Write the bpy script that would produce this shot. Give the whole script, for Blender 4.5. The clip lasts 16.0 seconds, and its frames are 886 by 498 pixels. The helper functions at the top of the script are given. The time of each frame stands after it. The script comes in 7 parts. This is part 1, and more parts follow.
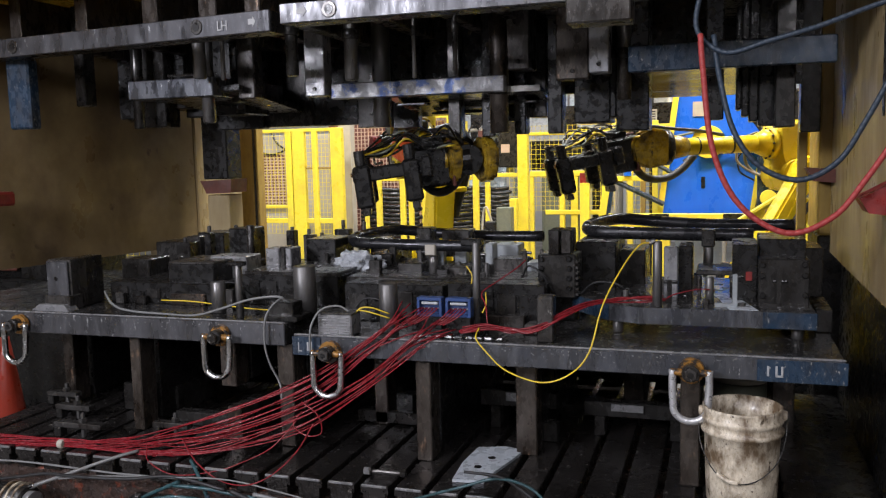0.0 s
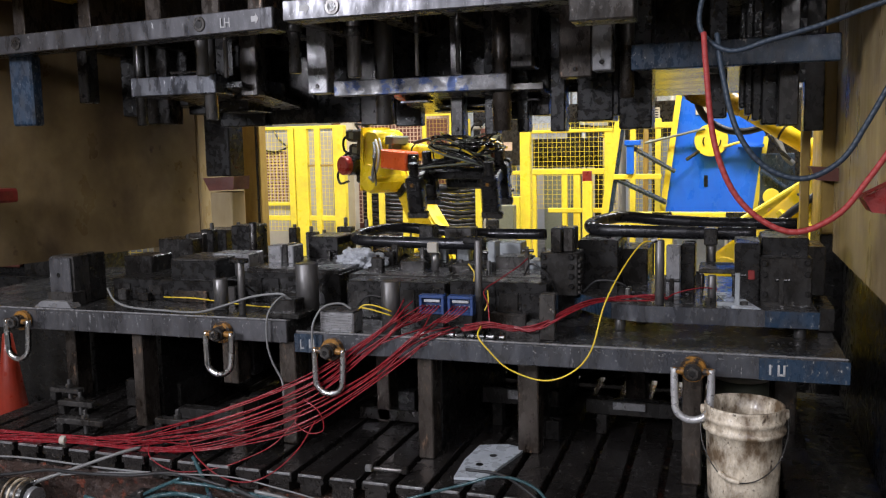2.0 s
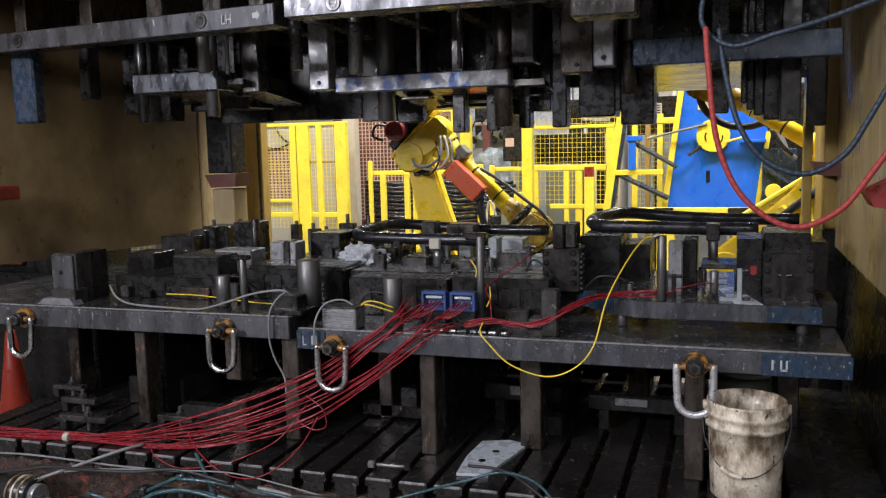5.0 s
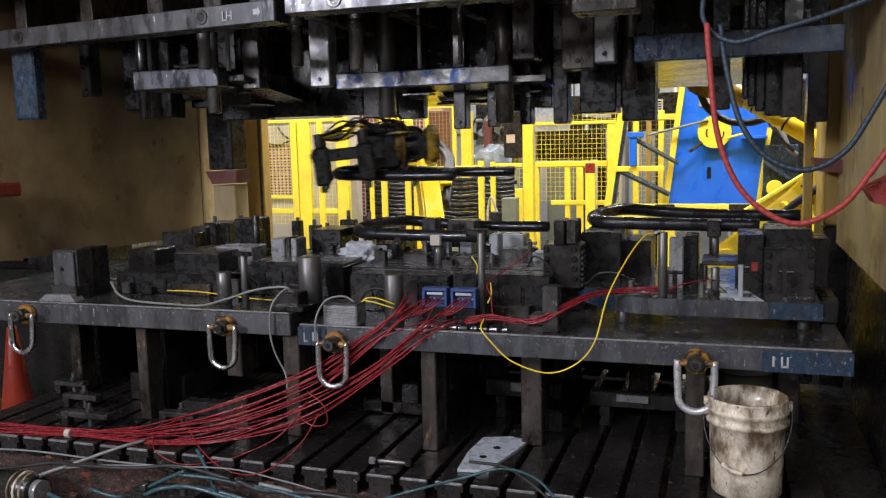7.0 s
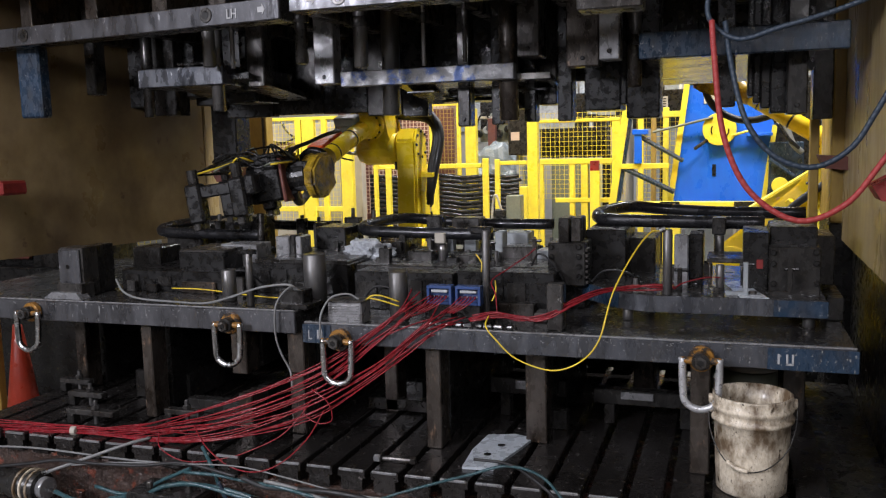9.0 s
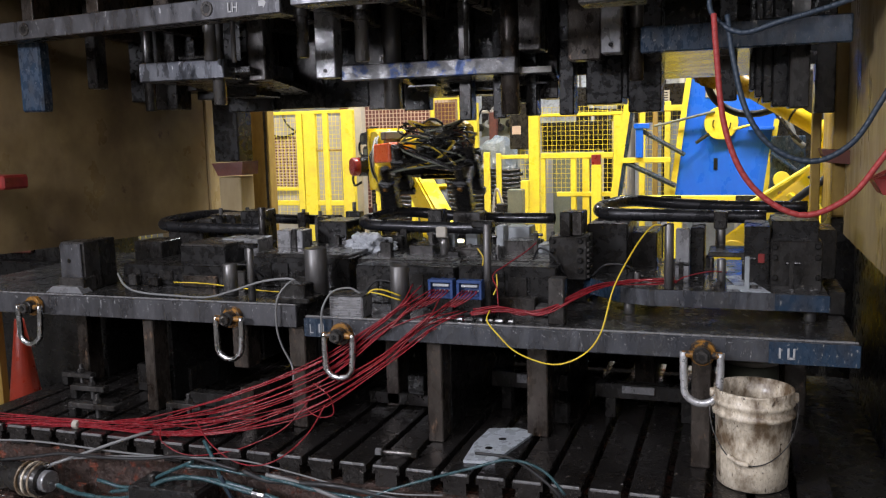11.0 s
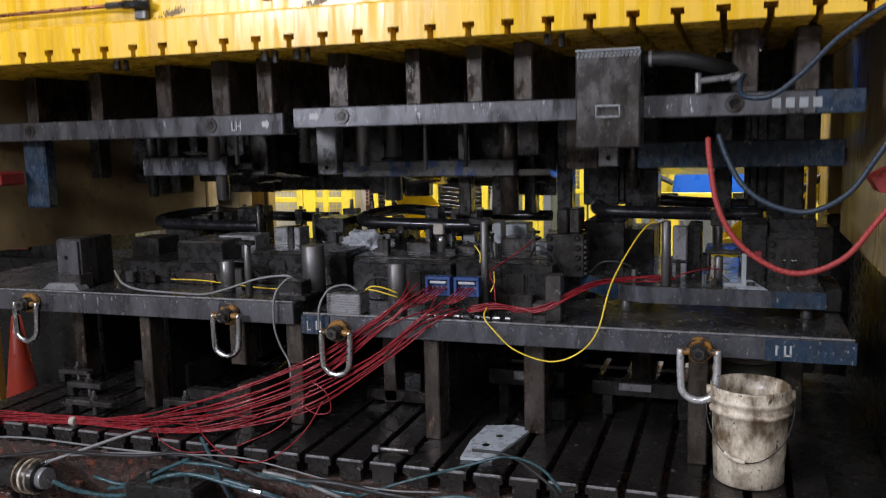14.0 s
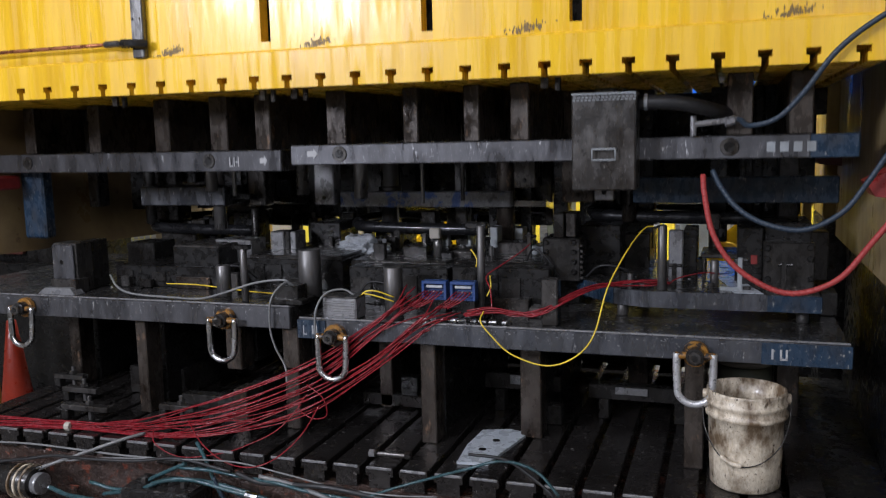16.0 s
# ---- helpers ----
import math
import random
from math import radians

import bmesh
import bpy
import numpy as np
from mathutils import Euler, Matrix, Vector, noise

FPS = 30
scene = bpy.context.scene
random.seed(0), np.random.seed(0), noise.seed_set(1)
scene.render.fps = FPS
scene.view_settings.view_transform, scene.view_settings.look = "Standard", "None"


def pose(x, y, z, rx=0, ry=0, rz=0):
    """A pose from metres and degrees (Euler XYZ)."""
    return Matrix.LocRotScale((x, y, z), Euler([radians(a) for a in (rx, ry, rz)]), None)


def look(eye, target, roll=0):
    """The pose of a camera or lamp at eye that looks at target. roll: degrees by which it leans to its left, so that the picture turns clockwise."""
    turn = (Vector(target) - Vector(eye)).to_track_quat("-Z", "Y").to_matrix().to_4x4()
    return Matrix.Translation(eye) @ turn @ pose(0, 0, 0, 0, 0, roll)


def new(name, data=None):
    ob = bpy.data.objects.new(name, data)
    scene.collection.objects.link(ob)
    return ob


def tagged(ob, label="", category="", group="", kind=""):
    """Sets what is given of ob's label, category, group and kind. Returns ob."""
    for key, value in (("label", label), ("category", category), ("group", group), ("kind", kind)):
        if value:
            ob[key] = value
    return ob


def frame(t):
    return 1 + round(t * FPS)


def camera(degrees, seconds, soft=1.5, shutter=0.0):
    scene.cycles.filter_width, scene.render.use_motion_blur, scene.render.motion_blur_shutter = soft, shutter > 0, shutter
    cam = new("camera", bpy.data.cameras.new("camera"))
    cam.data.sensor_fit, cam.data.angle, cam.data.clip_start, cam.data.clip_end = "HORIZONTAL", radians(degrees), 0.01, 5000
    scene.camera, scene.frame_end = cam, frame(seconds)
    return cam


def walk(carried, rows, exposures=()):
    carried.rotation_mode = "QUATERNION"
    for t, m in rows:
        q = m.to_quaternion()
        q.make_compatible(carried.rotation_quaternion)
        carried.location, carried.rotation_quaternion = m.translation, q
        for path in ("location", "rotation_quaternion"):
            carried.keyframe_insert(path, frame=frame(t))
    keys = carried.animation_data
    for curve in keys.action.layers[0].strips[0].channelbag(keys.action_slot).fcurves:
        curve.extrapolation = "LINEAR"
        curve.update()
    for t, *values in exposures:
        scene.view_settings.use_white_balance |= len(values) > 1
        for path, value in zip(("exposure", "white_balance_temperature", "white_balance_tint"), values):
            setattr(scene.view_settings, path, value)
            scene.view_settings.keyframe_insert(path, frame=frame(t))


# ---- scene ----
cam = camera(55.04, 16.0, 1.2, 0.5)
EYE = (0.0, 0.0, 1.8)


def aim(tilt, turn, roll):
    return Matrix.Translation(EYE) @ pose(0, 0, 0, 0, 0, turn) @ pose(0, 0, 0, tilt) @ pose(0, 0, 0, 0, 0, -roll)


# a hand-held camera that stands in one spot and only sways
walk(cam, [(t, aim(a, b, c)) for t, a, b, c in (
    (0.0, 83.61, 18.319, 1.357), (0.5, 83.599, 18.385, 1.326), (1.0, 83.564, 18.474, 1.241), (1.5, 83.499, 18.535, 1.234),
    (2.0, 83.462, 18.477, 1.2), (2.5, 83.492, 18.606, 1.215), (3.0, 83.513, 18.604, 1.261), (3.5, 83.477, 18.614, 1.33),
    (4.0, 83.372, 18.616, 1.36), (6.5, 83.046, 18.629, 1.36), (7.0, 82.974, 18.687, 1.39), (7.5, 82.914, 18.795, 1.403),
    (8.0, 82.919, 18.838, 1.424), (8.5, 82.916, 18.909, 1.434), (9.0, 82.822, 18.998, 1.47), (11.5, 82.402, 19.106, 1.474),
    (12.0, 82.406, 19.112, 1.47), (12.5, 82.348, 19.077, 1.453), (13.0, 82.256, 19.067, 1.41), (13.5, 82.198, 19.035, 1.39),
    (14.0, 82.226, 18.916, 1.41), (14.5, 82.339, 18.848, 1.41), (15.0, 82.485, 18.794, 1.42), (15.5, 82.533, 18.714, 1.43),
    (16.0, 82.503, 18.658, 1.41))], exposures=((0.0, 0.0, 6200, 9), (13.5, 0.0, 6200, 9), (14.75, -0.08, 5900, 8), (16.0, -0.08, 5950, 8)))

# ---- light: hall lamps on both sides of the press, plus added fills ----
world = bpy.data.worlds.new("hall")
scene.world = world
world.use_nodes = True
world.node_tree.nodes["Background"].inputs[0].default_value = (0.55, 0.6, 0.7, 1)
world.node_tree.nodes["Background"].inputs[1].default_value = 0.04


def hall_or_fill_lamp(at, target, sx, sy, power, colour=(1.0, 0.96, 0.95)):
    data = bpy.data.lights.new("hall_or_fill_lamp", "AREA")
    data.shape, data.size, data.size_y, data.energy, data.color = "RECTANGLE", sx, sy, power, colour
    ob = new("hall_or_fill_lamp", data)
    ob.matrix_world = look(at, target)
    return ob


for lx, ly, power in ((-5.2, 6.5, 330), (-2.0, 6.5, 330), (1.2, 6.5, 430), (-5.2, 11.0, 150), (-2.0, 11.0, 150), (1.2, 11.0, 150)):
    hall_or_fill_lamp((lx, ly, 6.2), (lx, ly + 0.01, 0), 1.6, 0.6, power)
hall_or_fill_lamp((-3.0, -1.3, 6.0), (-1.2, 3.3, 1.4), 2.2, 0.9, 150, (1.0, 0.95, 1.0))
hall_or_fill_lamp((-5.0, -3.4, 3.8), (-0.7, 3.3, 1.7), 2.2, 0.9, 400, (0.98, 0.95, 1.03))
# two unseen fill lamps added to brighten the right side and the front
hall_or_fill_lamp((1.6, -4.5, 4.0), (-0.6, 3.3, 1.4), 2.2, 0.9, 60, (1.0, 0.95, 0.99))
hall_or_fill_lamp((0.8, -3.4, 5.8), (0.4, 0.0, 0), 2.6, 1.2, 120, (1.0, 0.94, 1.0))


# ---- materials ----
def material(name, colour, rough=0.6, metal=0.0, dark=None, stain=None, scale=6.0, stain_amount=0.5, bump=0.15, streak=1.0,
             rough_var=0.2, speck=None, fleck=None, fleck_cut=0.62, fleck_scale=9.0, along=1.0, steady=False):
    """Painted or bare surface: colour, grain at two scales, stains, flecks of wear and of painted highlight, fine
    relief.
    """
    m = bpy.data.materials.new(name)
    m.use_nodes = True
    nt = m.node_tree
    nd, ln = nt.nodes, nt.links
    bsdf = nd["Principled BSDF"]
    tc = nd.new("ShaderNodeTexCoord")
    info = nd.new("ShaderNodeObjectInfo")
    off = nd.new("ShaderNodeVectorMath")
    off.operation = "ADD"
    mul = nd.new("ShaderNodeVectorMath")
    mul.operation = "SCALE"
    comb = nd.new("ShaderNodeCombineXYZ")
    for k in range(3):
        ln.new(info.outputs["Random"], comb.inputs[k])
    ln.new(comb.outputs[0], mul.inputs[0])
    mul.inputs["Scale"].default_value = 0.0 if steady else 13.0
    ln.new(tc.outputs["Object"], off.inputs[0])
    ln.new(mul.outputs[0], off.inputs[1])
    mp = nd.new("ShaderNodeMapping")
    mp.inputs["Scale"].default_value = (1.0 / along, 1, 1.0 / streak)
    ln.new(off.outputs[0], mp.inputs[0])

    def nz(s, detail, rough_n=0.6):
        n = nd.new("ShaderNodeTexNoise")
        n.inputs["Scale"].default_value, n.inputs["Detail"].default_value, n.inputs["Roughness"].default_value = s, detail, rough_n
        ln.new(mp.outputs[0], n.inputs["Vector"])
        return n.outputs["Fac"]

    def ramp(src, a, b):
        r = nd.new("ShaderNodeMapRange")
        r.inputs[1].default_value, r.inputs[2].default_value = a, b
        ln.new(src, r.inputs[0])
        return r.outputs[0]

    def mix(fac, a, b):
        x = nd.new("ShaderNodeMix")
        x.data_type = "RGBA"
        ln.new(fac, x.inputs[0])
        for k, v in ((6, a), (7, b)):
            if isinstance(v, tuple):
                x.inputs[k].default_value = (*v, 1)
            else:
                ln.new(v, x.inputs[k])
        return x.outputs[2]
    big, fine = nz(scale, 5), nz(scale * 9, 4)
    dark = dark or tuple(c * 0.62 for c in colour)
    col = mix(ramp(fine, 0.3, 0.7), dark, colour)
    stain = stain or tuple(c * 0.35 for c in colour)
    sf = ramp(big, 0.44, 0.44 + 0.4 / max(stain_amount, 0.05))
    col = mix(sf, col, stain)
    if fleck:
        col = mix(ramp(nz(fleck_scale, 6, 0.7), fleck_cut, fleck_cut + 0.05), col, fleck)
    if speck:
        col = mix(ramp(nz(150, 3, 0.75), 0.6, 0.68), col, speck)
    ln.new(col, bsdf.inputs["Base Color"])
    wet = nz(scale * 2.7, 4)
    rr = nd.new("ShaderNodeMapRange")
    rr.inputs[3].default_value, rr.inputs[4].default_value = max(rough - rough_var, 0.05), min(rough + rough_var, 1)
    ln.new(ramp(wet, 0.35, 0.65), rr.inputs[0])
    ln.new(rr.outputs[0], bsdf.inputs["Roughness"])
    bsdf.inputs["Metallic"].default_value = metal
    b = nd.new("ShaderNodeBump")
    b.inputs["Strength"].default_value, b.inputs["Distance"].default_value = bump, 0.01
    hs = nd.new("ShaderNodeMath")
    hs.operation = "ADD"
    ln.new(fine, hs.inputs[0])
    ln.new(nz(scale * 2, 3), hs.inputs[1])
    ln.new(hs.outputs[0], b.inputs["Height"])
    ln.new(b.outputs[0], bsdf.inputs["Normal"])
    return m


STEEL = material("oily_steel", (0.105, 0.1, 0.094), 0.3, 0.6, (0.07, 0.066, 0.062), (0.026, 0.02, 0.015), 7, 1.5, bump=0.1, rough_var=0.14, streak=1.8, speck=(0.15, 0.145, 0.14), fleck=(0.33, 0.32, 0.3), fleck_cut=0.635, fleck_scale=26)
PLATE = material("scraped_die_steel", (0.115, 0.115, 0.122), 0.4, 0.7, (0.088, 0.088, 0.093), (0.04, 0.039, 0.04), 5, 0.8, bump=0.1, along=1.0, streak=3.0, speck=(0.17, 0.17, 0.175), fleck=(0.42, 0.42, 0.43), fleck_cut=0.62, fleck_scale=48)
BLUEPLATE = material("worn_blue_paint", (0.018, 0.04, 0.072), 0.3, 0.1, (0.014, 0.03, 0.055), (0.028, 0.028, 0.03), 12, 1.3, bump=0.08, along=0.8, streak=1.6, speck=(0.06, 0.075, 0.1), fleck=(0.3, 0.29, 0.27), fleck_cut=0.61, fleck_scale=60)
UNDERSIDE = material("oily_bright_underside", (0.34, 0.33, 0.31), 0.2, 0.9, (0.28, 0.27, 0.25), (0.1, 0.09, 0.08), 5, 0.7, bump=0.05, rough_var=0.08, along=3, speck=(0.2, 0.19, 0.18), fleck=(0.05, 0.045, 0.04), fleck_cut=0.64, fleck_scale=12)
WORNBLUE = material("scraped_blue_steel", (0.26, 0.26, 0.26), 0.42, 0.35, (0.15, 0.15, 0.155), (0.05, 0.045, 0.04), 8, 0.7, bump=0.12, speck=(0.42, 0.42, 0.42), fleck=(0.04, 0.075, 0.2), fleck_cut=0.54, fleck_scale=9)
DARKSTEEL = material("dark_greasy_steel", (0.047, 0.045, 0.042), 0.28, 0.5, (0.032, 0.03, 0.028), (0.014, 0.011, 0.009), 8, 1.4, bump=0.1, rough_var=0.13, streak=1.5, speck=(0.09, 0.088, 0.084), fleck=(0.2, 0.19, 0.18), fleck_cut=0.645, fleck_scale=28)
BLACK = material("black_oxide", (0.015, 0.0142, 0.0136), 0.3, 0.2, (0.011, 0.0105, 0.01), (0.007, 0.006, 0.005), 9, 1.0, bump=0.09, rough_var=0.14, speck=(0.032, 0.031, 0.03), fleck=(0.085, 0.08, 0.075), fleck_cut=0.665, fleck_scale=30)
GREY = material("bright_ground_steel", (0.3, 0.3, 0.305), 0.34, 0.45, (0.23, 0.23, 0.235), (0.09, 0.083, 0.075), 8, 0.85, bump=0.1, streak=1.5, speck=(0.36, 0.36, 0.36))
CHROME = material("polished_ring_steel", (0.62, 0.62, 0.62), 0.22, 1.0, (0.5, 0.5, 0.5), (0.25, 0.24, 0.23), 8, 0.5, bump=0.05)
RODS = material("ground_rod_steel", (0.17, 0.165, 0.16), 0.36, 0.7, (0.12, 0.115, 0.11), (0.05, 0.045, 0.04), 5, 0.5, streak=4, bump=0.04)
BED = material("rusty_greasy_bed", (0.075, 0.046, 0.036), 0.26, 0.25, (0.035, 0.022, 0.017), (0.012, 0.009, 0.008), 9, 0.9, bump=1.0, speck=(0.13, 0.1, 0.085), fleck=(0.2, 0.055, 0.03), fleck_cut=0.57, fleck_scale=14)
# pale flecks put the wet highlights of the bed top into its colour
BEDTOP = material("oily_bed_top", (0.042, 0.038, 0.036), 0.2, 0.5, (0.022, 0.019, 0.017), (0.01, 0.0085, 0.007), 5, 0.8, bump=0.35, rough_var=0.13, speck=(0.1, 0.095, 0.09), fleck=(0.34, 0.31, 0.29), fleck_cut=0.635, fleck_scale=24)
YELLOW = material("press_yellow", (0.8, 0.5, 0.022), 0.3, 0.0, (0.77, 0.47, 0.02), (0.5, 0.26, 0.016), 9, 0.9, bump=0.05, streak=14, speck=(0.68, 0.42, 0.025), fleck=(0.36, 0.2, 0.025), fleck_cut=0.7, fleck_scale=16)
CREAM = material("aged_cream_paint", (0.40, 0.32, 0.17), 0.42, 0.0, (0.30, 0.225, 0.11), (0.13, 0.075, 0.03), 1.8, 0.8, bump=0.12, streak=3.5, fleck=(0.1, 0.05, 0.022), fleck_cut=0.64, fleck_scale=5)
# darker copy of CREAM for the left plate: oil browning plus painted shade
OILSHADECREAM = material("oil_browned_shaded_cream", (0.2, 0.145, 0.068), 0.46, 0.0, (0.165, 0.115, 0.05), (0.055, 0.033, 0.015), 1.6, 1.6, bump=0.12, streak=1.3, speck=(0.13, 0.09, 0.042), fleck=(0.06, 0.032, 0.016), fleck_cut=0.63, fleck_scale=4)
FENCE = material("safety_yellow", (0.82, 0.68, 0.05), 0.42, 0.0, (0.76, 0.61, 0.045), (0.5, 0.37, 0.06), 5, 0.6, bump=0.05, fleck=(0.25, 0.2, 0.06), fleck_cut=0.7, fleck_scale=16)
DULLYELLOW = material("brownish_yellow_paint", (0.36, 0.24, 0.05), 0.5, 0.0, (0.27, 0.17, 0.035), (0.1, 0.06, 0.02), 4, 0.6, streak=3)
ROBOT = material("robot_yellow", (0.84, 0.62, 0.022), 0.3, 0.0, (0.8, 0.58, 0.008), (0.45, 0.31, 0.02), 4, 0.4, bump=0.03, fleck=(0.15, 0.1, 0.02), fleck_cut=0.71, fleck_scale=10)
RED = material("red_paint", (0.26, 0.022, 0.018), 0.4, 0.0, (0.22, 0.018, 0.015), (0.07, 0.01, 0.009), 6, 1.0)
ORANGE = material("orange_cover", (0.72, 0.1, 0.012), 0.4, 0.0, (0.65, 0.085, 0.01), (0.4, 0.05, 0.01), 5, 0.4)
REDWIRE = material("red_wire_jacket", (0.27, 0.016, 0.024), 0.26, 0.0, (0.2, 0.013, 0.018), (0.08, 0.01, 0.012), 12, 0.8)
REDHOSE = material("red_rubber_hose", (0.31, 0.034, 0.031), 0.55, 0.0, (0.31, 0.034, 0.031), (0.31, 0.034, 0.031), 4, 0.3, bump=0.0, rough_var=0.01, steady=True)
BLUEHOSE = material("dark_blue_rubber_hose", (0.018, 0.03, 0.047), 0.5, 0.0, (0.018, 0.03, 0.047), (0.018, 0.03, 0.047), 4, 0.3, bump=0.0, rough_var=0.01, steady=True)
BLACKHOSE = material("black_rubber", (0.018, 0.018, 0.019), 0.5, 0.0, (0.012, 0.012, 0.012), (0.03, 0.028, 0.026), 9, 0.4)
YELLOWWIRE = material("yellow_wire_jacket", (0.75, 0.55, 0.03), 0.4, 0.0, (0.68, 0.48, 0.03), (0.4, 0.26, 0.03), 9, 0.3)
GREYCABLE = material("grey_cable_jacket", (0.2, 0.205, 0.2), 0.45, 0.0, (0.15, 0.15, 0.15), (0.12, 0.11, 0.1), 9, 0.4)
TEALHOSE = material("grimy_teal_hose", (0.035, 0.085, 0.095), 0.25, 0.0, (0.025, 0.06, 0.068), (0.015, 0.022, 0.022), 14, 0.8)
TUBE = material("black_mill_tube", (0.03, 0.03, 0.032), 0.26, 0.5, (0.022, 0.022, 0.024), (0.015, 0.014, 0.014), 4, 0.5, bump=0.03)
PLASTIC = material("grimy_white_plastic", (0.72, 0.65, 0.52), 0.38, 0.0, (0.52, 0.44, 0.32), (0.13, 0.088, 0.05), 11, 2.4, bump=0.12, streak=1.7, speck=(0.2, 0.145, 0.09), fleck=(0.06, 0.04, 0.024), fleck_cut=0.6, fleck_scale=32)
BLUEBOX = material("blue_terminal_plastic", (0.028, 0.065, 0.2), 0.42, 0.0, (0.022, 0.05, 0.16), (0.02, 0.04, 0.1), 14, 0.6)
BLUEPAINT = material("bright_blue_paint", (0.02, 0.14, 0.72), 0.35, 0.0, (0.018, 0.12, 0.66), (0.015, 0.07, 0.4), 2, 0.4, bump=0.02, streak=2)
GALV = material("galvanised_grey", (0.33, 0.35, 0.36), 0.5, 0.3, (0.27, 0.29, 0.3), (0.14, 0.14, 0.14), 4, 0.5)
OLIVE = material("olive_grey_paint", (0.17, 0.18, 0.13), 0.5, 0.0, (0.13, 0.14, 0.1), (0.06, 0.06, 0.05), 5, 0.5)
CARDBOARD = material("pinkish_cardboard", (0.55, 0.42, 0.32), 0.8, 0.0, (0.49, 0.36, 0.27), (0.34, 0.22, 0.15), 3, 0.4)
PANEL = material("pale_wall_panel", (0.46, 0.43, 0.36), 0.6, 0.0, (0.4, 0.37, 0.31), (0.26, 0.22, 0.17), 1.5, 0.5)
RUSTRED = material("rust_red_paint", (0.15, 0.045, 0.03), 0.6, 0.0, (0.1, 0.034, 0.024), (0.05, 0.03, 0.02), 3, 0.5)
FILM = material("grey_plastic_film", (0.27, 0.31, 0.34), 0.2, 0.0, (0.2, 0.235, 0.26), (0.12, 0.14, 0.16), 6, 0.6, bump=0.6)
CONCRETE = material("oily_concrete", (0.22, 0.21, 0.19), 0.6, 0.0, (0.17, 0.16, 0.145), (0.07, 0.065, 0.06), 1.2, 0.6)
EDGEBLUE = material("scraped_edge_with_blue", (0.12, 0.124, 0.135), 0.3, 0.7, (0.09, 0.094, 0.103), (0.035, 0.042, 0.06), 6, 0.8, bump=0.1, along=1.0, streak=3.0, speck=(0.2, 0.2, 0.21), fleck=(0.46, 0.46, 0.47), fleck_cut=0.615, fleck_scale=48)
# pale flecks and specks stand for white reflections on the shoe tops
SHOETOP = material("oily_shoe_top", (0.042, 0.04, 0.038), 0.2, 0.15, (0.022, 0.021, 0.02), (0.009, 0.008, 0.007), 6, 1.4, bump=0.12, rough_var=0.13, speck=(0.1, 0.1, 0.1), fleck=(0.3, 0.3, 0.3), fleck_cut=0.635, fleck_scale=26)
FROSTED = material("worn_bright_bail", (0.6, 0.6, 0.6), 0.38, 0.6, (0.5, 0.5, 0.5), (0.2, 0.19, 0.18), 14, 0.5, bump=0.15)
HALLWALL = material("hall_wall", (0.45, 0.46, 0.47), 0.7, 0.0, (0.4, 0.41, 0.42), (0.16, 0.16, 0.16), 0.8, 0.5)
PAPER = material("crumpled_film", (0.5, 0.52, 0.55), 0.3, 0.0, (0.32, 0.34, 0.36), (0.1, 0.1, 0.1), 11, 0.7, bump=0.5)
PAINTMARK = material("white_paint_marker", (0.34, 0.34, 0.34), 0.6, 0.0, (0.4, 0.4, 0.4), (0.2, 0.2, 0.2), 30, 0.6)
COPPER = material("copper_pipe", (0.42, 0.17, 0.08), 0.35, 0.8, (0.35, 0.13, 0.06), (0.18, 0.08, 0.05), 9, 0.4)
BRASS = material("worn_orange_swivel", (0.34, 0.16, 0.025), 0.42, 0.2, (0.3, 0.14, 0.02), (0.05, 0.03, 0.014), 22, 0.8, speck=(0.03, 0.022, 0.018), fleck=(0.025, 0.02, 0.017), fleck_cut=0.5, fleck_scale=30)

LEGSTEEL = material("brown_stained_steel", (0.085, 0.072, 0.06), 0.3, 0.45, (0.055, 0.045, 0.037), (0.018, 0.012, 0.008), 8, 1.8, bump=0.12, streak=2, speck=(0.13, 0.115, 0.1), fleck=(0.2, 0.13, 0.085), fleck_cut=0.6, fleck_scale=18)
PALEPLATE = material("pale_zinc_plate", (0.56, 0.6, 0.64), 0.34, 0.2, (0.47, 0.51, 0.55), (0.2, 0.21, 0.22), 7, 0.6, bump=0.06, speck=(0.3, 0.31, 0.32))
SMEAR = material("dried_grease", (0.2, 0.12, 0.024), 0.5, 0.0, (0.13, 0.08, 0.02), (0.06, 0.04, 0.015), 30, 0.5)
GRIMYYELLOW = material("greasy_robot_yellow", (0.5, 0.33, 0.02), 0.32, 0.0, (0.34, 0.21, 0.018), (0.05, 0.032, 0.012), 9, 1.8, bump=0.06, fleck=(0.03, 0.022, 0.014), fleck_cut=0.58, fleck_scale=14)
CONERED = material("dirty_cone_plastic", (0.3, 0.026, 0.01), 0.45, 0.0, (0.33, 0.03, 0.01), (0.15, 0.025, 0.01), 6, 0.7)

# ---- builders ----
ORIGIN = {}


def thing(name, at, label, category, group="", kind=""):
    ob = new(name)
    ob.empty_display_size = 0.1
    ob.location = at
    ORIGIN[ob.name] = Vector(at)
    return tagged(ob, label, category, group, kind)


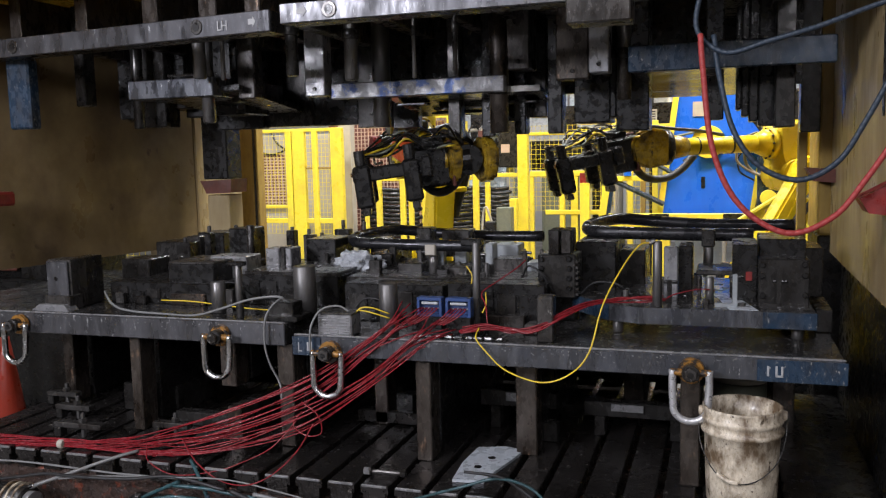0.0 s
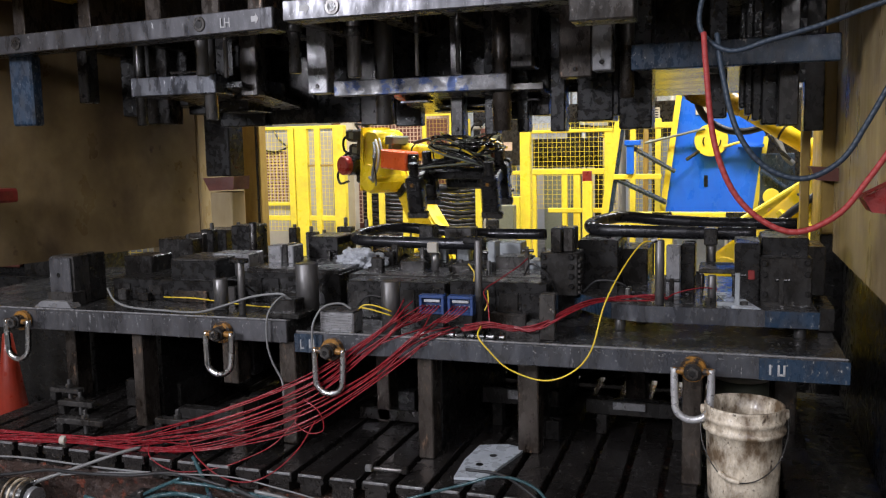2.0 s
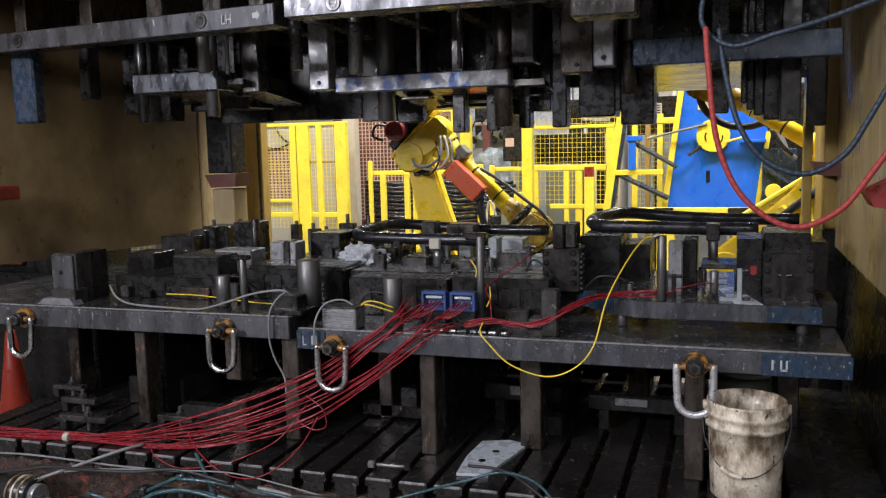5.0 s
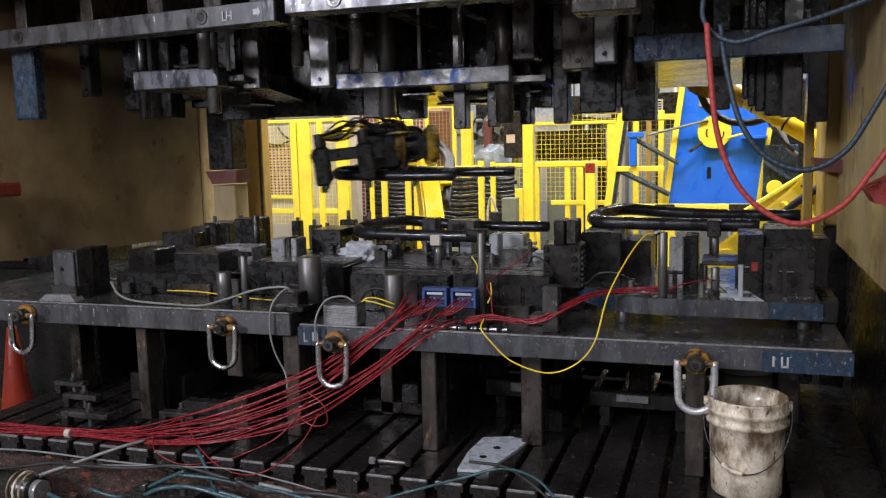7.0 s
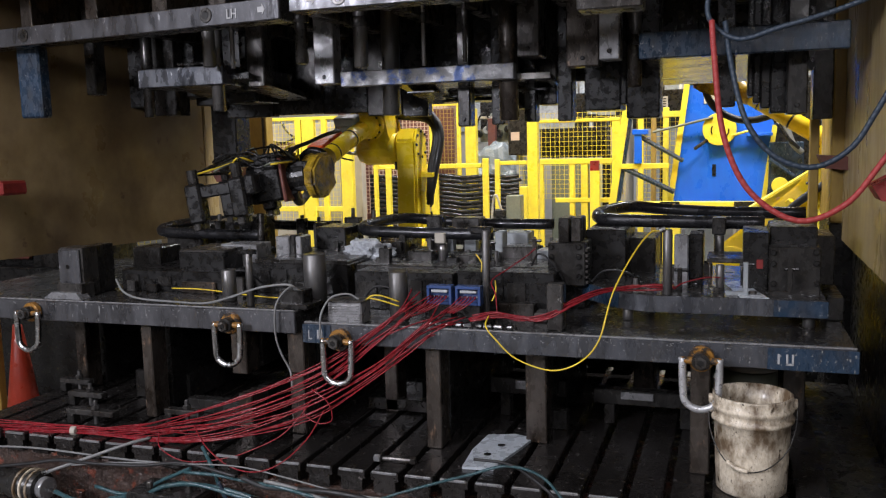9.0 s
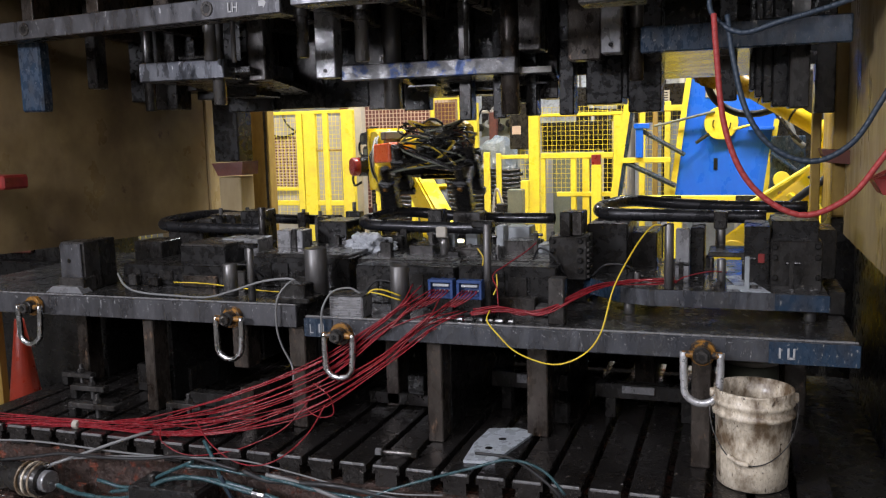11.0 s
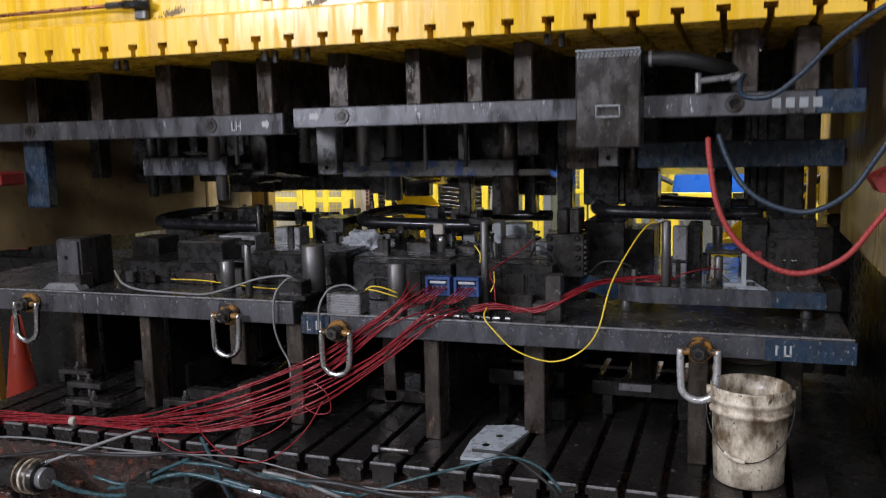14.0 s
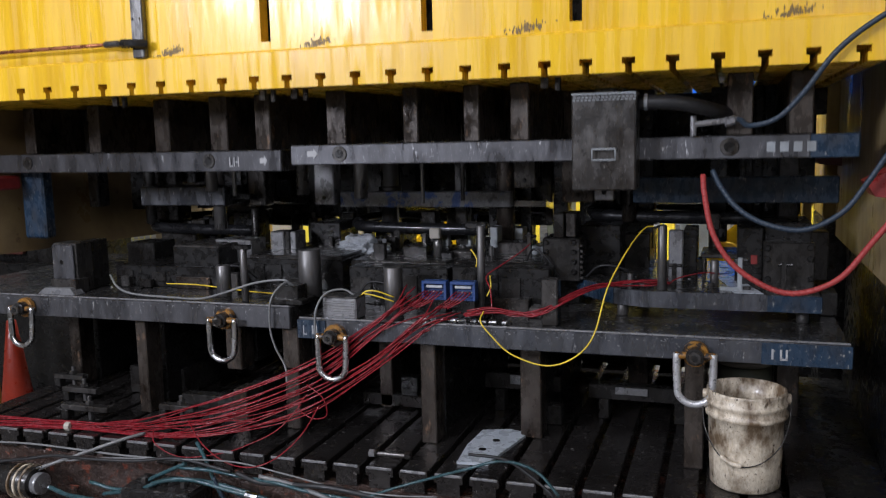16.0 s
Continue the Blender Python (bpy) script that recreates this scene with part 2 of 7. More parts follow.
def part(name, bm, mat, parent, label="", smooth=False):
    """Links a bmesh, built in world metres, as one mesh under a thing or part."""
    o = ORIGIN[parent.name]
    bmesh.ops.translate(bm, verts=bm.verts, vec=-o)
    me = bpy.data.meshes.new(name)
    if smooth:
        for f in bm.faces:
            f.smooth = len(f.verts) == 4
    bm.to_mesh(me)
    bm.free()
    for m in (mat if isinstance(mat, (list, tuple)) else (mat,)):
        me.materials.append(m)
    ob = new(name, me)
    ob.parent = parent
    ORIGIN[ob.name] = o.copy()
    if label:
        tagged(ob, label)
    return ob


def solo(name, bm, mat, label, category, at=(0, 0, 0), group="", kind="", smooth=False):
    """A thing of a single mesh."""
    o = Vector(at)
    bmesh.ops.translate(bm, verts=bm.verts, vec=-o)
    me = bpy.data.meshes.new(name)
    if smooth:
        for f in bm.faces:
            f.smooth = len(f.verts) == 4
    bm.to_mesh(me)
    bm.free()
    me.materials.append(mat)
    ob = new(name, me)
    ob.location = o
    ORIGIN[ob.name] = o
    return tagged(ob, label, category, group, kind)


def box(x0, x1, y0, y1, z0, z1, bevel=0.004, bm=None):
    """A bevelled block, added to bm or to a new bmesh."""
    b = bmesh.new()
    bmesh.ops.create_cube(b, size=1)
    for v in b.verts:
        v.co = Vector(((x0 + x1) / 2 + v.co.x * (x1 - x0), (y0 + y1) / 2 + v.co.y * (y1 - y0), (z0 + z1) / 2 + v.co.z * (z1 - z0)))
    if bevel:
        bmesh.ops.bevel(b, geom=b.edges[:], offset=min(bevel, abs(x1 - x0) / 3, abs(y1 - y0) / 3, abs(z1 - z0) / 3), segments=1, affect="EDGES")
    return join(bm, b)


def join(bm, b):
    if bm is None:
        return b
    me = bpy.data.meshes.new("tmp")
    b.to_mesh(me)
    b.free()
    bm.from_mesh(me)
    bpy.data.meshes.remove(me)
    return bm


def rod(p0, p1, r, seg=16, r2=None, bevel=0.003, bm=None):
    """A round bar or cone between two points, with eased rims."""
    p0, p1 = Vector(p0), Vector(p1)
    d = p1 - p0
    n = d.length
    r2 = r if r2 is None else r2
    b = bmesh.new()
    q = d.to_track_quat("Z", "X").to_matrix()
    e = min(bevel, r / 3, r2 / 3, n / 3)
    rings = []
    for z, rr in ((0, r - e), (e, r), (n - e, r2), (n, r2 - e)):
        rings.append([b.verts.new(p0 + q @ Vector((rr * math.cos(2 * math.pi * k / seg), rr * math.sin(2 * math.pi * k / seg), z))) for k in range(seg)])
    for a, c in zip(rings, rings[1:]):
        for k in range(seg):
            b.faces.new((a[k], a[(k + 1) % seg], c[(k + 1) % seg], c[k]))
    b.faces.new(rings[0][::-1])
    b.faces.new(rings[-1])
    return join(bm, b)


def spline(pts, n=6):
    """A smooth line through the points."""
    p = [Vector(v) for v in pts]
    p = [2 * p[0] - p[1]] + p + [2 * p[-1] - p[-2]]
    out = []
    for i in range(1, len(p) - 2):
        for k in range(n):
            t = k / n
            a, b, c, d = p[i - 1], p[i], p[i + 1], p[i + 2]
            out.append(0.5 * (2 * b + (c - a) * t + (2 * a - 5 * b + 4 * c - d) * t * t + (3 * b - a - 3 * c + d) * t ** 3))
    return out + [p[-2]]


def sweep(pts, r, seg=8, bm=None, smooth_n=6, hollow=0.0):
    """A round hose, wire or tube along a smooth line."""
    line = spline(pts, smooth_n) if smooth_n else [Vector(v) for v in pts]
    b = bmesh.new()
    up = Vector((0.13, 0.21, 0.97))
    rings = []
    for i, c in enumerate(line):
        d = (line[min(i + 1, len(line) - 1)] - line[max(i - 1, 0)]).normalized()
        s = d.cross(up)
        if s.length < 0.05:
            s = d.cross(Vector((1, 0, 0)))
        s.normalize()
        w = s.cross(d).normalized()
        up = w
        rings.append([b.verts.new(c + r * (math.cos(2 * math.pi * k / seg) * s + math.sin(2 * math.pi * k / seg) * w)) for k in range(seg)])
    for a, c in zip(rings, rings[1:]):
        for k in range(seg):
            b.faces.new((a[k], a[(k + 1) % seg], c[(k + 1) % seg], c[k]))
    if hollow:
        for ring, other, flip in ((rings[0], rings[1], 1), (rings[-1], rings[-2], 0)):
            c = sum((v.co for v in ring), Vector()) / seg
            c2 = sum((v.co for v in other), Vector()) / seg
            inner = [b.verts.new(c + (v.co - c) * hollow) for v in ring]
            deep = [b.verts.new(c2 + (v.co - c2) * hollow) for v in other]
            for k in range(seg):
                j = (k + 1) % seg
                b.faces.new((ring[k], inner[k], inner[j], ring[j]) if flip else (ring[k], ring[j], inner[j], inner[k]))
                b.faces.new((inner[k], deep[k], deep[j], inner[j]) if flip else (inner[k], inner[j], deep[j], deep[k]))
            b.faces.new(deep)
    else:
        b.faces.new(rings[0][::-1])
        b.faces.new(rings[-1])
    return join(bm, b)


def prism(outline, y0, y1, bm=None, axis="y"):
    """An outline in x and z carried from y0 to y1 (or, with axis x, an outline in y and z carried in x)."""
    b = bmesh.new()
    put = (lambda a, c, s: (a, s, c)) if axis == "y" else (lambda a, c, s: (s, a, c))
    f0 = [b.verts.new(put(a, c, y0)) for a, c in outline]
    f1 = [b.verts.new(put(a, c, y1)) for a, c in outline]
    b.faces.new(f0)
    b.faces.new(f1[::-1])
    n = len(outline)
    for k in range(n):
        b.faces.new((f0[k], f1[k], f1[(k + 1) % n], f0[(k + 1) % n]))
    bmesh.ops.recalc_face_normals(b, faces=b.faces)
    return join(bm, b)


def lettering(text, at, size, mat, parent, depth=0.0015, rot=(90, 0, 0), squash=1.0):
    """Marker or stencil writing on the front of a part."""
    cu = bpy.data.curves.new("writing", "FONT")
    cu.body, cu.size, cu.extrude = text, size, depth
    ob = new("writing", cu)
    me = bpy.data.meshes.new_from_object(ob)
    bpy.data.objects.remove(ob)
    me.transform(Matrix.LocRotScale(Vector(at) - ORIGIN[parent.name], Euler([radians(a) for a in rot]), Vector((squash, 1, 1))))
    me.materials.append(mat)
    w = new("writing", me)
    w.parent = parent
    ORIGIN[w.name] = ORIGIN[parent.name].copy()
    return w


# ---- the hall ----
def hall():
    solo("floor", box(-14, 9, -8, 18, -0.2, 0, 0), CONCRETE, "oil-stained grey concrete factory floor", "floor", kind="structure")
    solo("wall_back", box(-14, 9, 17.0, 17.25, 0, 6.4, 0), HALLWALL, "grey factory hall wall behind the cells", "wall", kind="structure")
    solo("wall_left", box(-14.3, -14, -8, 17.25, 0, 6.4, 0), HALLWALL, "grey factory side wall", "wall", kind="structure")
    solo("wall_right", box(9, 9.3, -8, 17.25, 0, 6.4, 0), HALLWALL, "grey factory side wall", "wall", kind="structure")
    solo("wall_front", box(-14.3, 9.3, -8.25, -8, 0, 6.4, 0), HALLWALL, "grey factory wall facing the press", "wall", kind="structure")
    solo("ceiling", box(-14.3, 9.3, -8.25, 17.25, 6.4, 6.6, 0), HALLWALL, "dim grey factory ceiling", "ceiling", kind="structure")


def press_frame():
    press = thing("stamping_press", (-1.8, 4.2, 0), "cream-painted straight-side press frame, stained with oil", "press")
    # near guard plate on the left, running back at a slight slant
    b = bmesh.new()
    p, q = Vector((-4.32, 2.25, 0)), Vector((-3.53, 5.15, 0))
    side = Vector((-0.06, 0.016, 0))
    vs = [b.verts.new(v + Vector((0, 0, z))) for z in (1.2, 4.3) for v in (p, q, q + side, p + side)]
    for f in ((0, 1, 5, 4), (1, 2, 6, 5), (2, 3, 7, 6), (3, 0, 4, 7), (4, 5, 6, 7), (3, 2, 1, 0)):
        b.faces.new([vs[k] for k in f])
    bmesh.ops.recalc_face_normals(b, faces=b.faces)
    part("column_plate", b, OILSHADECREAM, press, "aged cream plate with brown oil stains, darkened for shade")
    part("column", box(-3.95, -3.52, 5.16, 5.75, 0, 4.3, 0.01), CREAM, press)
    part("column", box(0.56, 1.4, 3.25, 5.1, 1.2, 4.3, 0.012), CREAM, press, "aged cream column with drip stains")
    # black bases put the shade below the columns into colour
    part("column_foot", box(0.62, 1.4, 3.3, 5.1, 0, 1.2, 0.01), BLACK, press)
    # filler block added to cover the lit floor between bed and column
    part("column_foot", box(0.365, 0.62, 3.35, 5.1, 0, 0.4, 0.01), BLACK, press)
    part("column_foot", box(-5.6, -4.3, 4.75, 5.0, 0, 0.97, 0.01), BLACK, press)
    part("column", box(0.50, 0.72, 5.12, 5.7, 1.3, 4.3, 0.01), DULLYELLOW, press)
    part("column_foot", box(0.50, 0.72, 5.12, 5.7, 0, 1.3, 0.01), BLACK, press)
    # crown out of view, put here to keep lamp light off the dies
    part("crown", box(-4.4, 1.4, 3.0, 5.6, 4.3, 6.0, 0.02), YELLOW, press)
    # unseen beam added to block the rear lamps from the left plate
    part("crown_apron", box(-3.5, 0.48, 5.3, 5.6, 3.0, 4.3, 0.02), YELLOW, press)
    part("guard_post", box(-4.74, -4.67, 4.3, 4.36, 0, 0.95, 0.004), DULLYELLOW, press)
    # guide rails at the far corners, dark above and with a red bracket
    part("guide_block", box(-3.325, -3.135, 4.95, 5.13, 1.665, 2.9, 0.008), BLACK, press)
    part("guide_bracket", prism([(-3.345, 1.655), (-3.105, 1.665), (-3.115, 1.575), (-3.3, 1.57)], 4.94, 5.14), RUSTRED, press, "oily red bracket")
    part("guide_post", box(-3.315, -3.145, 4.97, 5.13, 1.0, 1.56, 0.006), CREAM, press)
    part("guide_block", box(0.39, 0.49, 5.0, 5.11, 1.87, 2.9, 0.006), DARKSTEEL, press)
    part("guide_post", box(0.395, 0.44, 5.14, 5.24, 1.0, 2.2, 0.004), DULLYELLOW, press)
    part("guide_bracket", prism([(0.42, 1.68), (0.56, 1.67), (0.56, 1.60), (0.45, 1.61)], 4.9, 5.1), RUSTRED, press, "oily red bracket")
    part("stop_block", box(-3.9, -3.66, 3.5, 3.68, 1.575, 1.65, 0.012), RED, press, "red stop block")
    part("stop_block", prism([(0.45, 1.61), (0.56, 1.67), (0.56, 1.55), (0.48, 1.56)], 3.25, 3.4), RED, press, "red stop block")
    part("groove", box(0.553, 0.5595, 3.5, 3.53, 1.9, 3.2, 0), BLACK, press)
    return press


def bed():
    """Bolster with T-slots, each strip between two slots a part."""
    ob = thing("press_bed", (-1.8, 4.2, 0), "greasy dark steel press bed with T-slots, rusty front", "press bed")
    part("bed_body", box(-3.68, 0.36, 3.11, 5.2, 0.02, 0.36, 0.01), BED, ob, "rust-brown greasy bed front")
    x = -3.6
    k = 0
    strip = None
    while x < 0.33:
        o = [(x - 0.061, 0.45), (x + 0.061, 0.45), (x + 0.061, 0.415), (x + 0.048, 0.415), (x + 0.048, 0.361), (x - 0.048, 0.361), (x - 0.048, 0.415), (x - 0.061, 0.415)]
        if strip is None:
            b = prism(o, 3.1, 5.2)
            bmesh.ops.bevel(b, geom=[e for e in b.edges if all(v.co.z > 0.44 for v in e.verts)], offset=0.004, segments=1, affect="EDGES")
            strip = part("bed_strip", b, BEDTOP, ob)
        else:
            c = new("bed_strip", strip.data)
            c.parent = ob
            c.location = (0.15 * k, 0, 0)
            if k == 1:
                edge = part("worn_edge", box(x - 0.056, x + 0.054, 3.0975, 3.108, 0.441, 0.452, 0.002), GREY, ob, "bright worn edge")
            else:
                c = new("worn_edge", edge.data)
                c.parent = ob
                c.location = (0.15 * (k - 1), 0, 0)
        x += 0.15
        k += 1
    return ob


def lower_die(name, x0, x1, front, z0, z1, legs, label, edge):
    """A die shoe on parallels."""
    ob = thing(name, ((x0 + x1) / 2, 4.1, 0.45), label, "press die")
    part("die_shoe", box(x0, x1, front + 0.012, 4.9, z0, z1, 0.004), SHOETOP, ob, "oil-wet dark steel shoe")
    part("front_edge", box(x0, x1, front, front + 0.012, z0, z1, 0.004), edge, ob, "bare scraped front edge")
    for cx, w, y0, za, zb in legs:
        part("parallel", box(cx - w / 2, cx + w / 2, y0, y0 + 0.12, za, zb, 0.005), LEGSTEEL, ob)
        # rear length is black: the shade under the die put into colour
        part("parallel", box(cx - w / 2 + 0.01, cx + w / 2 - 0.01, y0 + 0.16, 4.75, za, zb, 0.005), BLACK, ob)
    return ob


def hoist_ring(x, y, z, bail_mat=None):
    """Swivel hoist ring: flange, bolt head, collar and a U-shaped bail that hangs down."""
    ob = thing("hoist_ring", (x, y, z), "swivel hoist ring with orange hub and bright steel bail", "hoist ring", "hoist rings")
    part("flange", rod((x, y, z), (x, y - 0.03, z), 0.05, 20), BRASS, ob, "worn orange flange")
    part("hub", rod((x, y - 0.022, z), (x, y - 0.075, z), 0.034, 16), DARKSTEEL, ob)
    b = rod((x, y - 0.075, z), (x, y - 0.095, z), 0.027, 6)
    part("bolt_head", b, STEEL, ob)
    part("socket", rod((x, y - 0.093, z), (x, y - 0.0965, z), 0.013, 6, bevel=0.0005), BLACK, ob)
    part("trunnion", rod((x - 0.076, y - 0.05, z), (x - 0.03, y - 0.05, z), 0.014, 12), BRASS, ob)
    part("trunnion", rod((x + 0.03, y - 0.05, z), (x + 0.076, y - 0.05, z), 0.014, 12), BRASS, ob)
    w, h = 0.068, 0.15
    pts = [(x - w, y - 0.05, z + 0.01), (x - w, y - 0.052, z - 0.06), (x - w * 0.96, y - 0.054, z - h * 0.75)]
    pts += [(x + w * math.cos(math.pi + a), y - 0.056, z - h * 0.82 + w * math.sin(math.pi + a)) for a in (0.5, 1.05, 1.57, 2.1, 2.64)]
    pts += [(x + w * 0.96, y - 0.054, z - h * 0.75), (x + w, y - 0.052, z - 0.06), (x + w, y - 0.05, z + 0.01)]
    bail = part("bail", sweep(pts, 0.0145, 10, smooth_n=4), bail_mat or CHROME, ob, "bright steel bail", smooth=True)
    return ob, bail


def bucket():
    cx, cy, z0, h = 0.079, 3.335, 0.451, 0.375
    ob = thing("bucket", (cx, cy, z0), "grimy white plastic bucket standing on the press bed", "bucket")
    r = lambda z: 0.129 + (0.142 - 0.129) * z / h
    prof = [(0.0, 0.0), (r(0) - 0.008, 0.0), (r(0), 0.008)] + [(r(z), z) for z in (0.1, 0.2, 0.27)]
    prof += [(r(0.275) + 0.012, 0.277), (r(0.29) + 0.013, 0.29), (r(0.295) + 0.003, 0.296), (r(0.315) + 0.003, 0.316), (r(0.32) + 0.009, 0.322), (r(0.33) + 0.009, 0.334),
             (r(0.335) + 0.002, 0.338), (r(0.365) + 0.004, 0.366), (r(0.37) + 0.004, h), (r(0.37) - 0.004, h), (r(0.3) - 0.006, 0.3), (r(0.05) - 0.006, 0.03), (0, 0.03)]
    b = bmesh.new()
    seg, rings = 40, []
    for rr, z in prof:
        rings.append([b.verts.new((cx + rr * math.cos(2 * math.pi * k / seg), cy + rr * math.sin(2 * math.pi * k / seg), z0 + z)) for k in range(seg)] if rr > 0 else [b.verts.new((cx, cy, z0 + z))])
    for a, c in zip(rings, rings[1:]):
        for k in range(seg):
            j = (k + 1) % seg
            b.faces.new([v for v in ((a[0] if len(a) == 1 else a[k]), (a[j] if len(a) > 1 else None), (c[j] if len(c) > 1 else None), (c[0] if len(c) == 1 else c[k])) if v])
    bmesh.ops.recalc_face_normals(b, faces=b.faces)
    part("body", b, PLASTIC, ob, smooth=True)
    for s in (-1, 1):
        part("handle_lug", rod((cx + s * 0.142, cy, z0 + 0.343), (cx + s * 0.159, cy, z0 + 0.343), 0.02, 14), PLASTIC, ob)
    pts = [(cx - 0.158, cy - 0.01, z0 + 0.34), (cx - 0.15, cy - 0.07, z0 + 0.24), (cx - 0.1, cy - 0.118, z0 + 0.15), (cx - 0.03, cy - 0.142, z0 + 0.115),
           (cx + 0.05, cy - 0.138, z0 + 0.13), (cx + 0.12, cy - 0.1, z0 + 0.19), (cx + 0.152, cy - 0.05, z0 + 0.27), (cx + 0.158, cy - 0.01, z0 + 0.34)]
    part("wire_handle", sweep(pts, 0.0025, 6), DARKSTEEL, ob, smooth=True)
    part("grip", sweep([(cx - 0.09, cy - 0.124, z0 + 0.142), (cx - 0.055, cy - 0.139, z0 + 0.125), (cx - 0.015, cy - 0.147, z0 + 0.117)], 0.0085, 10), PLASTIC, ob, smooth=True)
    return ob


# ---- press ram with its dies ----
STROKE = 0.939
OPEN = 0.939


def ram():
    ob = thing("press_ram", (-1.8, 4.1, 2.695), "yellow press ram with T-slotted lower flange", "press ram")
    z = 1.756 + OPEN
    # flange, its T-slot row cut out of the outline
    o = [(-4.2, z)]
    x = -1.242 - 0.15 * 19
    while x < 0.42:
        o += [(x - 0.012, z), (x - 0.012, z + 0.028), (x - 0.023, z + 0.028), (x - 0.023, z + 0.052), (x + 0.023, z + 0.052), (x + 0.023, z + 0.028), (x + 0.012, z + 0.028), (x + 0.012, z)]
        x += 0.15
    o += [(0.472, z), (0.472, z + 0.145), (-4.2, z + 0.145)]
    b = bmesh.new()
    f = [b.verts.new((a, 3.1, c)) for a, c in o]
    g = [b.verts.new((a, 5.1, c)) for a, c in o]
    b.faces.new(f)
    b.faces.new(g[::-1])
    for k in range(len(o)):
        b.faces.new((f[k], g[k], g[(k + 1) % len(o)], f[(k + 1) % len(o)]))
    bmesh.ops.recalc_face_normals(b, faces=b.faces)
    part("flange", b, YELLOW, ob)
    zt = z + 0.145
    # front wall in panels round the lifting slots
    xs = [-4.2, -2.385, -1.788, -1.095, -0.53, 0.467]
    w = 0.0225
    for k in range(5):
        a = xs[k] + (w if k else 0)
        c = xs[k + 1] - (w if k < 4 else 0)
        part("front_panel", box(a, c, 3.118, 3.18, zt, zt + 1.75, 0.0), YELLOW, ob)
    for k in range(4):
        part("front_panel", box(xs[k + 1] - w, xs[k + 1] + w, 3.118, 3.18, zt, 1.944 + OPEN, 0.0), YELLOW, ob)
        part("front_panel", box(xs[k + 1] - w, xs[k + 1] + w, 3.118, 3.18, 2.324 + OPEN, zt + 1.75, 0.0), YELLOW, ob)
    part("weld_seam", sweep([(-4.2, 3.112, zt), (-2, 3.112, zt + 0.001), (0.467, 3.112, zt)], 0.008, 6, smooth_n=8), YELLOW, ob)
    part("ram_body", box(-4.15, 0.44, 3.3, 5.05, zt, zt + 1.7, 0.01), DARKSTEEL, ob)
    part("side_plate", box(0.467, 0.487, 3.2, 5.05, z, zt + 1.75, 0.003), DARKSTEEL, ob)
    lug = part("pipe_bracket", box(-2.412, -2.352, 3.085, 3.114, 1.908 + OPEN, 2.229 + OPEN, 0.004), RODS, ob, "grey bracket plate")
    for sx in (-2.402, -2.366):
        for sz in (2.205, 2.07):
            part("bolt_head", rod((sx, 3.086, sz + OPEN), (sx, 3.079, sz + OPEN), 0.006, 6), STEEL, lug)
    part("copper_pipe", sweep([(-4.2, 3.06, 1.958 + OPEN), (-3.2, 3.06, 1.965 + OPEN), (-2.52, 3.06, 1.968 + OPEN)], 0.009, 8), COPPER, ob, "copper lubrication pipe", True)
    part("pipe_fitting", rod((-2.53, 3.06, 1.968 + OPEN), (-2.44, 3.06, 1.968 + OPEN), 0.015, 8), STEEL, ob)
    part("pipe_elbow", sweep([(-2.44, 3.06, 1.968 + OPEN), (-2.38, 3.06, 1.965 + OPEN), (-2.34, 3.09, 1.962 + OPEN)], 0.02, 8), BLACK, ob)
    rng = random.Random(21)
    g = bmesh.new()
    for gx, gw in ((-2.24, 0.1), (-1.55, 0.09), (-0.72, 0.13), (0.19, 0.12), (-3.3, 0.1)):
        for k in range(70):
            x = gx + rng.gauss(0, gw * 0.33)
            zz = zt + 0.018 + abs(rng.gauss(0, 0.013))
            w, h = rng.uniform(0.0012, 0.004), rng.uniform(0.002, 0.009)
            o = [(x + w * (1 + 0.3 * rng.random()) * math.cos(q * 1.047), zz + 0.15 * (x - gx) + h * (1 + 0.4 * rng.random()) * math.sin(q * 1.047)) for q in range(6)]
            prism(o, 3.1168, 3.1178, g)
    tagged(part("grease_smear", g, SMEAR, ob), "dried brown grease flecks", kind="stuff")
    # clamp bolts that hang from some slots
    for n in (5, 10, 15, 16, 23):
        bx = -1.242 - 0.15 * 19 + 0.15 * n + 0.0
        c = rod((bx + 0.03, 3.2, z + 0.002), (bx + 0.03, 3.2, z - 0.05), 0.012, 8)
        rod((bx - 0.02, 3.2, z + 0.002), (bx - 0.02, 3.2, z - 0.04), 0.016, 6, bm=c)
        part("clamp_bolt", c, STEEL, ob)
    return ob


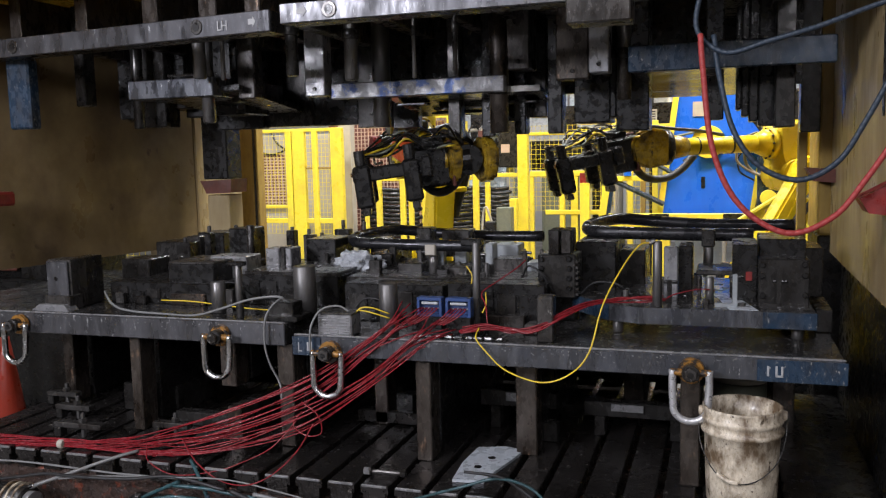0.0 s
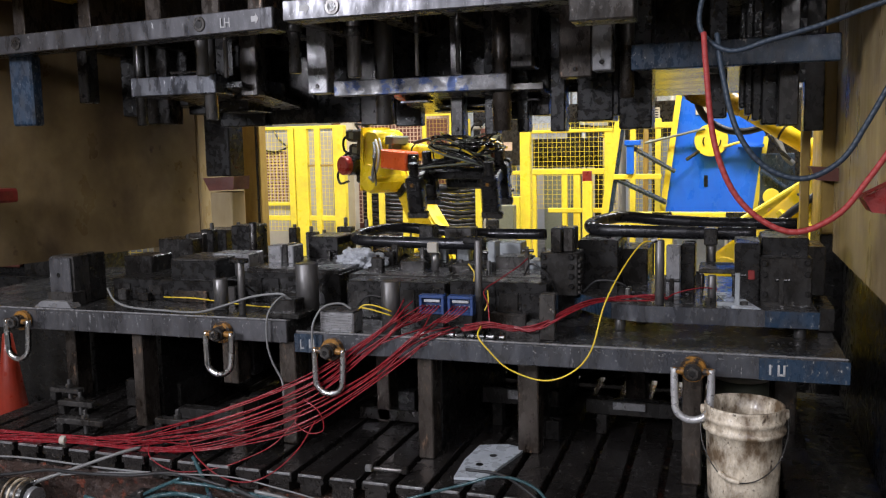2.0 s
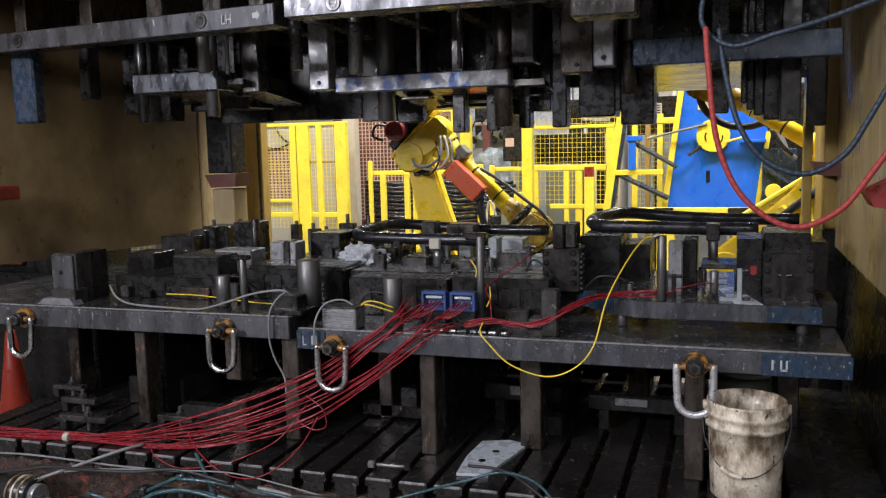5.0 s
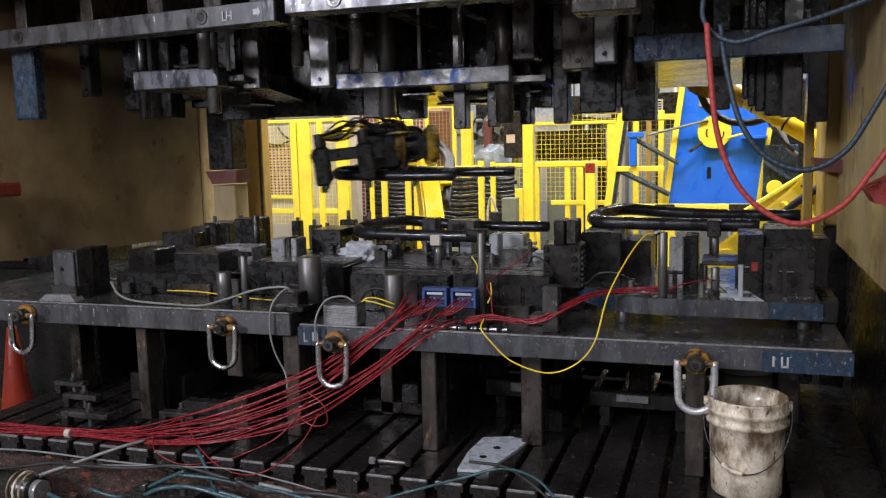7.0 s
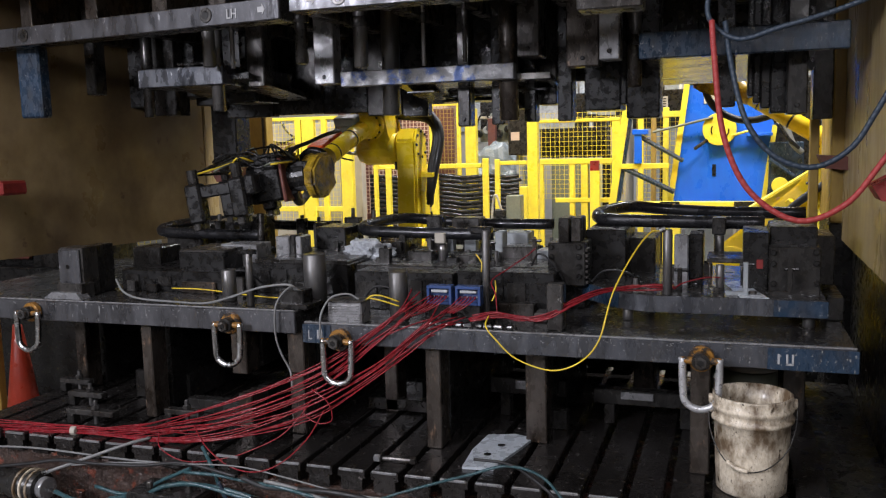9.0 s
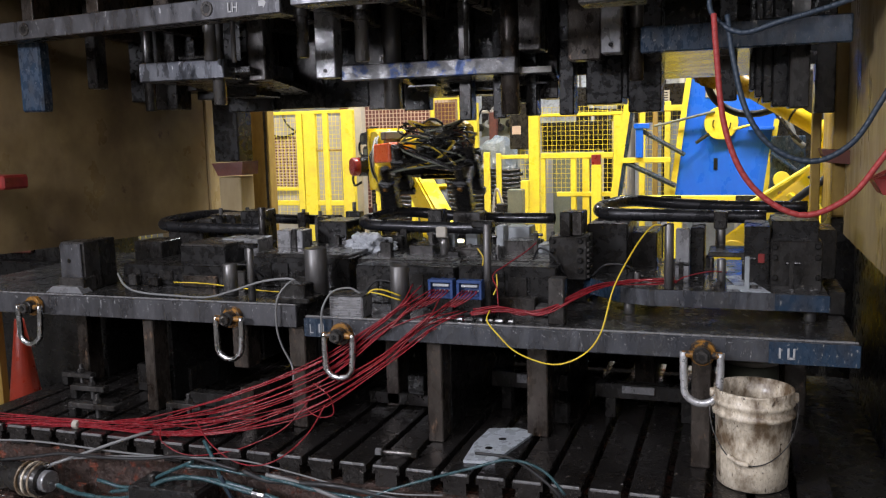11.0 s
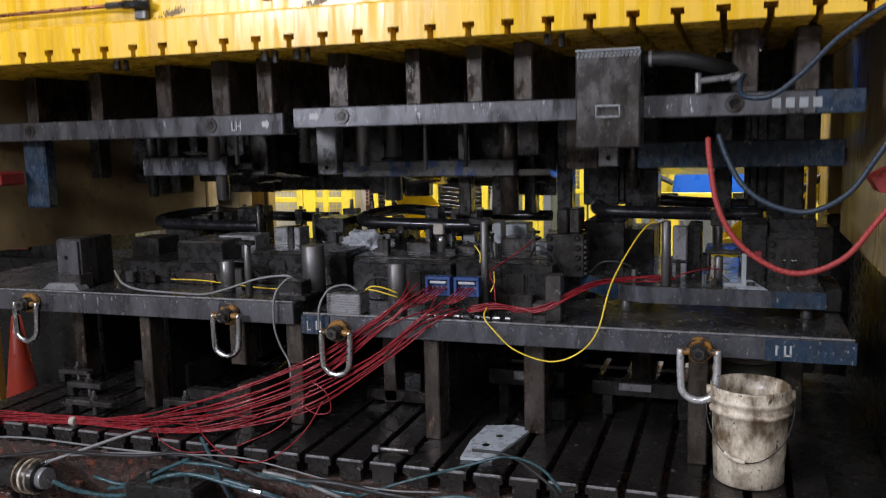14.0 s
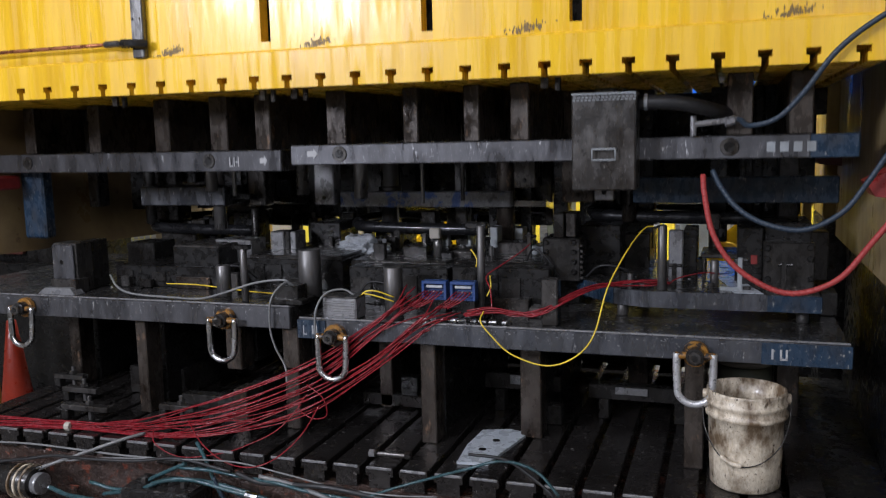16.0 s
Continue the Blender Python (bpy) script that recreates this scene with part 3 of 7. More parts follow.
def upper_dies():
    top = 2.695
    left = thing("upper_die", (-2.9, 4.1, top), "oily upper die shoe with scraped front and hanging punches", "press die", "upper dies")
    right = thing("upper_die", (-0.7, 4.1, top), "long oily upper die with blue-painted end and steel box", "press die", "upper dies")
    zL, zR = (1.411 + OPEN, 1.505 + OPEN), (1.437 + OPEN, 1.523 + OPEN)
    # the left shoe stands slightly askew
    def slant(bm):
        for v in bm.verts:
            v.co.y += 0.12 * max(0, -1.888 - v.co.x)
        return bm
    # shoe bodies are dark for grease and for shade on their undersides
    part("die_shoe", slant(box(-4.6, -1.888, 3.382, 3.5, zL[0], zL[1], 0.004)), DARKSTEEL, left)
    part("front_edge", slant(box(-4.6, -1.888, 3.37, 3.382, zL[0], zL[1], 0.004)), PLATE, left, "bare scraped front edge")
    part("die_shoe", box(-1.838, 0.442, 3.382, 3.5, zR[0], zR[1], 0.004), DARKSTEEL, right)
    part("front_edge", box(-1.838, 0.28, 3.37, 3.382, zR[0], zR[1], 0.004), PLATE, right, "bare scraped front edge")
    part("front_edge", box(0.28, 0.442, 3.37, 3.382, zR[0], zR[1], 0.004), BLUEPLATE, right, "worn blue-painted front edge")
    for d, zz, holes in ((left, zL, (-3.49, -2.29)), (right, zR, (-1.60, 0.0))):
        for hx in holes:
            zc = (zz[0] + zz[1]) / 2 + 0.002
            part("lifting_boss", slant(rod((hx, 3.374, zc), (hx, 3.364, zc), 0.034, 20, bevel=0.002)), STEEL, d)
            part("lifting_hole", slant(rod((hx, 3.37, zc), (hx, 3.3625, zc), 0.02, 18, bevel=0.001)), BLACK, d)
    # risers between shoe and ram
    for d, x0, x1, zt in ((left, -3.72, -3.62, zL[1]), (left, -3.235, -3.135, zL[1]), (left, -2.66, -2.55, zL[1]), (left, -2.32, -2.2, zL[1]), (left, -2.06, -1.96, zL[1]),
                          (right, -1.69, -1.58, zR[1]), (right, -1.33, -1.245, zR[1]), (right, -1.06, -0.975, zR[1]), (right, -0.86, -0.765, zR[1]), (right, -0.02, 0.09, zR[1]), (right, 0.2, 0.3, zR[1])):
        dy = 0.0 if round(x0 * 100) % 3 else 0.14
        part("riser", slant(box(x0 + 0.008, x1 - 0.008, 3.42 + dy, 4.75, zt, top, 0.005)), LEGSTEEL, d)
    # stencil marks
    z = zR[0] + 0.02
    for gx, gw, gz in ((-1.755, 0.05, 0.012), (-2.0, 0.04, 0.012)):
        d = right if gx > -1.8 else left
        zz = (zR if gx > -1.8 else zL)[0] + 0.036
        b = prism([(gx, zz), (gx + gw * 0.6, zz), (gx + gw * 0.6, zz - 0.012), (gx + gw, zz + 0.012), (gx + gw * 0.6, zz + 0.036), (gx + gw * 0.6, zz + 0.024), (gx, zz + 0.024)], 3.3675, 3.3695)
        part("painted_arrow", slant(b), PAINTMARK, d)
    lettering("LH", (-2.17, 3.396, zL[0] + 0.022), 0.062, PAINTMARK, left, squash=0.75)
    b = bmesh.new()
    for k in range(4):
        gx = 0.13 + 0.046 * k
        box(gx, gx + 0.03, 3.3665, 3.3695, zR[0] + 0.024, zR[0] + 0.06, 0, b)
    part("maker_mark", b, GALV, right, "white stencilled maker mark")
    # steel junction box on the front
    bx = part("junction_box", box(-0.565, -0.327, 3.22, 3.366, 1.33 + OPEN, 1.687 + OPEN, 0.006), STEEL, right, "scratched dark steel junction box")
    c = box(-0.565, -0.327, 3.216, 3.37, 1.687 + OPEN, 1.693 + OPEN, 0)
    for i in range(16):
        for j in range(3):
            box(-0.56 + 0.0148 * i + 0.004 * (j % 2), -0.55 + 0.0148 * i + 0.004 * (j % 2), 3.2125, 3.2165, 1.664 + OPEN + 0.01 * j, 1.669 + OPEN + 0.01 * j, 0, c)
    part("tread_lid", c, GALV, bx, "tread-plate lid")
    hz = 1.485 + OPEN
    h = sweep([(-0.485, 3.22, hz), (-0.485, 3.2, hz), (-0.40, 3.2, hz), (-0.40, 3.22, hz)], 0.004, 6, smooth_n=1)
    sweep([(-0.485, 3.2, hz), (-0.485, 3.2, hz - 0.04), (-0.40, 3.2, hz - 0.04), (-0.40, 3.2, hz)], 0.004, 6, smooth_n=1, bm=h)
    part("handle", h, GALV, bx, "flat drop handle")
    part("cable_duct", sweep([(-0.33, 3.29, 1.655 + OPEN), (-0.2, 3.29, 1.65 + OPEN), (-0.1, 3.33, 1.63 + OPEN), (0.0, 3.45, 1.6 + OPEN)], 0.028, 12), BLACKHOSE, right, "black flexible duct", True)
    part("duct_clamp", rod((-0.305, 3.29, 1.655 + OPEN), (-0.29, 3.29, 1.655 + OPEN), 0.031, 14), GALV, right)
    f = rod((-0.14, 3.36, 1.567 + OPEN), (0.03, 3.36, 1.583 + OPEN), 0.011, 8)
    rod((-0.02, 3.36, 1.573 + OPEN), (0.02, 3.36, 1.58 + OPEN), 0.018, 6, bm=f)
    rod((-0.13, 3.36, 1.523 + OPEN), (-0.13, 3.36, 1.6 + OPEN), 0.012, 8, bm=f)
    part("hose_fitting", f, GREY, right)
    # inner plates
    # left plate gets a darker steel to stand for the shadow of its shoe
    part("stripper_plate", box(-3.165, -2.618, 4.03, 4.8, 2.139, 2.243, 0.005), EDGEBLUE, left, "oily blue-grey stripper plate, darkened for the shade of the shoe")
    part("stripper_plate", box(-2.05, -1.074, 4.3, 4.36, 2.111, 2.194, 0.005), WORNBLUE, right, "scraped blue-grey stripper plate")
    part("stripper_plate", box(-0.426, 0.46, 4.07, 4.12, 2.154, 2.273, 0.005), BLUEPLATE, right, "worn blue stripper plate")
    # oily undersides that dip towards the back, bright on the right die
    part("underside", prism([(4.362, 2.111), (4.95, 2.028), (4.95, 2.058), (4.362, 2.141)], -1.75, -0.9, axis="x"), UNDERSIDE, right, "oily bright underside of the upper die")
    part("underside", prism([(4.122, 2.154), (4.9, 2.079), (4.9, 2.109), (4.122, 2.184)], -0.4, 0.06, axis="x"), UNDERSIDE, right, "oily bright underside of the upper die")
    # left underside is black for grease and for the shade it hangs in
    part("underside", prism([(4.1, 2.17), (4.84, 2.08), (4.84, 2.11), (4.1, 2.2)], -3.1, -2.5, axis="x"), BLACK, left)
    part("end_block", box(-3.69, -3.54, 3.7, 3.78, 1.985, 2.36, 0.01), BLUEPLATE, left, "blue-painted end block")
    # punches and heel blocks that reach below the plates: x0, x1, y0, y1, bottom, material
    for d, x0, x1, y0, y1, zb, m in (
            (left, -3.743, -3.497, 4.6, 4.8, 2.066, BLACK), (left, -3.422, -3.265, 4.5, 4.65, 2.005, DARKSTEEL), (left, -3.26, -3.131, 4.7, 4.85, 2.066, BLACK),
            (left, -3.131, -2.8, 4.85, 4.95, 1.987, BLACK), (left, -2.828, -2.466, 4.9, 4.98, 1.996, DARKSTEEL), (left, -2.476, -2.166, 4.92, 5.0, 1.994, BLACK),
            (left, -2.166, -1.933, 4.92, 5.0, 1.972, DARKSTEEL), (left, -2.557, -2.451, 4.18, 4.28, 2.127, STEEL), (left, -2.648, -2.601, 4.25, 4.35, 2.116, BLACK),
            (left, -3.587, -3.518, 4.1, 4.2, 2.123, DARKSTEEL), (left, -3.334, -3.189, 4.6, 4.8, 2.117, BLACK), (left, -2.922, -2.71, 4.5, 4.8, 2.063, BLACK),
            (right, -1.925, -1.76, 4.9, 4.98, 1.958, BLACK), (right, -1.443, -1.372, 4.5, 4.6, 1.881, DARKSTEEL), (right, -1.25, -1.178, 4.5, 4.6, 1.885, BLACK),
            (right, -1.069, -1.007, 4.5, 4.6, 1.895, BLACK), (right, -0.869, -0.793, 4.4, 4.52, 1.891, BLACK), (right, -0.748, -0.562, 4.5, 4.75, 1.943, BLACK),
            (right, -0.562, -0.53, 4.5, 4.7, 1.968, BLACK), (right, -0.519, -0.358, 4.4, 4.6, 1.894, BLACK), (right, -0.088, -0.004, 4.4, 4.52, 1.934, BLACK),
            (right, 0.052, 0.078, 4.4, 4.6, 1.979, BLACK), (right, 0.078, 0.111, 4.4, 4.6, 1.946, BLACK), (right, 0.112, 0.155, 4.4, 4.6, 1.92, BLACK),
            (right, 0.155, 0.228, 4.4, 4.6, 1.897, BLACK), (right, 0.223, 0.313, 4.3, 4.5, 1.887, DARKSTEEL), (right, -2.18, -2.061, 4.25, 4.35, 2.127, GREY),
            (right, -1.048, -0.932, 4.26, 4.44, 2.214, STEEL), (right, -0.787, -0.627, 4.2, 4.32, 2.146, LEGSTEEL), (right, -0.612, -0.517, 4.1, 4.22, 2.163, GREY),
            (right, -1.023, -0.914, 4.6, 4.8, 1.986, DARKSTEEL), (right, -1.236, -1.121, 4.75, 4.9, 1.976, BLACK)):
        part("heel_block", box(x0, x1, y0, y1, zb, top - 0.002, 0.006), m, d)
        if m is not BLACK:
            part("cap_screw", rod(((x0 + x1) / 2, y0 + 0.003, zb + 0.04), ((x0 + x1) / 2, y0 - 0.01, zb + 0.04), 0.011, 10), BLACK, d)
    for x0, x1, y, z in ((-1.55, -1.2, 4.6, 2.045), (-1.62, -1.3, 4.75, 2.03), (-1.2, -0.95, 4.5, 2.06), (-1.1, -0.92, 4.7, 2.03), (-1.72, -1.56, 4.45, 2.07)):
        part("spacer_plate", box(x0, x1, y, y + 0.1, z, z + 0.012, 0.002), SHOETOP, right)
    # black backing added to close the view through and keep the gaps dark
    for d, x0, x1 in ((left, -4.1, -1.95), (right, -1.9, -1.6), (right, -1.6, -0.2), (right, -0.2, 0.44)):
        part("rear_shoe", box(x0, x1, 5.002, 5.06, 2.13, top - 0.002, 0.004), BLACK, d)
    # guide pins and rods: x, y, foot, radius
    for d, px, py, z0, r, m in (
            (right, -1.87, 4.6, 1.959, 0.052, RODS), (right, -1.126, 4.4, 1.902, 0.05, LEGSTEEL), (right, -0.469, 4.3, 2.041, 0.035, STEEL), (left, -2.693, 4.1, 1.998, 0.036, RODS),
            (left, -3.908, 4.3, 2.018, 0.043, DARKSTEEL), (left, -2.465, 3.9, 2.202, 0.012, RODS), (left, -2.065, 3.9, 2.206, 0.032, DARKSTEEL), (right, -1.414, 3.9, 2.163, 0.01, RODS),
            (right, -1.786, 4.0, 2.18, 0.036, RODS), (left, -2.64, 3.95, 2.223, 0.034, RODS), (left, -3.382, 4.4, 1.994, 0.034, DARKSTEEL), (right, -1.224, 3.95, 2.174, 0.011, DARKSTEEL)):
        part("guide_pin", rod((px, py, z0), (px, py, top - 0.002), r, 20, bevel=0.006), m, d, smooth=True)
        part("pin_collar", rod((px, py, z0 + 0.2), (px, py, z0 + 0.25), r * 1.3, 20), DARKSTEEL, d, smooth=True)
    sp = sweep([(-2.92 + 0.008 * math.cos(k * 1.57) + 0.0034 * k, 4.06, 2.262 + 0.008 * math.sin(k * 1.57)) for k in range(64)], 0.0025, 5, smooth_n=1)
    part("coil_spring", sp, GREY, left)
    return left, right


hall()
FRAME = press_frame()
BEDOB = bed()
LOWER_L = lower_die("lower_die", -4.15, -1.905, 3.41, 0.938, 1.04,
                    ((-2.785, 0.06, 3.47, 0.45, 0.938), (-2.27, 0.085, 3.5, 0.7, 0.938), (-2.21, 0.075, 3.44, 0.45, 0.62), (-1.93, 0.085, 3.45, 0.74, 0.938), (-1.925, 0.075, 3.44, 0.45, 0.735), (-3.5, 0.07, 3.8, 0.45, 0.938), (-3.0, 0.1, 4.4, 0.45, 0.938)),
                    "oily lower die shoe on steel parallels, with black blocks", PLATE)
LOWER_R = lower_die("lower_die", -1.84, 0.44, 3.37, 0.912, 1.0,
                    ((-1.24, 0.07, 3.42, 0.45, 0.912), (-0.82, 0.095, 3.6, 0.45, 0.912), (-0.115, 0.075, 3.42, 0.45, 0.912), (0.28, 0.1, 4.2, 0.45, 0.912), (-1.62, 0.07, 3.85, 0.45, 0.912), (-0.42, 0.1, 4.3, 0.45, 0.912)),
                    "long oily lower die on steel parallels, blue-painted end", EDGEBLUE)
RINGS = [hoist_ring(-3.415, 3.405, 0.985), hoist_ring(-2.235, 3.41, 0.977), hoist_ring(-1.65, 3.37, 0.937), hoist_ring(-0.11, 3.37, 0.943, FROSTED)]
BUCKET = bucket()
RAM = ram()
UPPER_L, UPPER_R = upper_dies()


def block(parent, name, x0, x1, y0, y1, z0, z1, mat, label=""):
    return part(name, box(x0, x1, y0, y1, z0, max(z1, z0 + 0.008), 0.005), mat, parent, label)


def pin(parent, name, x, y, z0, z1, r, mat, label=""):
    return part(name, rod((x, y, z0), (x, y, z1), r, 18, bevel=0.004), mat, parent, label, True)


def bolt(parent, x, y, z):
    b = rod((x, y + 0.004, z), (x, y - 0.012, z), 0.013, 12)
    return part("cap_screw", b, BLACK, parent)


# left lower die: what stands on its shoe
block(LOWER_L, "die_base", -3.165, -2.51, 3.78, 4.33, 1.04, 1.153, BLACK)
block(LOWER_L, "heel_block", -2.817, -2.536, 3.82, 4.12, 1.13, 1.254, BLACK)
block(LOWER_L, "top_plate", -2.809, -2.53, 3.815, 4.115, 1.248, 1.263, STEEL)
block(LOWER_L, "wood_shim", -2.77, -2.561, 3.76, 3.86, 1.04, 1.1, LEGSTEEL, "scrap of brown board")
block(LOWER_L, "stop_block", -3.366, -3.216, 3.55, 3.67, 1.04, 1.298, STEEL)
block(LOWER_L, "stop_foot", -3.35, -3.19, 3.5, 3.6, 1.04, 1.116, STEEL)
block(LOWER_L, "stop_block", -3.31, -3.221, 3.66, 3.8, 1.04, 1.297, DARKSTEEL)
block(LOWER_L, "cam_block", -3.261, -3.076, 4.0, 4.2, 1.1, 1.247, DARKSTEEL)
block(LOWER_L, "cam_block", -3.323, -3.077, 4.4, 4.6, 1.1, 1.301, DARKSTEEL)
block(LOWER_L, "cam_block", -3.172, -3.073, 4.5, 4.65, 1.1, 1.327, STEEL)
block(LOWER_L, "cam_block", -3.153, -2.967, 4.6, 4.8, 1.1, 1.342, BLACK)
block(LOWER_L, "locator_box", -2.835, -2.702, 4.45, 4.65, 1.1, 1.382, BLACK)
block(LOWER_L, "cover_plate", -2.673, -2.446, 4.0, 4.16, 1.12, 1.273, GREY, "pale grey cover plate")
pin(LOWER_L, "locator_post", -2.532, 4.2, 1.1, 1.426, 0.022, DARKSTEEL)
block(LOWER_L, "ground_block", -2.386, -2.302, 4.1, 4.22, 1.1, 1.308, GREY)
block(LOWER_L, "ground_block", -2.298, -2.267, 4.1, 4.22, 1.1, 1.315, DARKSTEEL)
block(LOWER_L, "ground_block", -2.264, -2.229, 4.1, 4.22, 1.1, 1.309, GREY)
block(LOWER_L, "die_base", -2.391, -1.837, 3.85, 4.45, 1.04, 1.199, BLACK)
block(LOWER_L, "wear_plate", -2.378, -1.844, 3.86, 4.36, 1.192, 1.215, DARKSTEEL)
pin(LOWER_L, "guide_post", -1.942, 3.7, 1.04, 1.272, 0.056, RODS)
pin(LOWER_L, "guide_post", -2.381, 3.62, 1.04, 1.197, 0.036, RODS)
pin(LOWER_L, "guide_post", -2.2, 3.52, 1.04, 1.31, 0.018, RODS)
block(LOWER_L, "sensor_arm", -2.252, -2.162, 3.5, 3.54, 1.29, 1.312, BLACK)
block(LOWER_L, "heel_block", -2.24, -2.057, 4.3, 4.55, 1.15, 1.339, BLACK)
block(LOWER_L, "locator_box", -2.144, -2.093, 4.5, 4.6, 1.15, 1.305, BLACK)
block(LOWER_L, "terminal_box", -2.031, -1.906, 3.5, 3.6, 1.04, 1.124, DARKSTEEL, "small dark terminal box")
block(LOWER_L, "terminal_foot", -2.04, -1.868, 3.46, 3.62, 1.04, 1.064, DARKSTEEL)
# right lower die
block(LOWER_R, "die_base", -1.755, -1.247, 3.75, 4.65, 1.0, 1.184, BLACK)
block(LOWER_R, "die_base", -1.224, -0.762, 3.75, 4.65, 1.0, 1.197, BLACK)
block(LOWER_R, "base_shim", -1.014, -0.843, 3.68, 3.78, 1.0, 1.065, STEEL)
block(LOWER_R, "base_shim", -0.825, -0.742, 3.6, 3.7, 1.0, 1.045, STEEL)
pin(LOWER_R, "guide_post", -1.442, 3.55, 1.0, 1.221, 0.043, RODS)
pin(LOWER_R, "locator_post", -1.411, 4.1, 1.18, 1.285, 0.025, RODS)
block(LOWER_R, "locator_tag", -1.44, -1.385, 4.05, 4.08, 1.288, 1.342, PANEL, "white locator tag with two holes")
pin(LOWER_R, "locator_post", -1.039, 3.6, 1.0, 1.408, 0.017, RODS)
block(LOWER_R, "sensor_arm", -1.111, -1.014, 3.6, 3.65, 1.39, 1.421, BLACK)
block(LOWER_R, "wear_plate", -1.814, -1.3, 3.9, 4.5, 1.159, 1.193, DARKSTEEL)
block(LOWER_R, "wear_plate", -1.265, -0.791, 3.9, 4.5, 1.173, 1.2, DARKSTEEL)
block(LOWER_R, "cam_block", -1.608, -1.473, 4.1, 4.3, 1.18, 1.241, DARKSTEEL)
block(LOWER_R, "cam_block", -1.335, -1.229, 4.1, 4.25, 1.18, 1.223, STEEL)
block(LOWER_R, "cam_block", -1.86, -1.725, 4.3, 4.6, 1.18, 1.261, DARKSTEEL)
block(LOWER_R, "cam_block", -1.815, -1.749, 4.5, 4.7, 1.18, 1.244, BLACK)
block(LOWER_R, "clamp_block", -1.616, -1.533, 4.42, 4.52, 1.2, 1.395, DARKSTEEL)
block(LOWER_R, "clamp_block", -1.56, -1.394, 4.7, 4.84, 1.2, 1.357, STEEL)
block(LOWER_R, "clamp_block", -1.163, -1.121, 4.2, 4.3, 1.18, 1.335, GALV)
block(LOWER_R, "clamp_block", -1.168, -1.034, 4.4, 4.55, 1.18, 1.308, GALV)
block(LOWER_R, "clamp_block", -1.122, -0.959, 4.2, 4.35, 1.18, 1.258, STEEL)
block(LOWER_R, "clamp_block", -0.95, -0.88, 4.2, 4.35, 1.18, 1.24, GALV)
block(LOWER_R, "stop_block", -0.739, -0.67, 3.46, 3.54, 1.0, 1.197, STEEL)
block(LOWER_R, "tower_base", -0.819, -0.644, 3.88, 4.08, 1.12, 1.321, DARKSTEEL)
block(LOWER_R, "tower_cap", -0.773, -0.723, 3.9, 4.05, 1.319, 1.435, DARKSTEEL)
block(LOWER_R, "tower_cap", -0.719, -0.671, 3.92, 4.07, 1.322, 1.434, STEEL)
block(LOWER_R, "die_base", -0.835, -0.657, 3.95, 4.45, 1.0, 1.118, BLACK)
block(LOWER_R, "heel_block", -0.678, -0.485, 4.1, 4.5, 1.12, 1.36, BLACK)
block(LOWER_R, "heel_block", -0.509, -0.365, 4.3, 4.6, 1.12, 1.298, DARKSTEEL)
bolt(LOWER_R, -0.802, 3.88, 1.302)
bolt(LOWER_R, -0.673, 3.88, 1.304)
bolt(LOWER_R, -0.802, 3.88, 1.257)
bolt(LOWER_R, -0.673, 3.88, 1.259)
bolt(LOWER_R, -0.803, 3.88, 1.211)
bolt(LOWER_R, -0.673, 3.88, 1.214)
bolt(LOWER_R, -0.803, 3.88, 1.163)
bolt(LOWER_R, -0.673, 3.88, 1.167)
pin(LOWER_R, "locator_post", -0.265, 3.72, 1.12, 1.406, 0.02, RODS)
block(LOWER_R, "wear_plate_upright", -0.253, -0.191, 3.95, 4.0, 1.12, 1.357, GREY)
block(LOWER_R, "heel_block", -0.191, -0.129, 4.0, 4.2, 1.12, 1.357, BLACK)
block(LOWER_R, "clamp_block", -0.096, -0.034, 4.2, 4.3, 1.331, 1.411, DARKSTEEL)
pin(LOWER_R, "locator_post", -0.063, 4.22, 1.209, 1.329, 0.022, RODS)
block(LOWER_R, "small_table", -0.112, 0.055, 3.95, 4.2, 1.232, 1.253, STEEL)
pin(LOWER_R, "table_leg", -0.098, 3.97, 1.12, 1.228, 0.007, STEEL)
pin(LOWER_R, "table_leg", 0.04, 3.97, 1.12, 1.231, 0.008, STEEL)
pin(LOWER_R, "gas_spring", -0.052, 3.85, 1.12, 1.241, 0.018, RODS)
block(LOWER_R, "heel_block", 0.041, 0.147, 3.9, 4.2, 1.12, 1.376, BLACK)
block(LOWER_R, "tower_base", 0.146, 0.351, 3.85, 4.15, 1.12, 1.321, DARKSTEEL)
block(LOWER_R, "tower_cap", 0.152, 0.343, 3.95, 4.25, 1.308, 1.397, BLACK)
block(LOWER_R, "heel_block", 0.321, 0.428, 4.1, 4.4, 1.12, 1.342, DARKSTEEL)
bolt(LOWER_R, 0.163, 3.85, 1.297)
bolt(LOWER_R, 0.331, 3.85, 1.301)
bolt(LOWER_R, 0.163, 3.85, 1.249)
bolt(LOWER_R, 0.333, 3.85, 1.253)
bolt(LOWER_R, 0.165, 3.85, 1.163)
bolt(LOWER_R, 0.335, 3.85, 1.168)
block(LOWER_R, "paint_mark", 0.097, 0.124, 3.897, 3.901, 1.218, 1.258, RED)


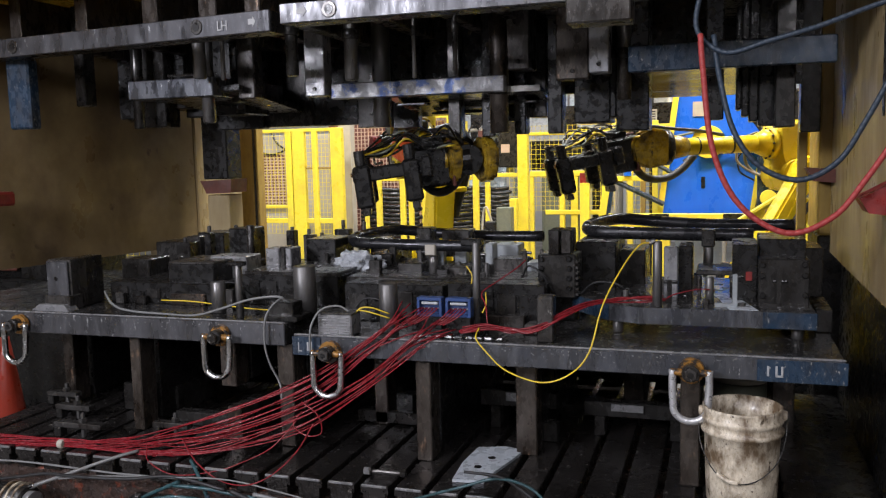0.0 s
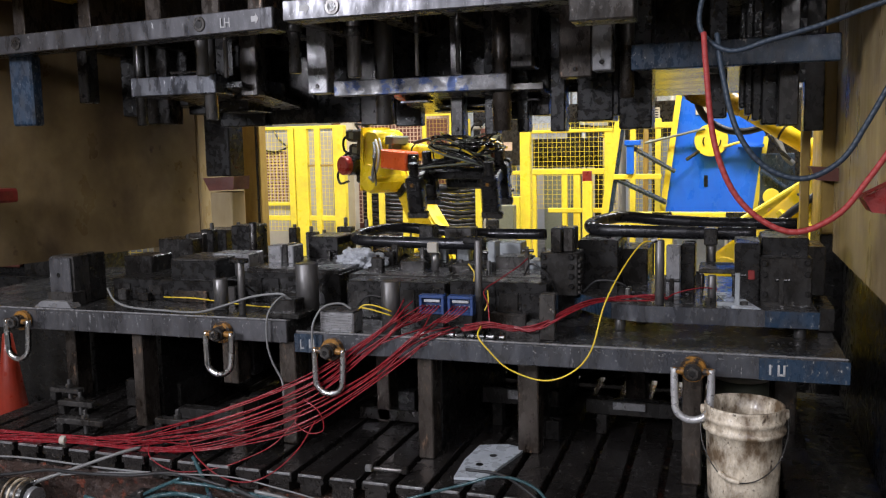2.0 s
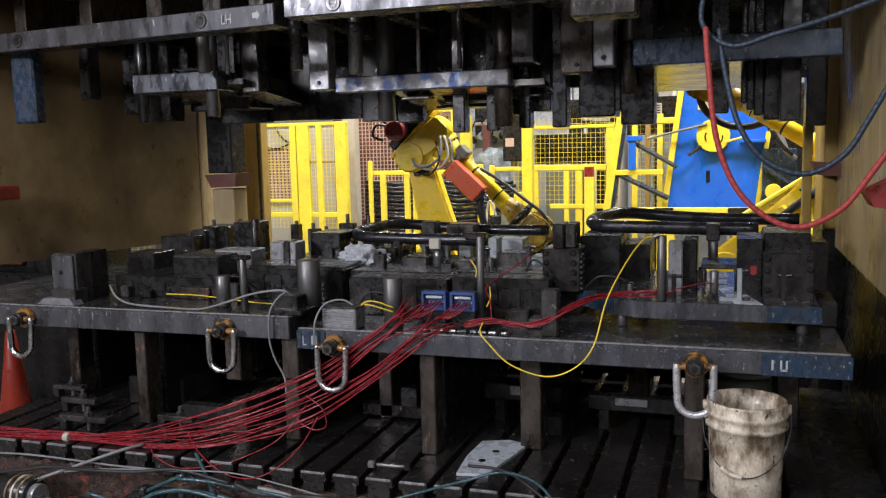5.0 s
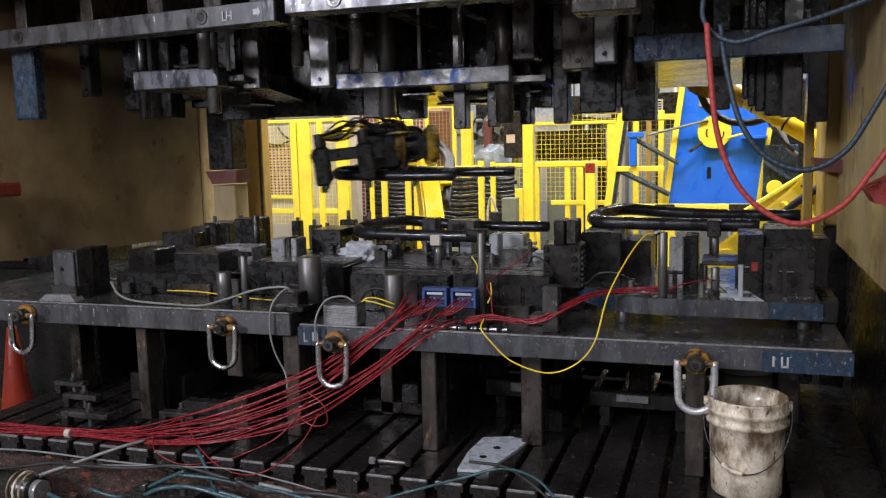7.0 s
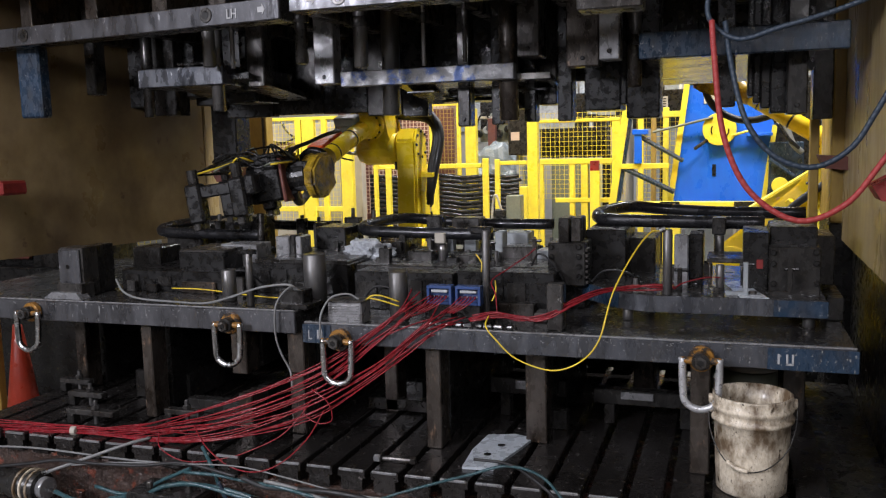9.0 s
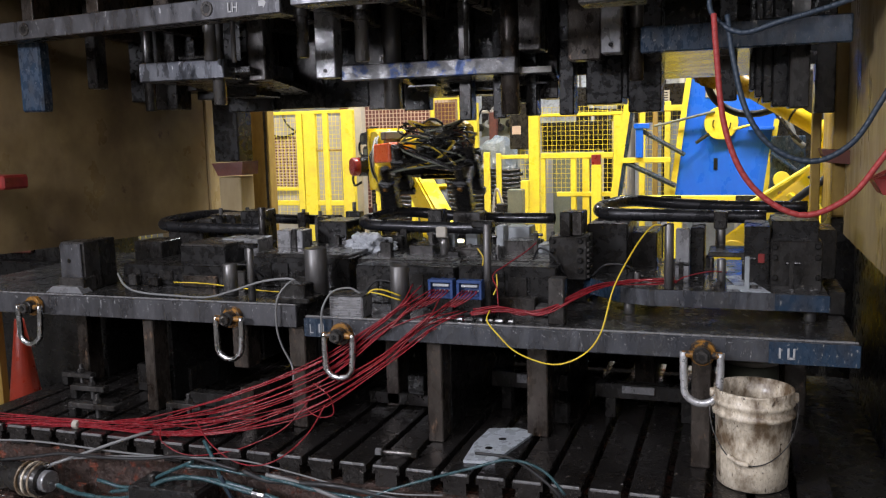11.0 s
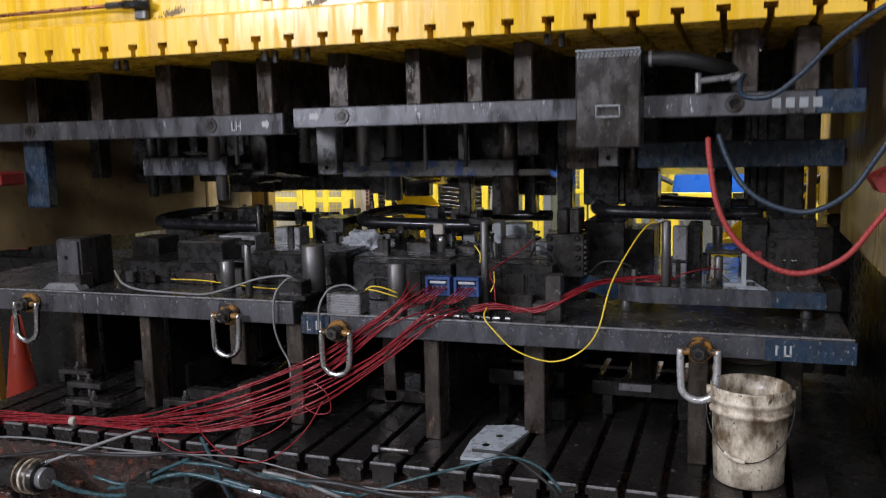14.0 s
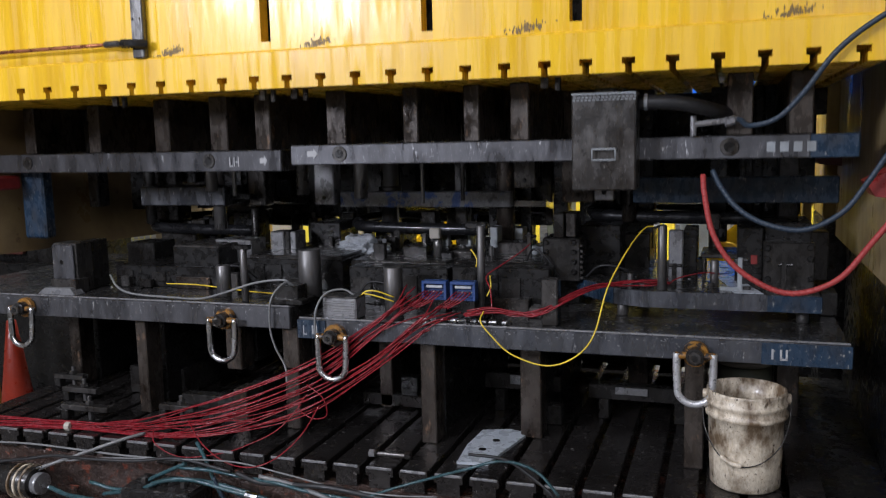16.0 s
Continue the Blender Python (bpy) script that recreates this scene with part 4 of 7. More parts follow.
# stepped plate on posts over the right die
def slab(outline, z0, z1, bevel=0.003):
    """An outline in plan, carried from z0 to z1."""
    b = bmesh.new()
    lo = [b.verts.new((x, y, z0)) for x, y in outline]
    hi = [b.verts.new((x, y, z1)) for x, y in outline]
    b.faces.new(lo[::-1])
    b.faces.new(hi)
    for k in range(len(outline)):
        j = (k + 1) % len(outline)
        b.faces.new((lo[k], lo[j], hi[j], hi[k]))
    bmesh.ops.recalc_face_normals(b, faces=b.faces)
    bmesh.ops.bevel(b, geom=b.edges[:], offset=bevel, segments=1, affect="EDGES")
    return b


part("upper_plate", slab([(-0.69, 3.98), (-0.47, 3.72), (-0.34, 3.672), (0.362, 3.672), (0.362, 4.6), (-0.69, 4.6)], 1.055, 1.127), SHOETOP, LOWER_R, "oil-wet steel plate on posts")
part("plate_edge", slab([(-0.47, 3.716), (-0.34, 3.664), (0.362, 3.664), (0.362, 3.6718), (-0.339, 3.6718), (-0.469, 3.7198)], 1.055, 1.127, 0.002), EDGEBLUE, LOWER_R, "bare scraped plate edge")
part("plate_edge", slab([(-0.693, 3.975), (-0.472, 3.715), (-0.4705, 3.7195), (-0.6905, 3.9795)], 1.055, 1.127, 0.0008), BLUEPLATE, LOWER_R, "worn blue paint on the plate edge")
block(LOWER_R, "plate_end", 0.16, 0.366, 3.658, 3.6635, 1.057, 1.125, BLUEPLATE, "worn blue paint on the plate end")
for sx, sy in ((-0.435, 3.75), (0.3, 3.75), (-0.4, 4.4), (0.3, 4.4)):
    pin(LOWER_R, "plate_post", sx, sy, 1.0, 1.055, 0.024, RODS)
block(LOWER_R, "shoe_end", 0.13, 0.446, 3.364, 3.3685, 0.913, 0.998, BLUEPLATE, "worn blue paint on the shoe end")
block(LOWER_R, "shoe_end", -1.842, -1.70, 3.364, 3.3685, 0.913, 0.998, BLUEPLATE, "worn blue paint on the shoe end")
block(LOWER_R, "shoe_lip", -1.84, 0.44, 3.375, 3.39, 1.0, 1.006, GREY)
block(LOWER_L, "shoe_lip", -4.1, -1.91, 3.415, 3.425, 1.04, 1.044, GREY)
block(LOWER_R, "end_stop", 0.38, 0.45, 3.9, 4.5, 1.0, 1.1, DARKSTEEL)
lettering("L", (-1.815, 3.3635, 0.93), 0.062, PAINTMARK, LOWER_R, squash=0.7)
for gx in (-1.768, -1.75, 0.165, 0.195, 0.215):
    block(LOWER_R, "paint_bar", gx, gx + 0.008, 3.362, 3.3638, 0.935, 0.975, PAINTMARK)
block(LOWER_R, "paint_bar", 0.195, 0.223, 3.362, 3.3638, 0.932, 0.94, PAINTMARK)


# pale patch on the stepped plate: a light reflection laid on as colour
b = bmesh.new()
b.faces.new([b.verts.new(v) for v in ((-0.04, 4.05, 1.1285), (0.0, 3.85, 1.1285), (0.03, 3.67, 1.1285), (0.144, 3.67, 1.1285), (0.11, 3.8, 1.1285), (0.039, 4.1, 1.1285))])
r = bmesh.ops.extrude_face_region(b, geom=b.faces[:])
for v in r["geom"]:
    if isinstance(v, bmesh.types.BMVert):
        v.co.z += 0.002
bmesh.ops.recalc_face_normals(b, faces=b.faces)
part("worn_patch", b, PALEPLATE, LOWER_R, "pale patch standing for a light reflection on the plate")


def small_fittings():
    """Cap screws, sensor brackets, dowels and stops on the die blocks."""
    rng = random.Random(14)
    for d, x0, x1, y, z in ((LOWER_L, -3.15, -2.68, 3.779, 1.085), (LOWER_L, -2.35, -1.95, 3.849, 1.1), (LOWER_R, -1.78, -1.32, 3.749, 1.09), (LOWER_R, -1.25, -0.82, 3.749, 1.09)):
        for k in range(5):
            x = x0 + (x1 - x0) * (k + 0.5) / 5
            part("cap_screw", rod((x, y + 0.004, z), (x, y - 0.008, z), 0.011, 10), DARKSTEEL, d)
    for d, x0, x1, y0, y1, z, n in ((LOWER_L, -3.15, -2.25, 3.9, 4.7, 1.13, 16), (LOWER_L, -2.3, -1.95, 4.0, 4.6, 1.165, 9), (LOWER_R, -1.8, -0.9, 3.95, 4.6, 1.185, 20), (LOWER_R, -0.5, 0.3, 3.75, 4.4, 1.127, 14)):
        for k in range(n):
            x, y = rng.uniform(x0, x1), rng.uniform(y0, y1)
            kind = k % 4
            h = rng.uniform(0.02, 0.09)
            if kind == 0:
                part("dowel", rod((x, y, z - 0.01), (x, y, z + h), 0.012, 10), RODS, d)
            elif kind == 1:
                part("stop", box(x - 0.03, x + 0.03, y - 0.02, y + 0.02, z - 0.01, z + h, 0.004), rng.choice((DARKSTEEL, STEEL, BLACK)), d)
                part("cap_screw", rod((x, y, z + h), (x, y, z + h + 0.012), 0.01, 8), BLACK, d)
            elif kind == 2:
                b = box(x - 0.045, x + 0.045, y - 0.012, y + 0.012, z - 0.01, z + 0.015, 0.002)
                box(x + 0.025, x + 0.045, y - 0.012, y + 0.012, z + 0.012, z + 0.05 + h, 0.002, b)
                part("sensor_bracket", b, rng.choice((GALV, STEEL, DARKSTEEL)), d)
                part("sensor", rod((x + 0.01, y, z + 0.04 + h), (x + 0.07, y, z + 0.04 + h), 0.008, 8), BLACK, d)
            else:
                part("nut", rod((x, y, z - 0.005), (x, y, z + 0.018), 0.016, 6), STEEL, d)


small_fittings()


def die_details():
    """Bored bosses, ribs, sensors and clips on the die blocks."""
    rng = random.Random(31)
    # chamfered welded foot and plate on the end stop
    part("weld_foot", prism([(-3.41, 1.041), (-3.17, 1.041), (-3.2, 1.075), (-3.36, 1.075)], 3.47, 3.54), GREY, LOWER_L, "pale welded foot")
    part("stop_face", box(-3.36, -3.225, 3.535, 3.549, 1.08, 1.29, 0.004), PLATE, LOWER_L, "scraped stop face")
    part("stop_hole", rod((-3.3, 3.54, 1.2), (-3.3, 3.533, 1.2), 0.012, 12, bevel=0.001), BLACK, LOWER_L)
    for x, y, z, w, h, m in ((-3.1, 3.775, 1.041, 0.05, 0.06, STEEL), (-2.98, 3.775, 1.041, 0.07, 0.045, DARKSTEEL), (-2.45, 3.8, 1.041, 0.06, 0.09, STEEL), (-2.1, 3.8, 1.041, 0.08, 0.07, DARKSTEEL)):
        part("clip", box(x, x + w, y - 0.04, y - 0.001, z, z + h, 0.005), m, LOWER_L)
    for k in range(10):
        x, y = -3.1 + 0.125 * k + rng.uniform(-0.03, 0.03), rng.uniform(4.35, 4.8)
        h = rng.uniform(1.24, 1.36)
        c = part("locator", box(x - rng.uniform(0.02, 0.05), x + rng.uniform(0.02, 0.05), y, y + 0.06, 1.1, h, 0.005), rng.choice((BLACK, DARKSTEEL, STEEL)), LOWER_L)
        part("locator_tip", rod((x, y + 0.03, h), (x, y + 0.03, h + rng.uniform(0.02, 0.06)), 0.012, 10), RODS, c)
    for k in range(12):
        x, y = -1.8 + 0.09 * k + rng.uniform(-0.03, 0.03), rng.uniform(4.3, 4.65)
        h = rng.uniform(1.22, 1.3)
        c = part("locator", box(x - rng.uniform(0.015, 0.05), x + rng.uniform(0.015, 0.05), y, y + 0.05, 1.17, h, 0.004), rng.choice((BLACK, DARKSTEEL, GALV)), LOWER_R)
        part("locator_tip", rod((x, y + 0.025, h), (x, y + 0.025, h + rng.uniform(0.02, 0.05)), 0.01, 10), RODS, c)
    for k in range(7):
        z = 1.13 + 0.025 * k
        part("rack_tooth", box(-0.66 + 0.001 * k, -0.632, 3.885, 3.96, z, z + 0.014, 0.002), STEEL, LOWER_R)
    for x0, x1, y, z0, z1, nx in ((-1.74, -1.27, 3.749, 1.02, 1.16, 4), (-1.2, -0.78, 3.749, 1.02, 1.17, 4), (-3.14, -2.83, 3.779, 1.05, 1.13, 3), (-2.37, -1.97, 3.849, 1.06, 1.18, 4)):
        d = LOWER_L if x1 < -1.9 else LOWER_R
        for k in range(nx):
            a = x0 + (x1 - x0) * (k + 0.06) / nx
            part("cover_strip", box(a, a + (x1 - x0) / nx * 0.84, y - 0.006, y - 0.0005, z0 + rng.uniform(0, 0.02), z1 - rng.uniform(0, 0.03), 0.002), rng.choice((BLACK, DARKSTEEL, BLACK)), d)
    for pts in ([(-2.5, 3.75, 1.1), (-2.45, 3.72, 1.16), (-2.36, 3.74, 1.17), (-2.3, 3.8, 1.1)], [(-1.7, 3.72, 1.05), (-1.62, 3.7, 1.12), (-1.52, 3.71, 1.1), (-1.45, 3.73, 1.02)], [(-0.62, 3.9, 1.14), (-0.55, 3.86, 1.2), (-0.45, 3.87, 1.19), (-0.4, 3.92, 1.13)], [(-0.9, 3.9, 1.21), (-0.86, 3.86, 1.27), (-0.8, 3.85, 1.24), (-0.74, 3.87, 1.14)]):
        part("sensor_lead", sweep(pts, 0.005, 6), BLACKHOSE, LOWER_L if pts[0][0] < -1.9 else LOWER_R, smooth=True)


die_details()


def edge_wear():
    """Bright nicks along the top edge of the shoe fronts."""
    for d, x0, x1, y, zt, seed in ((LOWER_L, -4.0, -1.93, 3.4095, 1.04, 5), (LOWER_R, -1.65, 0.1, 3.3695, 1.0, 6)):
        rng = random.Random(seed)
        nick = bmesh.new()
        for k in range(110):
            x, w, h = rng.uniform(x0, x1), rng.uniform(0.002, 0.012), rng.uniform(0.002, 0.008)
            z = zt - abs(rng.gauss(0, 0.012)) - 0.003
            prism([(x, z), (x + w, z - 0.3 * h), (x + 0.8 * w, z - h), (x + 0.1 * w, z - 0.8 * h)], y - 0.0012, y - 0.0002, nick)
        tagged(part("worn_rim", nick, GREY, d), "bright nicks along the shoe edge", kind="stuff")


edge_wear()


def chips():
    """Thin scraps, chips and oil-wet bits lying on the shoes and the bed."""
    for name, x0, x1, y0, y1, z, n, m, seed in (("metal_chips", -4.0, -1.95, 3.43, 3.85, 1.0405, 70, STEEL, 1), ("metal_chips", -1.8, 0.4, 3.4, 3.72, 1.0005, 80, STEEL, 2), ("metal_chips", -3.5, 0.3, 3.13, 3.9, 0.4505, 240, STEEL, 3), ("metal_chips", -0.5, 0.33, 3.7, 4.2, 1.1275, 60, GREY, 4)):
        rng = random.Random(seed)
        b = bmesh.new()
        for k in range(n):
            x, y = rng.uniform(x0, x1), rng.uniform(y0, y1)
            a, l, w = rng.uniform(0, 3.1), rng.uniform(0.003, 0.01), rng.uniform(0.0015, 0.004)
            if z < 0.5 and abs((x + 3.6) / 0.15 - round((x + 3.6) / 0.15)) > 0.36:
                continue
            c, q = math.cos(a), math.sin(a)
            o = [(x + c * i * l - q * j * w, y + q * i * l + c * j * w) for i, j in ((-1, -1), (1, -0.6), (0.8, 1), (-0.7, 0.8))]
            lo = [b.verts.new((px, py, z)) for px, py in o]
            hi = [b.verts.new((px, py, z + rng.uniform(0.001, 0.004))) for px, py in o]
            b.faces.new(hi)
            for i in range(4):
                b.faces.new((lo[i], lo[(i + 1) % 4], hi[(i + 1) % 4], hi[i]))
        solo(name, b, m, "small bright metal chips scattered on oily steel", "metal chips", kind="stuff")


chips()


# ---- what lies under and before the dies ----
def under_die():
    ob = thing("scrap_plate", (-0.98, 3.5, 0.451), "pale grey drilled steel plate lying on the press bed", "steel plate")
    b = bmesh.new()
    o = [(-1.05, 3.22), (-0.92, 3.235), (-0.9, 3.35), (-0.865, 3.5), (-0.84, 3.63), (-0.93, 3.66), (-1.05, 3.62), (-1.065, 3.42)]
    lo = [b.verts.new((x, y, 0.451)) for x, y in o]
    hi = [b.verts.new((x, y, 0.463)) for x, y in o]
    b.faces.new(hi)
    b.faces.new(lo[::-1])
    for k in range(len(o)):
        b.faces.new((lo[k], lo[(k + 1) % len(o)], hi[(k + 1) % len(o)], hi[k]))
    bmesh.ops.recalc_face_normals(b, faces=b.faces)
    part("plate", b, PALEPLATE, ob)
    for hx, hy in ((-0.985, 3.38), (-0.955, 3.5)):
        part("hole", rod((hx, hy, 0.46), (hx, hy, 0.4645), 0.017, 14, bevel=0.0005), BLACK, ob)
    ob = thing("hex_bolt", (-1.35, 3.2, 0.47), "loose greasy hex bolt with washer on the press bed", "bolt")
    part("shank", rod((-1.40, 3.2, 0.47), (-1.27, 3.21, 0.468), 0.011, 10), STEEL, ob)
    part("head", rod((-1.435, 3.198, 0.47), (-1.405, 3.2, 0.47), 0.017, 6), GREY, ob)
    part("washer", rod((-1.405, 3.2, 0.474), (-1.397, 3.2, 0.474), 0.024, 16), STEEL, ob)
    part("nut", rod((-1.275, 3.21, 0.47), (-1.25, 3.212, 0.47), 0.018, 6), DARKSTEEL, ob)
    for k, (x0, x1, y, z0, z1, m) in enumerate(((-1.13, -0.75, 3.95, 0.56, 0.64, DARKSTEEL), (-0.62, -0.12, 3.95, 0.545, 0.615, DARKSTEEL), (-1.75, -1.3, 3.85, 0.46, 0.52, DARKSTEEL),
                                              (-1.56, -1.47, 3.9, 0.45, 0.6, BLACK), (-0.8, -0.72, 3.8, 0.45, 0.54, DARKSTEEL), (-2.66, -2.35, 3.6, 0.45, 0.52, DARKSTEEL))):
        sup = thing("support_bar", ((x0 + x1) / 2, y, z0), "greasy dark steel support bar under the die", "steel bar", "support bars under the dies")
        part("bar", box(x0, x1, y, y + 0.07, z0, z1, 0.004), m, sup)
        if z0 > 0.5:
            part("foot", box(x0 + 0.05, x0 + 0.1, y, y + 0.07, 0.45, z0, 0.003), m, sup)
            part("foot", box(x1 - 0.1, x1 - 0.05, y, y + 0.07, 0.45, z0, 0.003), m, sup)
            part("bright_strip", box(x0 + 0.13, x0 + 0.28, y - 0.01, y - 0.0005, z0 + 0.03, z1 - 0.005, 0.002), GREY, sup)
    # clamps and straps on the left of the bed
    for x, y, s in ((-2.55, 3.42, 0.2), (-3.0, 3.3, 0.28), (-3.25, 3.55, 0.22), (-3.5, 3.75, 0.2)):
        c = thing("clamp_strap", (x, y, 0.452), "greasy steel clamp strap with stud and nut on the bed", "clamp", "bed clamps")
        part("strap", box(x - s / 2, x + s / 2, y - 0.025, y + 0.025, 0.50, 0.528, 0.004), STEEL, c)
        part("heel", box(x - s / 2, x - s / 2 + 0.04, y - 0.025, y + 0.025, 0.452, 0.5, 0.004), DARKSTEEL, c)
        part("stud", rod((x + 0.02, y, 0.452), (x + 0.02, y, 0.575), 0.011, 8), RODS, c)
        part("nut", rod((x + 0.02, y, 0.528), (x + 0.02, y, 0.55), 0.021, 6), STEEL, c)
    bx = thing("bed_block", (-2.9, 3.9, 0.45), "dark greasy steel block on the press bed", "steel block")
    part("block", box(-3.1, -2.75, 3.75, 4.1, 0.451, 0.6, 0.006), DARKSTEEL, bx)
    pb = thing("drum", (0.08, 3.86, 0.451), "pale olive plastic drum under the die, behind the bucket", "drum")
    part("body", rod((0.08, 3.86, 0.451), (0.08, 3.86, 0.79), 0.118, 28, 0.112, 0.012), OLIVE, pb, smooth=True)
    part("lid", rod((0.08, 3.86, 0.79), (0.08, 3.86, 0.815), 0.122, 28, bevel=0.006), PANEL, pb, smooth=True)
    # black sheet added to hide the lit floor behind, so this space stays dark
    back = thing("under_die_backing", (-1.8, 4.95, 0.45), "black plate added behind the dies to darken the space below them", "chute")
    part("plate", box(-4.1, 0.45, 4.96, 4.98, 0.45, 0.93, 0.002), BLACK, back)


under_die()


def front_clutter():
    v = thing("air_valve", (-3.02, 2.95, 0.27), "grimy white ribbed air valve before the bed", "valve")
    part("body", rod((-3.35, 2.97, 0.265), (-2.99, 2.94, 0.27), 0.07, 22), DARKSTEEL, v, smooth=True)
    for k in range(3):
        part("rib", rod((-3.1 + 0.035 * k, 2.95, 0.267), (-3.088 + 0.035 * k, 2.949, 0.267), 0.082, 22), PLASTIC, v, smooth=True)
    part("cap", rod((-2.99, 2.94, 0.27), (-2.955, 2.937, 0.27), 0.05, 18), GREY, v, smooth=True)
    part("nipple", rod((-2.955, 2.937, 0.265), (-2.91, 2.93, 0.262), 0.012, 8), CHROME, v)
    part("nipple", rod((-2.98, 2.94, 0.34), (-2.94, 2.93, 0.355), 0.012, 8), CHROME, v)
    m = thing("manifold_box", (-2.3, 2.95, 0.2), "dark greasy manifold block before the bed", "manifold")
    part("block", box(-2.48, -2.13, 2.88, 3.06, 0.1, 0.325, 0.008), BLACK, m)
    part("edge_plate", box(-2.47, -2.14, 2.885, 3.05, 0.325, 0.331, 0.002), DARKSTEEL, m)
    for hx in (-2.4, -2.3, -2.2):
        part("port", rod((hx, 2.95, 0.33), (hx, 2.95, 0.36), 0.016, 8), STEEL, m)
    h = thing("air_hoses", (-2.0, 3.0, 0.3), "grimy teal air hoses looping along the bed front", "hose")
    base = [[(-2.91, 2.93, 0.262), (-2.75, 2.9, 0.25), (-2.5, 2.9, 0.26), (-2.3, 2.92, 0.36), (-2.1, 2.95, 0.37), (-1.85, 2.96, 0.33), (-1.6, 2.97, 0.26), (-1.4, 2.97, 0.27), (-1.15, 2.98, 0.36), (-0.95, 3.0, 0.39), (-0.8, 3.02, 0.33), (-0.7, 3.03, 0.22), (-0.68, 3.03, 0.05)],
            [(-2.6, 2.92, 0.27), (-2.42, 2.92, 0.31), (-2.2, 2.93, 0.38), (-1.95, 2.95, 0.34), (-1.7, 2.97, 0.29), (-1.5, 2.98, 0.2), (-1.4, 2.98, 0.08)],
            [(-2.94, 2.93, 0.355), (-2.8, 3.0, 0.4), (-2.62, 3.08, 0.46), (-2.55, 3.16, 0.47)],
            [(-2.24, 3.12, 0.47), (-2.15, 3.06, 0.4), (-2.05, 2.98, 0.33), (-1.95, 2.97, 0.2), (-1.93, 2.97, 0.05)],
            [(-1.95, 2.96, 0.33), (-1.7, 2.95, 0.3), (-1.55, 2.95, 0.25), (-1.45, 2.96, 0.12), (-1.43, 2.96, 0.02)],
            [(-3.4, 3.02, 0.4), (-3.1, 3.04, 0.41), (-2.6, 3.05, 0.4), (-2.2, 3.05, 0.41)]]
    for k, p in enumerate(base):
        part("hose", sweep(p, (0.0105, 0.009, 0.008, 0.009, 0.008, 0.005)[k], 8), (TEALHOSE, TEALHOSE, GREYCABLE, TEALHOSE, BLUEHOSE, GREYCABLE)[k], h, smooth=True)
    for mat, r, p in ((TEALHOSE, 0.009, ((-2.689, 2.94, 0.308), (-2.522, 2.95, 0.287), (-2.315, 2.96, 0.379), (-2.177, 2.94, 0.446))),
                      (TEALHOSE, 0.008, ((-2.207, 2.94, 0.425), (-2.046, 2.95, 0.423), (-1.917, 2.96, 0.407), (-1.742, 2.94, 0.407), (-1.594, 2.95, 0.380), (-1.398, 2.96, 0.364))),
                      (GREYCABLE, 0.009, ((-1.820, 2.94, 0.427), (-1.709, 2.95, 0.410), (-1.638, 2.96, 0.389), (-1.537, 2.94, 0.375), (-1.468, 2.95, 0.349))),
                      (BLACKHOSE, 0.008, ((-3.247, 2.94, 0.343), (-3.054, 2.95, 0.375), (-2.898, 2.96, 0.402), (-2.716, 2.94, 0.414), (-2.450, 2.95, 0.426), (-2.222, 2.96, 0.455), (-1.955, 2.94, 0.432))),
                      (GREYCABLE, 0.0035, ((-2.813, 2.94, 0.393), (-2.602, 2.95, 0.424), (-2.310, 2.96, 0.444), (-1.952, 2.94, 0.477), (-1.694, 2.95, 0.444), (-1.496, 2.96, 0.410), (-1.240, 2.94, 0.412), (-1.046, 2.95, 0.423))),
                      (BLACKHOSE, 0.011, ((-1.927, 2.94, 0.430), (-1.829, 2.95, 0.397), (-1.703, 2.96, 0.396), (-1.510, 2.94, 0.414), (-1.293, 2.95, 0.391), (-1.108, 2.96, 0.376))),
                      (REDWIRE, 0.003, ((-2.148, 2.94, 0.637), (-2.094, 2.95, 0.538), (-1.995, 2.96, 0.464), (-1.858, 2.94, 0.462), (-1.743, 2.95, 0.509), (-1.626, 2.96, 0.615), (-1.531, 2.94, 0.749))),
                      (BLACKHOSE, 0.006, ((-0.911, 2.94, 0.612), (-0.783, 2.95, 0.603), (-0.700, 2.96, 0.558), (-0.600, 2.94, 0.492), (-0.571, 2.95, 0.436))),
                      (BLUEHOSE, 0.008, ((-2.040, 2.94, 0.398), (-2.023, 2.95, 0.345), (-2.002, 2.96, 0.279))),
                      (TEALHOSE, 0.006, ((-1.387, 2.94, 0.371), (-1.244, 2.95, 0.430), (-1.105, 2.96, 0.480), (-0.935, 2.94, 0.547), (-0.783, 2.95, 0.594), (-0.657, 2.96, 0.563), (-0.568, 2.94, 0.485)))):
        part("hose", sweep(p, r, 7), mat, h, smooth=True)
    for fx, fz in ((-1.9, 0.335), (-1.72, 0.3), (-1.52, 0.25)):
        part("fitting", rod((fx, 2.955, fz), (fx + 0.06, 2.957, fz - 0.008), 0.015, 8), CHROME, h)
    # grease-covered lumps and scrap along the bed front
    rng = random.Random(5)
    b = bmesh.new()
    for k in range(90):
        x, y, z = rng.uniform(-3.6, 0.6), rng.uniform(2.9, 3.07), rng.uniform(0.0, 0.2)
        s = rng.uniform(0.015, 0.05)
        box(x - s, x + s * rng.uniform(0.5, 2), y - s * 0.5, y + s * 0.5, z, z + s * rng.uniform(0.4, 1.5), 0.004, b)
    solo("scrap_heap", b, BED, "greasy rusty scrap bits before the press bed", "scrap", kind="stuff")
    cone = thing("traffic_cone", (-4.5, 4.35, 0), "dirty orange traffic cone beside the press bed", "traffic cone")
